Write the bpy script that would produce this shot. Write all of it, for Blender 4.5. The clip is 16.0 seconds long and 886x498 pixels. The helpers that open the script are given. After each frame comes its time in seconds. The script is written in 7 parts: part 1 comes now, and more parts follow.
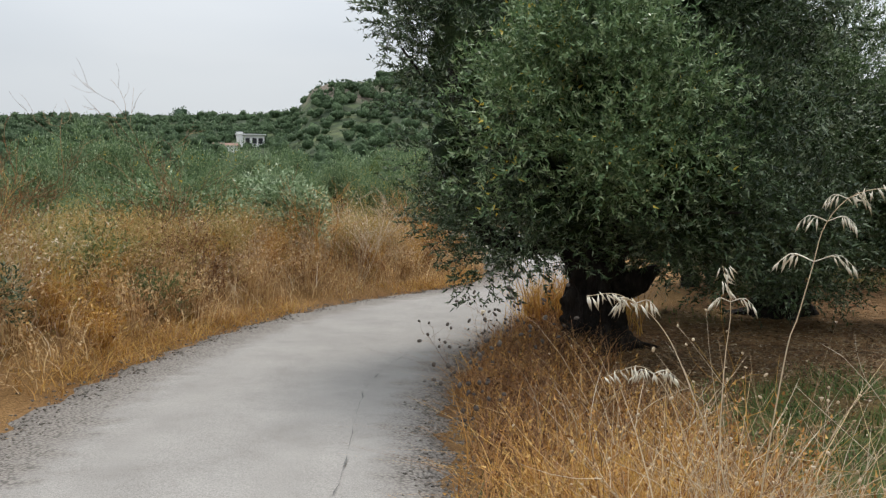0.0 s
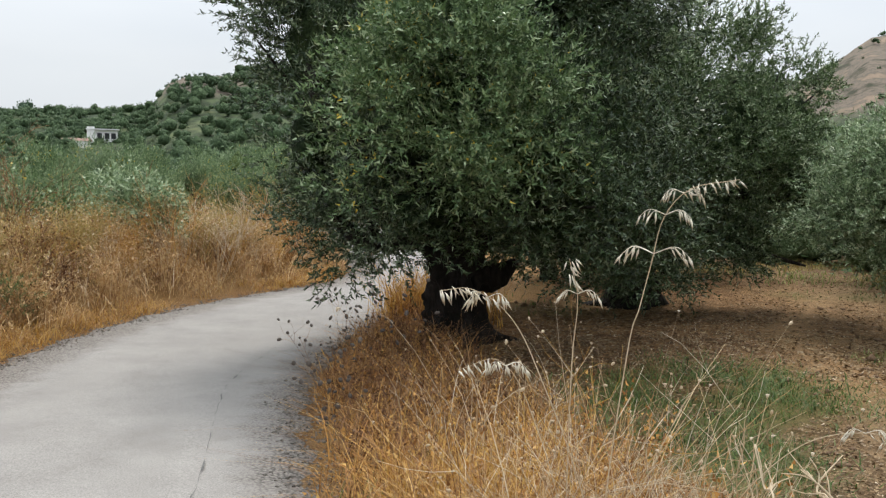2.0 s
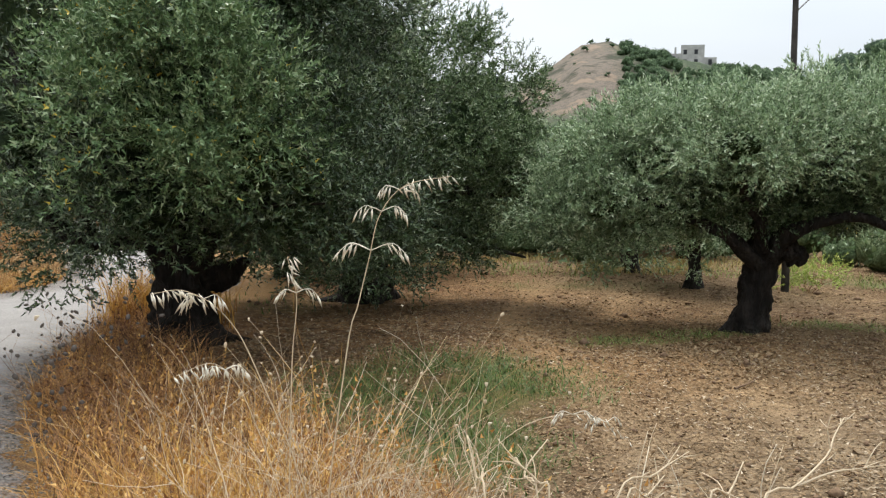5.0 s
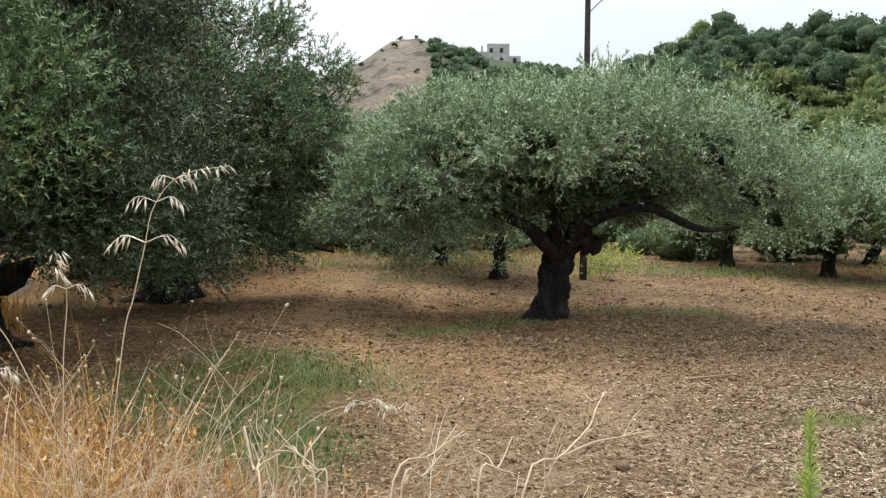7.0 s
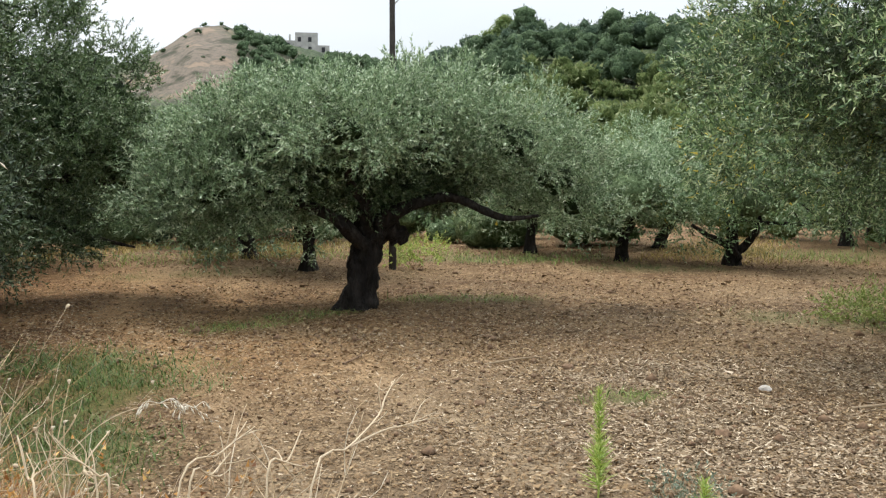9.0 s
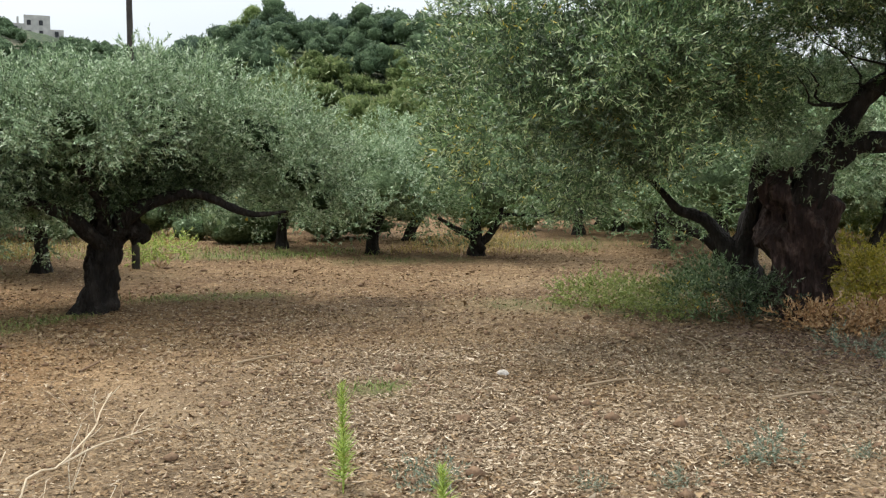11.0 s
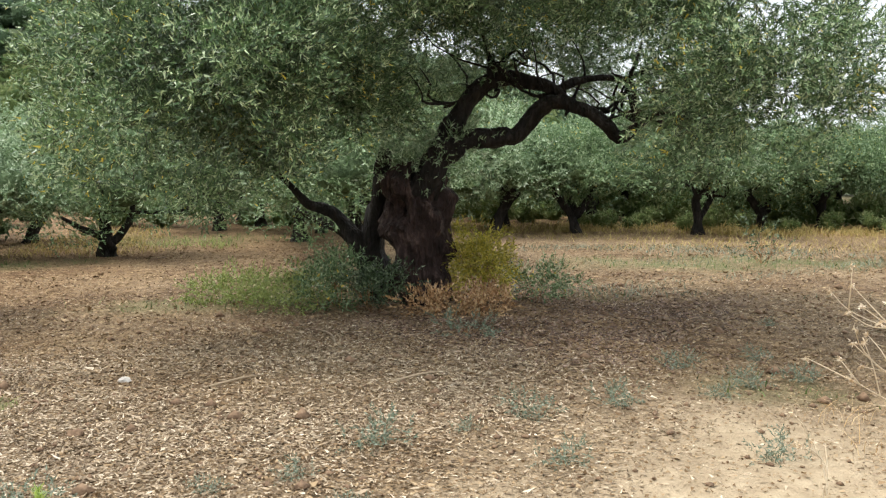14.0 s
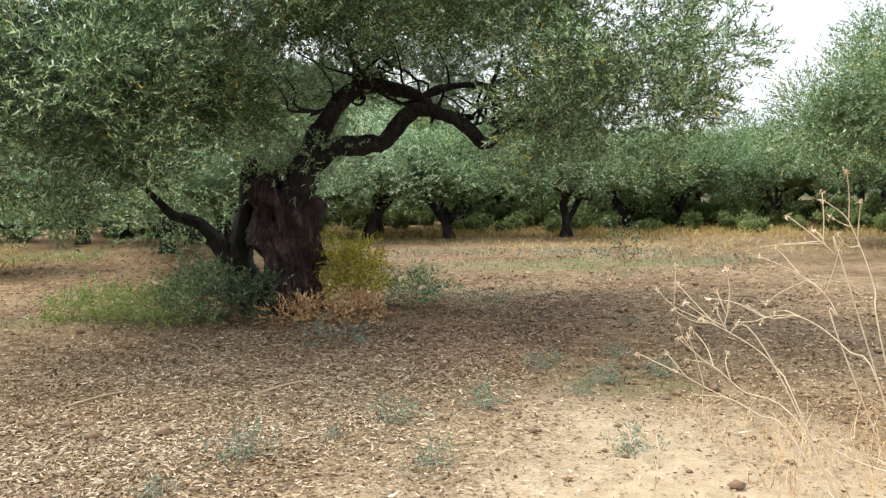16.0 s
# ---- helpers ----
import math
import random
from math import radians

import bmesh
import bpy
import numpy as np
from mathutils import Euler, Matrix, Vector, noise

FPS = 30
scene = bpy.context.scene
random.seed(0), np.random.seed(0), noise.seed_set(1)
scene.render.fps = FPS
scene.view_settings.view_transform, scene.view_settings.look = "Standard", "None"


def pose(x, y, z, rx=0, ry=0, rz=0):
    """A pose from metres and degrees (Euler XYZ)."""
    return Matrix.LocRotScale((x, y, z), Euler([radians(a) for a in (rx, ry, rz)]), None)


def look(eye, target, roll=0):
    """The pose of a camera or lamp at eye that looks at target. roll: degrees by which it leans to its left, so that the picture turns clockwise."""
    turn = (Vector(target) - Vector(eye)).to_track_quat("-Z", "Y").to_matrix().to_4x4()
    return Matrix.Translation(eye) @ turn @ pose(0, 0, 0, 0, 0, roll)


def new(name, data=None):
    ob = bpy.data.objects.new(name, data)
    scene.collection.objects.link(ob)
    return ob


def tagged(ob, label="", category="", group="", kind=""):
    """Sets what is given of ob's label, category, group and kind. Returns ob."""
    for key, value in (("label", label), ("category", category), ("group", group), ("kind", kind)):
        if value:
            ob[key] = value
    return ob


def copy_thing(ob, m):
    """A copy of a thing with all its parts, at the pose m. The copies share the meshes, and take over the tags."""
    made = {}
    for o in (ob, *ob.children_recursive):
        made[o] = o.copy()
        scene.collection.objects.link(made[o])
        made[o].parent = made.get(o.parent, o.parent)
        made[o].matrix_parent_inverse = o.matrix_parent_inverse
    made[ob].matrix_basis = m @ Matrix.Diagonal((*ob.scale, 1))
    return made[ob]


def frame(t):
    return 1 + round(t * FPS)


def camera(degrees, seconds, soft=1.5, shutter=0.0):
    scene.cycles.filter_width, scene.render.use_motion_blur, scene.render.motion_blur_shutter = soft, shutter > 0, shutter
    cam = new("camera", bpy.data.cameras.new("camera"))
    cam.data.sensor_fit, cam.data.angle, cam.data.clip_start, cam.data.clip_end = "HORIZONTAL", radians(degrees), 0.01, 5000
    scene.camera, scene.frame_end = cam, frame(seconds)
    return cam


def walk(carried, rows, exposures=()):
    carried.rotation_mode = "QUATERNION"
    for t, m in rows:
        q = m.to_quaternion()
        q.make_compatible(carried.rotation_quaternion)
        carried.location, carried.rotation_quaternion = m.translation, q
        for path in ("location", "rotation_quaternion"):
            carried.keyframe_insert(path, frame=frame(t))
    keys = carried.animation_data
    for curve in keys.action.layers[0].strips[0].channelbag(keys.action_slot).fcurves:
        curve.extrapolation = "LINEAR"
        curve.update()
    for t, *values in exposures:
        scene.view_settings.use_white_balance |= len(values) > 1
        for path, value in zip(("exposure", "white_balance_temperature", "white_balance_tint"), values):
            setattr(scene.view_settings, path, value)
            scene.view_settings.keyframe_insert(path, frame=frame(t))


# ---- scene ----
cam = camera(50.0, 16.0, soft=1.25)
PATH = [
    (0, (0.936, -0.588, 1.825), (0.923, 1.408, 1.694), 1.1),
    (0.5, (0.947, -0.579, 1.826), (1.001, 1.416, 1.693), 0.8),
    (1, (0.953, -0.579, 1.827), (1.067, 1.413, 1.695), 0.8),
    (1.5, (0.955, -0.588, 1.825), (1.142, 1.399, 1.693), 1.0),
    (2, (0.971, -0.583, 1.825), (1.242, 1.394, 1.691), 0.9),
    (2.5, (0.988, -0.572, 1.826), (1.347, 1.391, 1.695), 0.7),
    (3, (1.002, -0.568, 1.827), (1.457, 1.376, 1.704), 0.9),
    (5.3, (1.054, -0.543, 1.826), (1.902, 1.264, 1.692), 0.7),
    (5.5, (1.082, -0.548, 1.809), (1.963, 1.243, 1.675), 0.6),
    (6, (1.097, -0.553, 1.809), (2.072, 1.188, 1.668), 0.6),
    (6.5, (1.102, -0.575, 1.81), (2.16, 1.117, 1.671), 0.6),
    (7, (1.109, -0.596, 1.81), (2.248, 1.042, 1.672), 0.5),
    (7.5, (1.121, -0.604, 1.812), (2.339, 0.977, 1.679), 0.4),
    (8, (1.125, -0.624, 1.813), (2.408, 0.904, 1.672), 0.3),
    (8.5, (1.142, -0.633, 1.81), (2.489, 0.838, 1.66), 0.2),
    (9, (1.136, -0.657, 1.821), (2.573, 0.726, 1.665), 0.2),
    (9.5, (1.15, -0.67, 1.829), (2.66, 0.634, 1.683), 0.3),
    (10, (1.138, -0.71, 1.837), (2.736, 0.483, 1.684), 0.1),
    (10.2, (1.131, -0.717, 1.84), (2.764, 0.427, 1.685), 0.2),
    (12.5, (1.214, -0.873, 1.867), (3.082, -0.186, 1.67), -0.7),
    (13, (1.223, -0.908, 1.868), (3.132, -0.342, 1.674), -0.5),
    (13.5, (1.224, -0.951, 1.873), (3.172, -0.539, 1.682), -0.3),
    (14, (1.223, -0.993, 1.879), (3.193, -0.705, 1.695), -0.3),
    (14.5, (1.221, -1.016, 1.878), (3.2, -0.788, 1.7), -0.5),
    (15, (1.213, -1.043, 1.881), (3.197, -0.875, 1.699), -0.7),
    (15.5, (1.2, -1.076, 1.889), (3.189, -0.977, 1.71), -0.9),
    (16, (1.183, -1.111, 1.888), (3.175, -1.077, 1.714), -1.1),
]
walk(cam, [(t, look(eye, target, roll)) for t, eye, target, roll in PATH], [(0, -0.27), (2.5, -0.03), (5.5, 0.13), (7, 0.19), (10, 0.2), (12.5, 0.27), (14.5, 0.52), (16, 0.6)])

# ---- daylight: a bright overcast sky with a soft sun ----
SUN_EL, SUN_AZ = 56.0, 10.0
world = bpy.data.worlds.new("overcast_sky")
scene.world = world
world.use_nodes = True
wn, wl = world.node_tree.nodes, world.node_tree.links
wn.clear()
w_out = wn.new("ShaderNodeOutputWorld")
w_bg = wn.new("ShaderNodeBackground")
w_sky = wn.new("ShaderNodeTexSky")
w_sky.sky_type, w_sky.sun_disc = "NISHITA", False
w_sky.sun_elevation, w_sky.sun_rotation = radians(SUN_EL), radians(SUN_AZ)
w_sky.dust_density, w_sky.air_density = 3.0, 1.0
w_mix = wn.new("ShaderNodeMix")
w_mix.data_type = "RGBA"
w_mix.inputs["Factor"].default_value = 0.86
w_co = wn.new("ShaderNodeTexCoord")
w_map = wn.new("ShaderNodeMapping")
w_map.inputs["Scale"].default_value = (1.2, 1.2, 4.0)
w_noise = wn.new("ShaderNodeTexNoise")
w_noise.inputs["Scale"].default_value, w_noise.inputs["Detail"].default_value = 1.6, 4.0
w_ramp = wn.new("ShaderNodeValToRGB")
w_ramp.color_ramp.elements[0].position, w_ramp.color_ramp.elements[1].position = 0.3, 0.75
w_ramp.color_ramp.elements[0].color = (6.9, 7.45, 8.05, 1)
w_ramp.color_ramp.elements[1].color = (8.2, 8.6, 9.0, 1)
wl.new(w_co.outputs["Generated"], w_map.inputs["Vector"])
wl.new(w_map.outputs["Vector"], w_noise.inputs["Vector"])
wl.new(w_noise.outputs["Fac"], w_ramp.inputs["Fac"])
wl.new(w_sky.outputs["Color"], w_mix.inputs["A"])
wl.new(w_ramp.outputs["Color"], w_mix.inputs["B"])
# an overcast sky is brighter overhead than at the horizon
w_sep = wn.new("ShaderNodeSeparateXYZ")
wl.new(w_co.outputs["Generated"], w_sep.inputs["Vector"])
w_up = wn.new("ShaderNodeMapRange")
w_up.inputs["From Min"].default_value, w_up.inputs["From Max"].default_value = 0.12, 0.9
w_up.inputs["To Min"].default_value, w_up.inputs["To Max"].default_value = 1.12, 2.6
wl.new(w_sep.outputs["Z"], w_up.inputs["Value"])
w_vec = wn.new("ShaderNodeVectorMath")
w_vec.operation = "SCALE"
wl.new(w_mix.outputs["Result"], w_vec.inputs[0])
wl.new(w_up.outputs["Result"], w_vec.inputs["Scale"])
wl.new(w_vec.outputs["Vector"], w_bg.inputs["Color"])
w_bg.inputs["Strength"].default_value = 0.1
wl.new(w_bg.outputs["Background"], w_out.inputs["Surface"])

sun_data = bpy.data.lights.new("sun", "SUN")
sun_data.energy, sun_data.angle, sun_data.color = 2.4, radians(13), (1.0, 0.95, 0.87)
sun = new("sun", sun_data)
sa, se = radians(SUN_AZ), radians(SUN_EL)
sun.matrix_world = look((20 * math.sin(sa) * math.cos(se), 20 * math.cos(sa) * math.cos(se), 20 * math.sin(se)), (0, 0, 0))


# ---- materials ----
def material(name, rough=0.8, spec=0.3):
    m = bpy.data.materials.new(name)
    m.use_nodes = True
    b = m.node_tree.nodes["Principled BSDF"]
    b.inputs["Roughness"].default_value = rough
    b.inputs["Specular IOR Level"].default_value = spec
    return m, m.node_tree.nodes, m.node_tree.links, b


def ramp(nodes, stops):
    r = nodes.new("ShaderNodeValToRGB")
    e = r.color_ramp.elements
    while len(e) < len(stops):
        e.new(0.5)
    for i, (p, c) in enumerate(stops):
        e[i].position, e[i].color = p, (*c, 1)
    return r


def noise_tex(nodes, links, scale, detail=4.0, rough=0.55, coord=None):
    n = nodes.new("ShaderNodeTexNoise")
    n.inputs["Scale"].default_value, n.inputs["Detail"].default_value = scale, detail
    n.inputs["Roughness"].default_value = rough
    if coord:
        links.new(coord, n.inputs["Vector"])
    return n


def bump(nodes, links, bsdf, height, strength, dist):
    b = nodes.new("ShaderNodeBump")
    b.inputs["Strength"].default_value, b.inputs["Distance"].default_value = strength, dist
    links.new(height, b.inputs["Height"])
    links.new(b.outputs["Normal"], bsdf.inputs["Normal"])


def mixed(nodes, links, fac, a, b, mode="MIX"):
    x = nodes.new("ShaderNodeMix")
    x.data_type, x.blend_type = "RGBA", mode
    for src, key in ((fac, "Factor"), (a, "A"), (b, "B")):
        if isinstance(src, (int, float)):
            x.inputs[key].default_value = src
        elif isinstance(src, tuple):
            x.inputs[key].default_value = (*src, 1)
        else:
            links.new(src, x.inputs[key])
    return x.outputs["Result"]


def island_material(name, stops, rough=0.6, spec=0.3, through_light=0.0, patch=0.0):
    """Leaves, blades and chips: every island takes its own tone from the ramp; patch: slow drift of tone over the place."""
    m, nodes, links, b = material(name, rough, spec)
    geo = nodes.new("ShaderNodeNewGeometry")
    r = ramp(nodes, stops)
    src = geo.outputs["Random Per Island"]
    if patch:
        n = noise_tex(nodes, links, 0.9, 2.0, 0.5, geo.outputs["Position"])
        mm = nodes.new("ShaderNodeMath")
        mm.operation = "MULTIPLY_ADD"
        links.new(n.outputs["Fac"], mm.inputs[0])
        mm.inputs[1].default_value = patch * 2
        mm.inputs[2].default_value = -patch
        ad = nodes.new("ShaderNodeMath")
        ad.operation, ad.use_clamp = "ADD", True
        links.new(src, ad.inputs[0])
        links.new(mm.outputs[0], ad.inputs[1])
        src = ad.outputs[0]
    links.new(src, r.inputs["Fac"])
    links.new(r.outputs["Color"], b.inputs["Base Color"])
    if through_light:
        t = nodes.new("ShaderNodeBsdfTranslucent")
        links.new(r.outputs["Color"], t.inputs["Color"])
        mx = nodes.new("ShaderNodeMixShader")
        mx.inputs[0].default_value = through_light
        links.new(b.outputs["BSDF"], mx.inputs[1])
        links.new(t.outputs["BSDF"], mx.inputs[2])
        links.new(mx.outputs[0], nodes["Material Output"].inputs["Surface"])
    return m


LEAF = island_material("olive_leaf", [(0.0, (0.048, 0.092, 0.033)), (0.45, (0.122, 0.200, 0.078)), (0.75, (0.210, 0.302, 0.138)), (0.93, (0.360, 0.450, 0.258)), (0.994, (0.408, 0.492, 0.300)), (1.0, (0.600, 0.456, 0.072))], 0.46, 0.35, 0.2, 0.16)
# dark leaf copy: shrubs' own green, and shade put into crown foliage
LEAF_DARK_SHADE = island_material("olive_leaf_dark_shade", [(0.0, (0.016, 0.034, 0.013)), (0.45, (0.046, 0.080, 0.030)), (0.78, (0.098, 0.146, 0.062)), (1.0, (0.27, 0.32, 0.205))], 0.42, 0.4, 0.12, 0.2)
LEAF_SILVER = island_material("olive_leaf_silver", [(0.0, (0.096, 0.152, 0.072)), (0.45, (0.215, 0.308, 0.156)), (0.80, (0.375, 0.475, 0.280)), (1.0, (0.600, 0.670, 0.480))], 0.46, 0.35, 0.2, 0.16)
# brighter leaf copy: the sunlit look is part of its colour
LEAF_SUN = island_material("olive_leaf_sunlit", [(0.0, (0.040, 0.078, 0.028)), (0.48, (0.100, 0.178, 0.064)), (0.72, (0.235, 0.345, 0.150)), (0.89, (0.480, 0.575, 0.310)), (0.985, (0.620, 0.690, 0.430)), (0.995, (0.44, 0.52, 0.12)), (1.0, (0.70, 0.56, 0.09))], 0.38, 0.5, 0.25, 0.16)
LEAF_MID = island_material("olive_leaf_mid_green", [(0.0, (0.036, 0.066, 0.022)), (0.45, (0.094, 0.152, 0.052)), (0.78, (0.180, 0.250, 0.110)), (1.0, (0.36, 0.42, 0.26))], 0.44, 0.4, 0.15, 0.2)
SCRUB = island_material("hill_scrub_leaf", [(0.0, (0.051, 0.090, 0.051)), (0.6, (0.109, 0.160, 0.090)), (1.0, (0.208, 0.264, 0.160))], 0.7, 0.2, 0.12, 0.25)
PINE = island_material("dark_wood_leaf", [(0.0, (0.056, 0.095, 0.060)), (0.6, (0.109, 0.160, 0.101)), (1.0, (0.209, 0.270, 0.176))], 0.7, 0.2, 0.12, 0.2)
BUSH_GREEN = island_material("bright_bush_leaf", [(0.0, (0.086, 0.121, 0.040)), (0.6, (0.167, 0.207, 0.075)), (1.0, (0.287, 0.310, 0.138))], 0.6, 0.3, 0.2, 0.3)
POPLAR = island_material("light_green_leaf", [(0.0, (0.160, 0.240, 0.080)), (0.6, (0.272, 0.352, 0.136)), (1.0, (0.416, 0.480, 0.224))], 0.6, 0.3, 0.2, 0.1)
STRAW = island_material("dry_straw", [(0.0, (0.140, 0.056, 0.018)), (0.3, (0.345, 0.155, 0.038)), (0.65, (0.520, 0.268, 0.066)), (1.0, (0.680, 0.430, 0.145))], 0.6, 0.3, 0.15, 0.34)
BANK_STRAW = island_material("tan_bank_straw", [(0.0, (0.190, 0.098, 0.042)), (0.3, (0.430, 0.255, 0.105)), (0.65, (0.620, 0.420, 0.195)), (1.0, (0.780, 0.600, 0.350))], 0.6, 0.3, 0.2, 0.34)
STRAW_GOLD = island_material("golden_straw", [(0.0, (0.300, 0.130, 0.024)), (0.5, (0.530, 0.285, 0.052)), (1.0, (0.690, 0.455, 0.130))], 0.55, 0.35, 0.2, 0.15)
STRAW_PALE = island_material("bleached_straw", [(0.0, (0.40, 0.28, 0.15)), (0.5, (0.58, 0.45, 0.29)), (1.0, (0.76, 0.67, 0.52))], 0.55, 0.35, 0.15, 0.05)
OAT = island_material("bleached_oat", [(0.0, (0.60, 0.52, 0.38)), (0.5, (0.74, 0.68, 0.55)), (1.0, (0.86, 0.82, 0.72))], 0.5, 0.35, 0.15, 0.05)
BRUSH = island_material("brown_brush_stem", [(0.0, (0.085, 0.042, 0.022)), (0.5, (0.205, 0.102, 0.048)), (1.0, (0.38, 0.215, 0.098))], 0.75, 0.2, 0.05, 0.15)
DRY_GREEN = island_material("yellowing_weed", [(0.0, (0.248, 0.192, 0.060)), (0.5, (0.373, 0.293, 0.093)), (1.0, (0.546, 0.406, 0.163))], 0.6, 0.3, 0.2, 0.2)
GRASS = island_material("green_grass", [(0.0, (0.040, 0.078, 0.016)), (0.6, (0.092, 0.156, 0.032)), (1.0, (0.190, 0.240, 0.070))], 0.5, 0.35, 0.25, 0.15)
WEED = island_material("yellow_green_weed", [(0.0, (0.230, 0.333, 0.069)), (0.6, (0.391, 0.494, 0.115)), (1.0, (0.529, 0.575, 0.184))], 0.5, 0.35, 0.3, 0.1)
YELLOW_BUSH = island_material("yellowed_bush_leaf", [(0.0, (0.20, 0.19, 0.025)), (0.6, (0.38, 0.33, 0.04)), (1.0, (0.58, 0.48, 0.07))], 0.5, 0.35, 0.2, 0.1)
GREY_WEED = island_material("grey_green_weed", [(0.0, (0.115, 0.145, 0.095)), (0.6, (0.19, 0.225, 0.155)), (1.0, (0.30, 0.33, 0.25))], 0.65, 0.25, 0.15, 0.1)
LITTER = island_material("leaf_litter", [(0.0, (0.105, 0.070, 0.042)), (0.30, (0.190, 0.134, 0.081)), (0.60, (0.30, 0.222, 0.141)), (0.87, (0.43, 0.335, 0.225)), (1.0, (0.64, 0.53, 0.38))], 0.75, 0.2, 0.0, 0.12)
LITTER_PALE = island_material("pale_prunings", [(0.0, (0.105, 0.071, 0.043)), (0.30, (0.20, 0.143, 0.088)), (0.60, (0.33, 0.248, 0.160)), (0.87, (0.48, 0.378, 0.255)), (1.0, (0.68, 0.57, 0.42))], 0.75, 0.2, 0.0, 0.12)
# red-brown of dead leaves, darkened further for shade below the old tree
LITTER_SHADED = island_material("dead_olive_leaves_shaded", [(0.0, (0.045, 0.028, 0.020)), (0.4, (0.105, 0.062, 0.043)), (0.75, (0.20, 0.125, 0.090)), (1.0, (0.40, 0.29, 0.22))], 0.7, 0.25, 0.0, 0.12)
CRUMB = island_material("soil_crumbs", [(0.0, (0.130, 0.080, 0.043)), (0.4, (0.215, 0.142, 0.077)), (0.75, (0.310, 0.214, 0.120)), (1.0, (0.42, 0.310, 0.184))], 0.95, 0.1, 0.0, 0.12)
FRESH = island_material("fresh_low_weed", [(0.0, (0.14, 0.19, 0.05)), (0.6, (0.25, 0.31, 0.085)), (1.0, (0.36, 0.40, 0.13))], 0.5, 0.35, 0.25, 0.1)
FERN = island_material("dry_fern", [(0.0, (0.22, 0.11, 0.045)), (0.5, (0.44, 0.26, 0.12)), (1.0, (0.66, 0.47, 0.27))], 0.65, 0.25, 0.1, 0.1)
SEED = island_material("dark_seed_head", [(0.0, (0.055, 0.046, 0.042)), (1.0, (0.14, 0.115, 0.095))], 0.8, 0.2)


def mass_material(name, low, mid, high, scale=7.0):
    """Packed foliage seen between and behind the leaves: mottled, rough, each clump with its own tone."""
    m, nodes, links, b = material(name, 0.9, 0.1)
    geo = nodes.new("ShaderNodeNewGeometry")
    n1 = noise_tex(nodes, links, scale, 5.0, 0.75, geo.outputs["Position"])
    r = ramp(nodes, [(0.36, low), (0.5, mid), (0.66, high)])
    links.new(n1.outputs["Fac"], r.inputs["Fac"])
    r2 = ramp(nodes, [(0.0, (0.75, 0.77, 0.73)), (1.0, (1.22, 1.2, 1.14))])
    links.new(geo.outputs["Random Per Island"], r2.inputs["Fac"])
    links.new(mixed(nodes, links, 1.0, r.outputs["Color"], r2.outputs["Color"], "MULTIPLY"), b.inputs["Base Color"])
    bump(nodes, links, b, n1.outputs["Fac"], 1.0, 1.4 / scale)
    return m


# near-black on purpose: the crown interior's shade is put into this colour
MASS_SHADE = mass_material("inner_foliage_shade_tone", (0.012, 0.022, 0.010), (0.030, 0.050, 0.021), (0.066, 0.098, 0.042), 14.0)
MASS_GROVE = mass_material("grove_foliage_mass", (0.050, 0.080, 0.036), (0.120, 0.172, 0.085), (0.220, 0.290, 0.160), 9.0)
MASS_SCRUB = mass_material("hill_foliage_mass", (0.055, 0.085, 0.044), (0.081, 0.127, 0.065), (0.163, 0.225, 0.121), 1.3)
MASS_PINE = mass_material("dark_hill_foliage_mass", (0.046, 0.072, 0.050), (0.078, 0.122, 0.080), (0.150, 0.205, 0.135), 2.2)
MASS_BUSH = mass_material("bush_foliage_mass", (0.070, 0.100, 0.030), (0.108, 0.150, 0.048), (0.216, 0.252, 0.096), 2.6)


def bark_material(name, low, mid, high):
    m, nodes, links, b = material(name, 0.85, 0.2)
    co = nodes.new("ShaderNodeTexCoord").outputs["Object"]
    mp = nodes.new("ShaderNodeMapping")
    mp.inputs["Scale"].default_value = (1.0, 1.0, 0.35)
    links.new(co, mp.inputs["Vector"])
    n1 = noise_tex(nodes, links, 9.0, 6.0, 0.65, mp.outputs["Vector"])
    n2 = noise_tex(nodes, links, 2.2, 3.0, 0.5, co)
    v = nodes.new("ShaderNodeTexVoronoi")
    v.inputs["Scale"].default_value = 26.0
    links.new(mp.outputs["Vector"], v.inputs["Vector"])
    r = ramp(nodes, [(0.28, low), (0.52, mid), (0.78, high)])
    links.new(n1.outputs["Fac"], r.inputs["Fac"])
    r2 = ramp(nodes, [(0.35, (0.62, 0.60, 0.58)), (0.7, (1.15, 1.1, 1.05))])
    links.new(n2.outputs["Fac"], r2.inputs["Fac"])
    links.new(mixed(nodes, links, 1.0, r.outputs["Color"], r2.outputs["Color"], "MULTIPLY"), b.inputs["Base Color"])
    hh = nodes.new("ShaderNodeMath")
    hh.operation = "MULTIPLY_ADD"
    links.new(v.outputs["Distance"], hh.inputs[0])
    hh.inputs[1].default_value = 0.7
    links.new(n1.outputs["Fac"], hh.inputs[2])
    bump(nodes, links, b, hh.outputs[0], 1.0, 0.05)
    return m


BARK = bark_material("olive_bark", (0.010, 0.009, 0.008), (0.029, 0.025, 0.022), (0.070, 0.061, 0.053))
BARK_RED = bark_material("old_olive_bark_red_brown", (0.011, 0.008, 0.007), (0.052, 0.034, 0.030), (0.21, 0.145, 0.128))


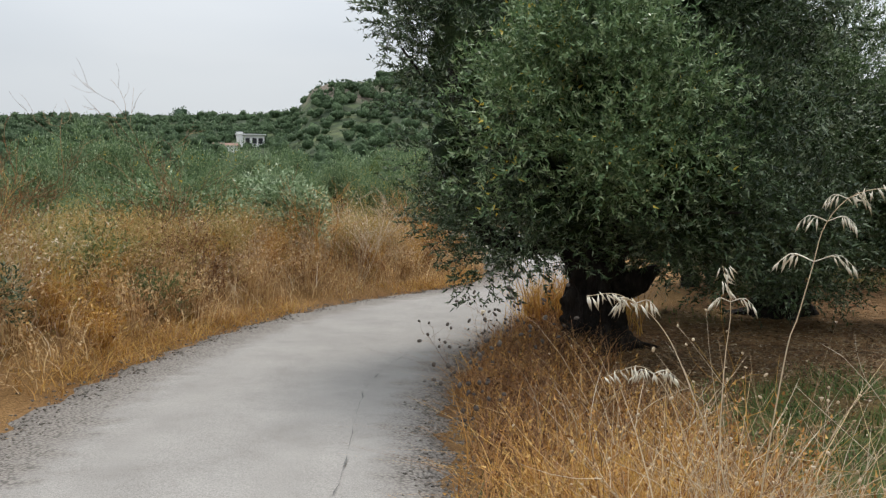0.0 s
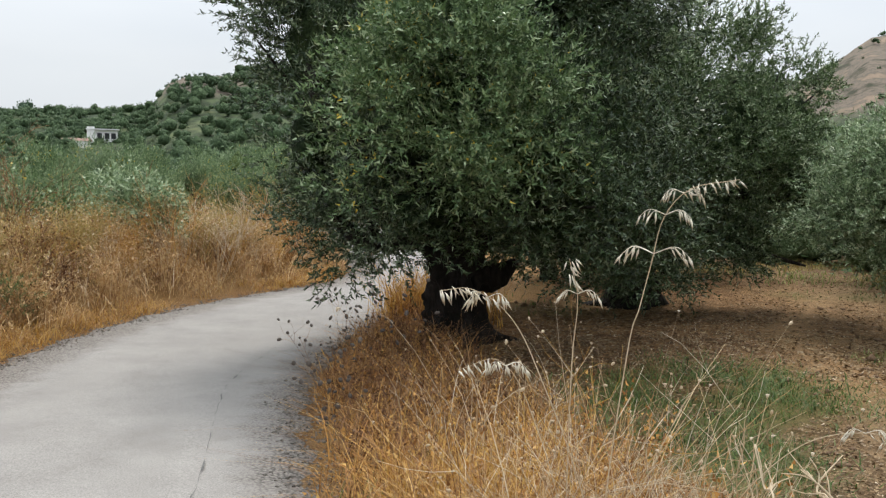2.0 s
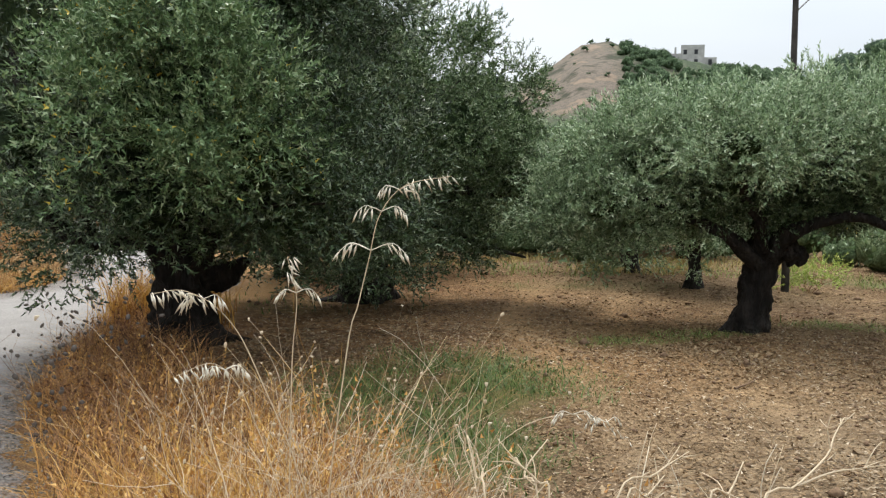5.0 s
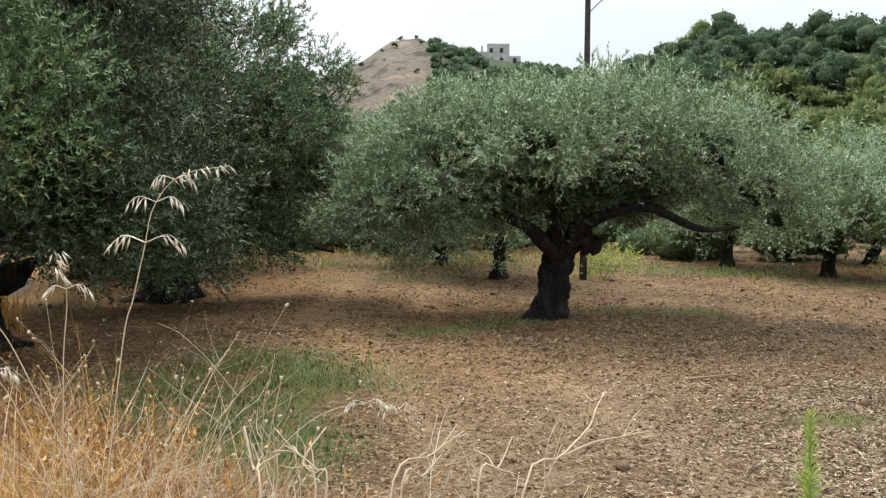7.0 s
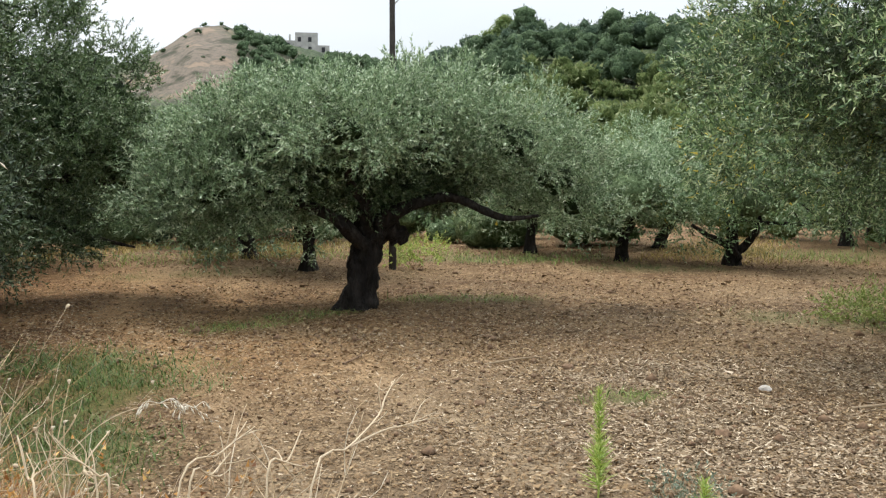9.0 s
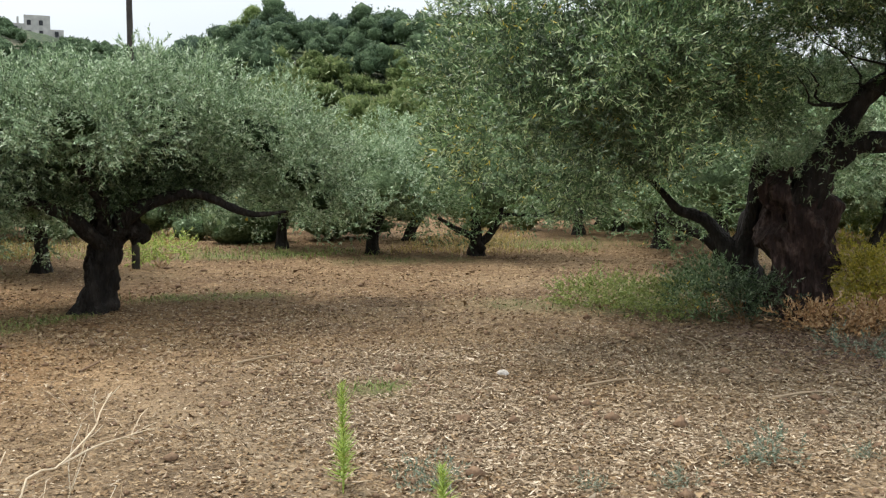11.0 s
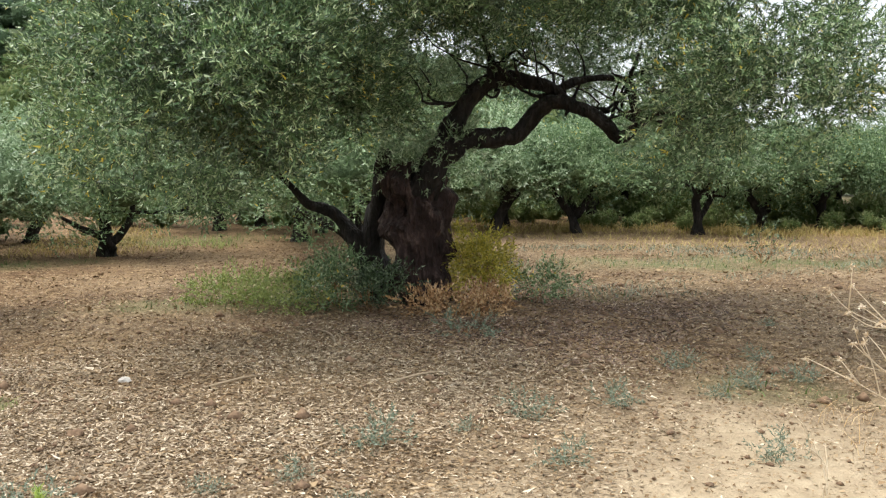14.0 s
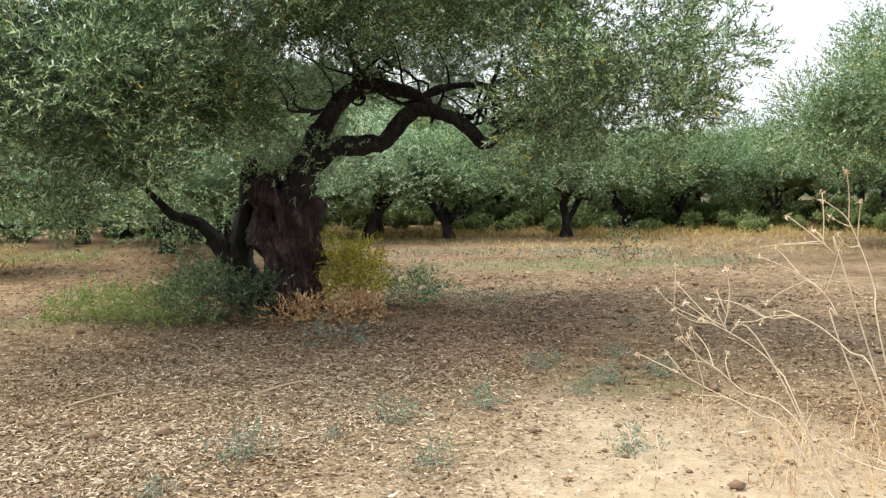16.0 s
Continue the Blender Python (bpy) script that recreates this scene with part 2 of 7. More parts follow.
def ground_material():
    """Soil, with zones held in the mesh: where grass, straw, bare sand, scrub or eroded earth lies."""
    m, nodes, links, b = material("soil", 0.92, 0.15)
    co = nodes.new("ShaderNodeNewGeometry").outputs["Position"]

    def zone(name):
        a = nodes.new("ShaderNodeAttribute")
        a.attribute_name = name
        return a.outputs["Fac"]

    big = noise_tex(nodes, links, 0.55, 4.0, 0.6, co)
    mid = noise_tex(nodes, links, 5.0, 5.0, 0.6, co)
    fine = noise_tex(nodes, links, 48.0, 4.0, 0.7, co)
    far = noise_tex(nodes, links, 0.06, 6.0, 0.65, co)
    soil = ramp(nodes, [(0.30, (0.125, 0.087, 0.053)), (0.52, (0.222, 0.164, 0.100)), (0.72, (0.325, 0.250, 0.160))])
    links.new(mid.outputs["Fac"], soil.inputs["Fac"])
    tone = ramp(nodes, [(0.32, (0.66, 0.58, 0.53)), (0.5, (1.0, 0.95, 0.9)), (0.68, (1.24, 1.22, 1.18))])
    links.new(big.outputs["Fac"], tone.inputs["Fac"])
    col = mixed(nodes, links, 1.0, soil.outputs["Color"], tone.outputs["Color"], "MULTIPLY")
    grit = ramp(nodes, [(0.36, (0.52, 0.50, 0.48)), (0.52, (1.0, 1.0, 1.0)), (0.70, (1.42, 1.40, 1.36))])
    links.new(fine.outputs["Fac"], grit.inputs["Fac"])
    col = mixed(nodes, links, 0.9, col, grit.outputs["Color"], "MULTIPLY")
    mp2 = nodes.new("ShaderNodeMapping")
    mp2.inputs["Scale"].default_value = (1.0, 1.6, 1.0)
    mp2.inputs["Rotation"].default_value = (0, 0, 0.6)
    links.new(co, mp2.inputs["Vector"])
    chip = noise_tex(nodes, links, 21.0, 6.0, 0.8, mp2.outputs["Vector"])
    chips = ramp(nodes, [(0.40, (0.50, 0.47, 0.44)), (0.49, (0.92, 0.90, 0.88)), (0.56, (1.12, 1.1, 1.08)), (0.63, (1.75, 1.75, 1.75))])
    links.new(chip.outputs["Fac"], chips.inputs["Fac"])
    col = mixed(nodes, links, 0.85, col, chips.outputs["Color"], "MULTIPLY")
    sand = ramp(nodes, [(0.3, (0.36, 0.272, 0.170)), (0.7, (0.50, 0.395, 0.260))])
    links.new(mid.outputs["Fac"], sand.inputs["Fac"])
    col = mixed(nodes, links, zone("sand"), col, sand.outputs["Color"])
    strawc = ramp(nodes, [(0.3, (0.13, 0.070, 0.030)), (0.5, (0.27, 0.155, 0.062)), (0.7, (0.44, 0.27, 0.11))])
    links.new(fine.outputs["Fac"], strawc.inputs["Fac"])
    col = mixed(nodes, links, zone("straw"), col, strawc.outputs["Color"])
    greenc = ramp(nodes, [(0.3, (0.062, 0.082, 0.032)), (0.7, (0.17, 0.19, 0.075))])
    links.new(fine.outputs["Fac"], greenc.inputs["Fac"])
    col = mixed(nodes, links, zone("green"), col, greenc.outputs["Color"])
    scrubc = ramp(nodes, [(0.35, (0.036, 0.054, 0.030)), (0.55, (0.060, 0.082, 0.043)), (0.75, (0.100, 0.112, 0.058))])
    links.new(far.outputs["Fac"], scrubc.inputs["Fac"])
    tuft = nodes.new("ShaderNodeTexVoronoi")
    tuft.inputs["Scale"].default_value = 0.34
    links.new(co, tuft.inputs["Vector"])
    dots = ramp(nodes, [(0.15, (0.62, 0.66, 0.62)), (0.5, (0.95, 0.95, 0.92)), (0.75, (1.6, 1.5, 1.25))])
    links.new(tuft.outputs["Distance"], dots.inputs["Fac"])
    scrub_col = mixed(nodes, links, 0.9, scrubc.outputs["Color"], dots.outputs["Color"], "MULTIPLY")
    col = mixed(nodes, links, zone("scrub"), col, scrub_col)
    mp = nodes.new("ShaderNodeMapping")
    mp.inputs["Scale"].default_value = (0.075, 0.075, 0.15)
    links.new(co, mp.inputs["Vector"])
    strata = noise_tex(nodes, links, 1.0, 8.0, 0.7, mp.outputs["Vector"])
    ochre = ramp(nodes, [(0.40, (0.050, 0.052, 0.032)), (0.455, (0.115, 0.098, 0.073)), (0.50, (0.185, 0.148, 0.116)), (0.535, (0.115, 0.100, 0.078)), (0.60, (0.235, 0.175, 0.125))])
    links.new(strata.outputs["Fac"], ochre.inputs["Fac"])
    col = mixed(nodes, links, zone("ochre"), col, ochre.outputs["Color"])
    col = mixed(nodes, links, zone("red"), col, mixed(nodes, links, 1.0, col, (1.12, 0.92, 0.72), "MULTIPLY"))
    links.new(col, b.inputs["Base Color"])
    h = nodes.new("ShaderNodeMath")
    h.operation = "MULTIPLY_ADD"
    links.new(mid.outputs["Fac"], h.inputs[0])
    h.inputs[1].default_value = 2.0
    links.new(fine.outputs["Fac"], h.inputs[2])
    bump(nodes, links, b, h.outputs[0], 0.85, 0.03)
    return m


def road_material():
    m, nodes, links, b = material("weathered_asphalt", 0.78, 0.3)
    co = nodes.new("ShaderNodeNewGeometry").outputs["Position"]
    a = nodes.new("ShaderNodeAttribute")
    a.attribute_name = "side"
    big = noise_tex(nodes, links, 1.4, 7.0, 0.66, co)
    fine = noise_tex(nodes, links, 95.0, 3.0, 0.7, co)
    grav = nodes.new("ShaderNodeTexVoronoi")
    grav.inputs["Scale"].default_value = 42.0
    links.new(co, grav.inputs["Vector"])
    base = ramp(nodes, [(0.3, (0.238, 0.222, 0.205)), (0.5, (0.285, 0.268, 0.248)), (0.7, (0.322, 0.304, 0.282))])
    links.new(big.outputs["Fac"], base.inputs["Fac"])
    grit = ramp(nodes, [(0.34, (0.58, 0.58, 0.58)), (0.5, (0.98, 0.98, 0.98)), (0.66, (1.28, 1.28, 1.28))])
    links.new(fine.outputs["Fac"], grit.inputs["Fac"])
    col = mixed(nodes, links, 0.8, base.outputs["Color"], grit.outputs["Color"], "MULTIPLY")
    loose = ramp(nodes, [(0.0, (0.33, 0.30, 0.265)), (0.4, (0.225, 0.203, 0.18)), (0.85, (0.075, 0.067, 0.06))])
    links.new(grav.outputs["Distance"], loose.inputs["Fac"])
    edge_n = noise_tex(nodes, links, 3.5, 4.0, 0.6, co)
    e = nodes.new("ShaderNodeMath")
    e.operation = "MULTIPLY_ADD"
    links.new(edge_n.outputs["Fac"], e.inputs[0])
    e.inputs[1].default_value = 0.5
    links.new(a.outputs["Fac"], e.inputs[2])
    er = ramp(nodes, [(0.80, (0, 0, 0)), (1.14, (1, 1, 1))])
    sc = nodes.new("ShaderNodeMath")
    sc.operation, sc.inputs[1].default_value = "MULTIPLY", 0.9
    links.new(e.outputs[0], sc.inputs[0])
    links.new(sc.outputs[0], er.inputs["Fac"])
    col = mixed(nodes, links, er.outputs["Color"], col, loose.outputs["Color"])
    links.new(col, b.inputs["Base Color"])
    bump(nodes, links, b, fine.outputs["Fac"], 0.5, 0.006)
    return m


def plain_material(name, a, c, scale=6.0, rough=0.8):
    m, nodes, links, b = material(name, rough, 0.3)
    co = nodes.new("ShaderNodeTexCoord").outputs["Object"]
    n = noise_tex(nodes, links, scale, 5.0, 0.6, co)
    r = ramp(nodes, [(0.3, a), (0.7, c)])
    links.new(n.outputs["Fac"], r.inputs["Fac"])
    links.new(r.outputs["Color"], b.inputs["Base Color"])
    bump(nodes, links, b, n.outputs["Fac"], 0.4, 0.02)
    return m


SOIL = ground_material()
ASPHALT = road_material()
POLE_WOOD = plain_material("creosoted_pole_wood", (0.026, 0.022, 0.020), (0.065, 0.055, 0.048), 9.0)
METAL = plain_material("galvanised_steel", (0.22, 0.22, 0.22), (0.36, 0.36, 0.36), 30.0, 0.5)
CONCRETE = plain_material("raw_concrete", (0.33, 0.32, 0.30), (0.50, 0.48, 0.45), 0.6)
WHITE_WALL = plain_material("white_render", (0.78, 0.77, 0.75), (0.88, 0.87, 0.85), 1.0)
DARK_OPENING = plain_material("dark_window_opening", (0.025, 0.025, 0.028), (0.05, 0.05, 0.055), 3.0)
ROOF_TILE = plain_material("terracotta_roof", (0.20, 0.12, 0.09), (0.32, 0.20, 0.15), 3.0)
STONE = plain_material("pale_field_stone", (0.30, 0.27, 0.23), (0.58, 0.54, 0.48), 9.0)
GRAVEL = plain_material("grey_gravel", (0.075, 0.066, 0.058), (0.29, 0.26, 0.225), 60.0)
TAR = plain_material("dirt_filled_crack", (0.09, 0.087, 0.082), (0.17, 0.165, 0.155), 25.0)
CLOD = plain_material("soil_clod", (0.115, 0.070, 0.042), (0.27, 0.175, 0.105), 22.0, 0.95)


# ---- geometry helpers ----


def mesh_np(name, verts, faces, mat, smooth=False, attrs=None):
    """A mesh from arrays; faces is an (n, 3) or (n, 4) array."""
    me = bpy.data.meshes.new(name)
    verts, faces = np.asarray(verts, np.float32), np.asarray(faces, np.int32)
    me.vertices.add(len(verts))
    me.vertices.foreach_set("co", verts.ravel())
    k = faces.shape[1]
    me.loops.add(faces.size)
    me.loops.foreach_set("vertex_index", faces.ravel())
    me.polygons.add(len(faces))
    me.polygons.foreach_set("loop_start", np.arange(len(faces), dtype=np.int32) * k)
    if smooth:
        me.polygons.foreach_set("use_smooth", np.ones(len(faces), bool))
    for key, values in (attrs or {}).items():
        a = me.attributes.new(key, "FLOAT", "POINT")
        a.data.foreach_set("value", np.asarray(values, np.float32))
    me.update(calc_edges=True)
    me.materials.append(mat)
    return me


def part_np(name, verts, faces, mat, parent=None, label="", smooth=False):
    ob = new(name, mesh_np(name, verts, faces, mat, smooth))
    ob.parent = parent
    if label:
        tagged(ob, label)
    return ob


def part(name, bm, mat, parent=None, label="", smooth=False):
    me = bpy.data.meshes.new(name)
    bm.to_mesh(me)
    bm.free()
    me.materials.append(mat)
    if smooth:
        for p in me.polygons:
            p.use_smooth = True
    ob = new(name, me)
    ob.parent = parent
    if label:
        tagged(ob, label)
    return ob


def thing(name, x, y, z, label, category, group="", kind=""):
    ob = new(name)
    ob.empty_display_size = 0.2
    ob.location = (x, y, z)
    return tagged(ob, label, category, group, kind)


def unit(v):
    return v / np.maximum(np.linalg.norm(v, axis=-1, keepdims=True), 1e-9)


def spline(points, n):
    """n points along a Catmull-Rom curve through the points."""
    p = np.asarray(points, float)
    p = np.vstack([2 * p[0] - p[1], p, 2 * p[-1] - p[-2]])
    t = np.linspace(0, len(p) - 3 - 1e-6, n)
    i, f = t.astype(int), (t % 1)[:, None]
    a, b, c, d = p[i], p[i + 1], p[i + 2], p[i + 3]
    return 0.5 * (2 * b + (c - a) * f + (2 * a - 5 * b + 4 * c - d) * f**2 + (3 * b - a - 3 * c + d) * f**3)


def tube(points, radii, sides=10, n=14, gnarl=0.0, flutes=0, seed=0.0):
    """A bent tapering tube, gnarled by noise and fluted; returns verts and quads."""
    c = spline(points, n)
    r = np.interp(np.linspace(0, 1, n), np.linspace(0, 1, len(radii)), radii)
    t = unit(np.gradient(c, axis=0))
    u = np.cross(t[0], (0.31, 0.9, 0.2))
    out = []
    for i in range(n):
        u = unit(u - t[i] * np.dot(u, t[i]))
        w = np.cross(t[i], u)
        for k in range(sides):
            a = 2 * math.pi * k / sides
            rr = r[i]
            if gnarl:
                q = Vector((math.cos(a) * 1.3, math.sin(a) * 1.3, i * 6.0 / n)) * 1.1 + Vector((seed, seed * 1.7, 0))
                rr *= 1 + gnarl * (noise.noise(q) + 0.6 * noise.noise(q * 2.7)) + (0.16 * gnarl / 0.3 * math.cos(flutes * a + i * 0.35 + 3 * noise.noise(q * 0.5)) if flutes else 0)
            out.append(c[i] + (u * math.cos(a) + w * math.sin(a)) * rr)
    out.append(c[-1])
    f = []
    for i in range(n - 1):
        for k in range(sides):
            k2 = (k + 1) % sides
            f.append((i * sides + k, i * sides + k2, (i + 1) * sides + k2, (i + 1) * sides + k))
    e = (n - 1) * sides
    for k in range(0, sides - 1, 2):
        f.append((e + k, e + (k + 1) % sides, e + (k + 2) % sides, len(out) - 1))
    return np.array(out), np.array(f)


def joined(pieces):
    vs, fs, o = [], [], 0
    for v, f in pieces:
        vs.append(v)
        fs.append(np.asarray(f) + o)
        o += len(v)
    return np.vstack(vs), np.vstack(fs)


def leaves(pos, along, normal, length, width, bend=0.12):
    """Pointed leaves: one slender three-cornered blade each."""
    along = unit(along)
    side = unit(np.cross(along, normal))
    W = width[:, None]
    v = np.stack([pos + along * length[:, None] * 0.12 + side * W * 0.55, pos + along * length[:, None], pos + along * length[:, None] * 0.02 - side * W * 0.55], 1)
    n = len(pos)
    return v.reshape(-1, 3), np.arange(n * 3).reshape(n, 3)


def sprays(base, direction, length, per, leaf_len, leaf_w, rng, droop=0.12):
    """Twigs of the given directions, with paired leaves along them; returns leaf and stem geometry."""
    s = len(base)
    d = unit(direction)
    j = (np.arange(per) + 0.6) / per
    down = np.array([0, 0, -1.0])
    along = base[:, None, :] + d[:, None, :] * (length[:, None] * j)[..., None] + down * (droop * length[:, None] * j**2)[..., None]
    side = unit(np.cross(d, rng.normal(size=(s, 3))))
    side2 = np.cross(d, side)
    ang = (np.arange(per) % 2) * math.pi + (np.arange(per) // 2) * 1.9
    out = side[:, None, :] * np.cos(ang)[None, :, None] + side2[:, None, :] * np.sin(ang)[None, :, None]
    lead = np.where(j > 0.9, 1.6, 0.75)[None, :, None]
    ld = d[:, None, :] * lead + out * 0.75 + rng.normal(size=(s, per, 3)) * 0.3
    n = s * per
    ll = leaf_len * rng.uniform(0.65, 1.25, n)
    lw = leaf_w * rng.uniform(0.75, 1.2, n)
    lv, lf = leaves(along.reshape(-1, 3), ld.reshape(-1, 3), rng.normal(size=(n, 3)) * 0.75 + np.repeat(d, per, 0) * 0.8 + np.array([0, 0, 0.45]), ll, lw)
    a, b = base, base + d * length[:, None] + down * (droop * length)[:, None]
    sw = side * 0.0035
    sv = np.stack([a - sw, a + sw, b], 1).reshape(-1, 3)
    sf = np.arange(s * 3).reshape(s, 3)
    return (lv, lf), (sv, sf)


def crown_points(lobes, count, rng, clump=0.42, low=-0.45):
    """Twig bases and directions in lobes (x, y, z, rx, ry, rz): gathered in clumps on the lobes' shells, with gaps between."""
    lobes = np.asarray(lobes, float)
    area = (lobes[:, 3] * lobes[:, 4] * lobes[:, 5]) ** (2 / 3)
    pos, way = [], []
    for k, lb in enumerate(lobes):
        m = int(count * area[k] / area.sum())
        u = unit(rng.normal(size=(m * 3, 3)))
        u = u[(u[:, 2] > low) | (rng.random(len(u)) < 0.25)][:m]
        c = lb[:3]
        # clump centres on the shell
        q = max(10, int(3.9 * area[k] / clump**2))
        cu = unit(rng.normal(size=(q * 3, 3)))
        cu = cu[(cu[:, 2] > low) | (rng.random(len(cu)) < 0.2)][:q]
        cc = c + cu * lb[3:] * rng.uniform(0.62, 1.04, (len(cu), 1))
        pick = rng.integers(0, len(cc), m)
        size = clump * rng.uniform(0.5, 1.15, len(cc))
        off = unit(rng.normal(size=(m, 3))) * (rng.random((m, 1)) ** 0.45)
        p1 = cc[pick] + off * size[pick][:, None] * np.array([1, 1, 0.85])
        shell = c + u * lb[3:] * (1 - 0.5 * rng.random((len(u), 1)) ** 1.5)
        use = rng.random(len(u)) < 0.14
        p = p1[: len(u)].copy()
        p[use] = shell[use]
        outward = unit((p - c) / lb[3:] ** 1.3)
        w = outward * 0.55 + np.where(use[:, None], 0, off[: len(u)]) * 0.9 + rng.normal(size=p.shape) * 0.42 + np.array([0, 0, 0.32])
        w[:, 2] = np.where(w[:, 2] < -0.25, -0.25 + 0.3 * (w[:, 2] + 0.25), w[:, 2])
        pos.append(p)
        way.append(w)
    return np.vstack(pos), unit(np.vstack(way))


def sphere_arrays(level):
    bm = bmesh.new()
    bmesh.ops.create_icosphere(bm, subdivisions=level, radius=1.0)
    v = np.array([p.co for p in bm.verts])
    f = np.array([[q.index for q in p.verts] for p in bm.faces])
    bm.free()
    return v, f


BALL1, BALL2, BALL3 = sphere_arrays(1), sphere_arrays(2), sphere_arrays(3)


def lumps(centres, radii, rng, ball=BALL2, rough=0.22):
    """Uneven rounded clumps at the centres, with their own half axes."""
    v0, f0 = ball
    c, r = np.asarray(centres, float), np.asarray(radii, float)
    n = len(c)
    disp = np.ones((n, len(v0)))
    for i in range(7):
        k = rng.normal(size=(n, 3)) * (2.2 + 1.3 * i)
        disp += rough / (1 + 0.45 * i) * np.sin(k @ v0.T + rng.uniform(0, 6.3, (n, 1))) * 0.6
    v = c[:, None, :] + v0[None] * disp[..., None] * r[:, None, :]
    return v.reshape(-1, 3), ((np.arange(n) * len(v0))[:, None, None] + f0[None]).reshape(-1, 3)


# ---- the ground: one sheet from the field to the hills ----
CX, CY = 1.05, -0.75
RIDGE_FAR = [(-180, 1.5), (-45, 1.8), (-27, 3.2), (-20, 3.75), (-16, 3.9), (-12, 3.9), (-10, 4.15), (-8.9, 4.55), (-8.2, 5.95), (-6.5, 6.2), (-4.5, 6.25), (5, 6.8), (18, 5.8), (28.4, 6.3), (30, 7.2), (31.6, 8.25), (33.3, 8.35), (35.5, 7.7), (37.5, 7.45), (40, 6.9), (43, 6.5), (55, 5.5), (80, 4.0), (100, 1.8), (180, 1.5)]
RIDGE_NEAR = [(-180, 0), (36, 0), (40, 4.0), (43, 5.3), (46, 6.5), (50, 7.8), (58, 8.1), (70, 7.8), (84, 5.0), (97, 0), (180, 0)]
ROAD = [(-1.6, -40), (-0.75, -16), (-0.55, -6), (-0.55, 0), (-0.58, 4.5), (-0.66, 7.0), (-0.48, 9.0), (-0.08, 11.0), (0.62, 13.0), (1.6, 14.7), (2.6, 16.2), (3.3, 18.6), (3.5, 22), (3.4, 28), (2.6, 36), (1.0, 50)]
ROAD_LINE = spline([(x, y, 0) for x, y in ROAD], 241)[:, :2]
ROAD_COARSE = ROAD_LINE[::3]


def smooth(a, b, x):
    t = np.clip((x - a) / (b - a), 0, 1)
    return t * t * (3 - 2 * t)


def wave(x, y, k, seed):
    """A cheap rolling unevenness of wavelength about 6 / k."""
    r = np.random.default_rng(seed)
    out = 0
    for i in range(5):
        a = r.uniform(0, 2 * math.pi)
        f = k * (1.0 + 0.55 * i)
        out = out + np.sin(f * (x * math.cos(a) + y * math.sin(a)) + r.uniform(0, 6)) / (1 + 0.6 * i)
    return out / 2.6


def road_distance(x, y):
    x, y = np.atleast_1d(np.asarray(x, float)), np.atleast_1d(np.asarray(y, float))
    best, side = np.full(x.shape, 1e9), np.zeros(x.shape)
    for a, b in zip(ROAD_COARSE[:-1], ROAD_COARSE[1:]):
        e = b - a
        t = np.clip(((x - a[0]) * e[0] + (y - a[1]) * e[1]) / (e @ e), 0, 1)
        dx, dy = x - a[0] - t * e[0], y - a[1] - t * e[1]
        d = np.hypot(dx, dy)
        s = np.sign(e[0] * dy - e[1] * dx)
        m = d < best
        best, side = np.where(m, d, best), np.where(m, s, side)
    return best + 0.13, side  # side +1: the bank's side, -1: the field's side


def ground_z(x, y):
    x, y = np.asarray(x, float), np.asarray(y, float)
    r = np.hypot(x - CX, y - CY)
    az = np.degrees(np.arctan2(x - CX, y - CY))
    e1 = np.interp(az, *zip(*RIDGE_FAR))
    e2 = np.interp(az, *zip(*RIDGE_NEAR))
    h1 = 330 * np.tan(np.radians(e1)) * smooth(130, 330, r) * (1 - 0.35 * smooth(380, 1500, r))
    h2 = 112 * np.tan(np.radians(e2)) * smooth(36, 112, r) * (1 - 0.6 * smooth(125, 220, r))
    z = np.maximum(h1, h2)
    z = z + wave(x, y, 0.05, 3) * 1.2 * smooth(120, 220, r) + wave(x, y, 0.35, 4) * 0.5 * smooth(45, 110, r)
    z = z + wave(x, y, 0.22, 8) * 0.8 * smooth(200, 260, r)
    near = 1 - smooth(25, 60, r)
    d, s = road_distance(x, y)
    d, s = d.reshape(x.shape), s.reshape(x.shape)
    field = smooth(1.9, 4.0, d)
    z = z + near * field * (wave(x, y, 2.1, 5) * 0.018 + wave(x, y, 6.0, 6) * 0.010 + wave(x, y, 0.5, 7) * 0.04)
    z = z + np.where(s > 0, 0.5 * smooth(1.95, 3.8, d), 0) * near - np.where((s > 0) & (d < 200), 1.5 * smooth(5.5, 14, d), 0) * (1 - smooth(90, 140, r))
    z = z - 0.05 * (1 - smooth(1.72, 2.1, d - 0.1 * (s > 0))) * near
    return z


def gz(x, y):
    return float(ground_z(np.array([x]), np.array([y]))[0])


def blob(x, y, cx, cy, rx, ry, turn=0.0, seed=1):
    a = radians(turn)
    u = ((x - cx) * math.cos(a) + (y - cy) * math.sin(a)) / rx
    v = (-(x - cx) * math.sin(a) + (y - cy) * math.cos(a)) / ry
    return 1 - smooth(0.4, 1.2, np.hypot(u, v) + 0.18 * wave(x, y, 2.6, seed))


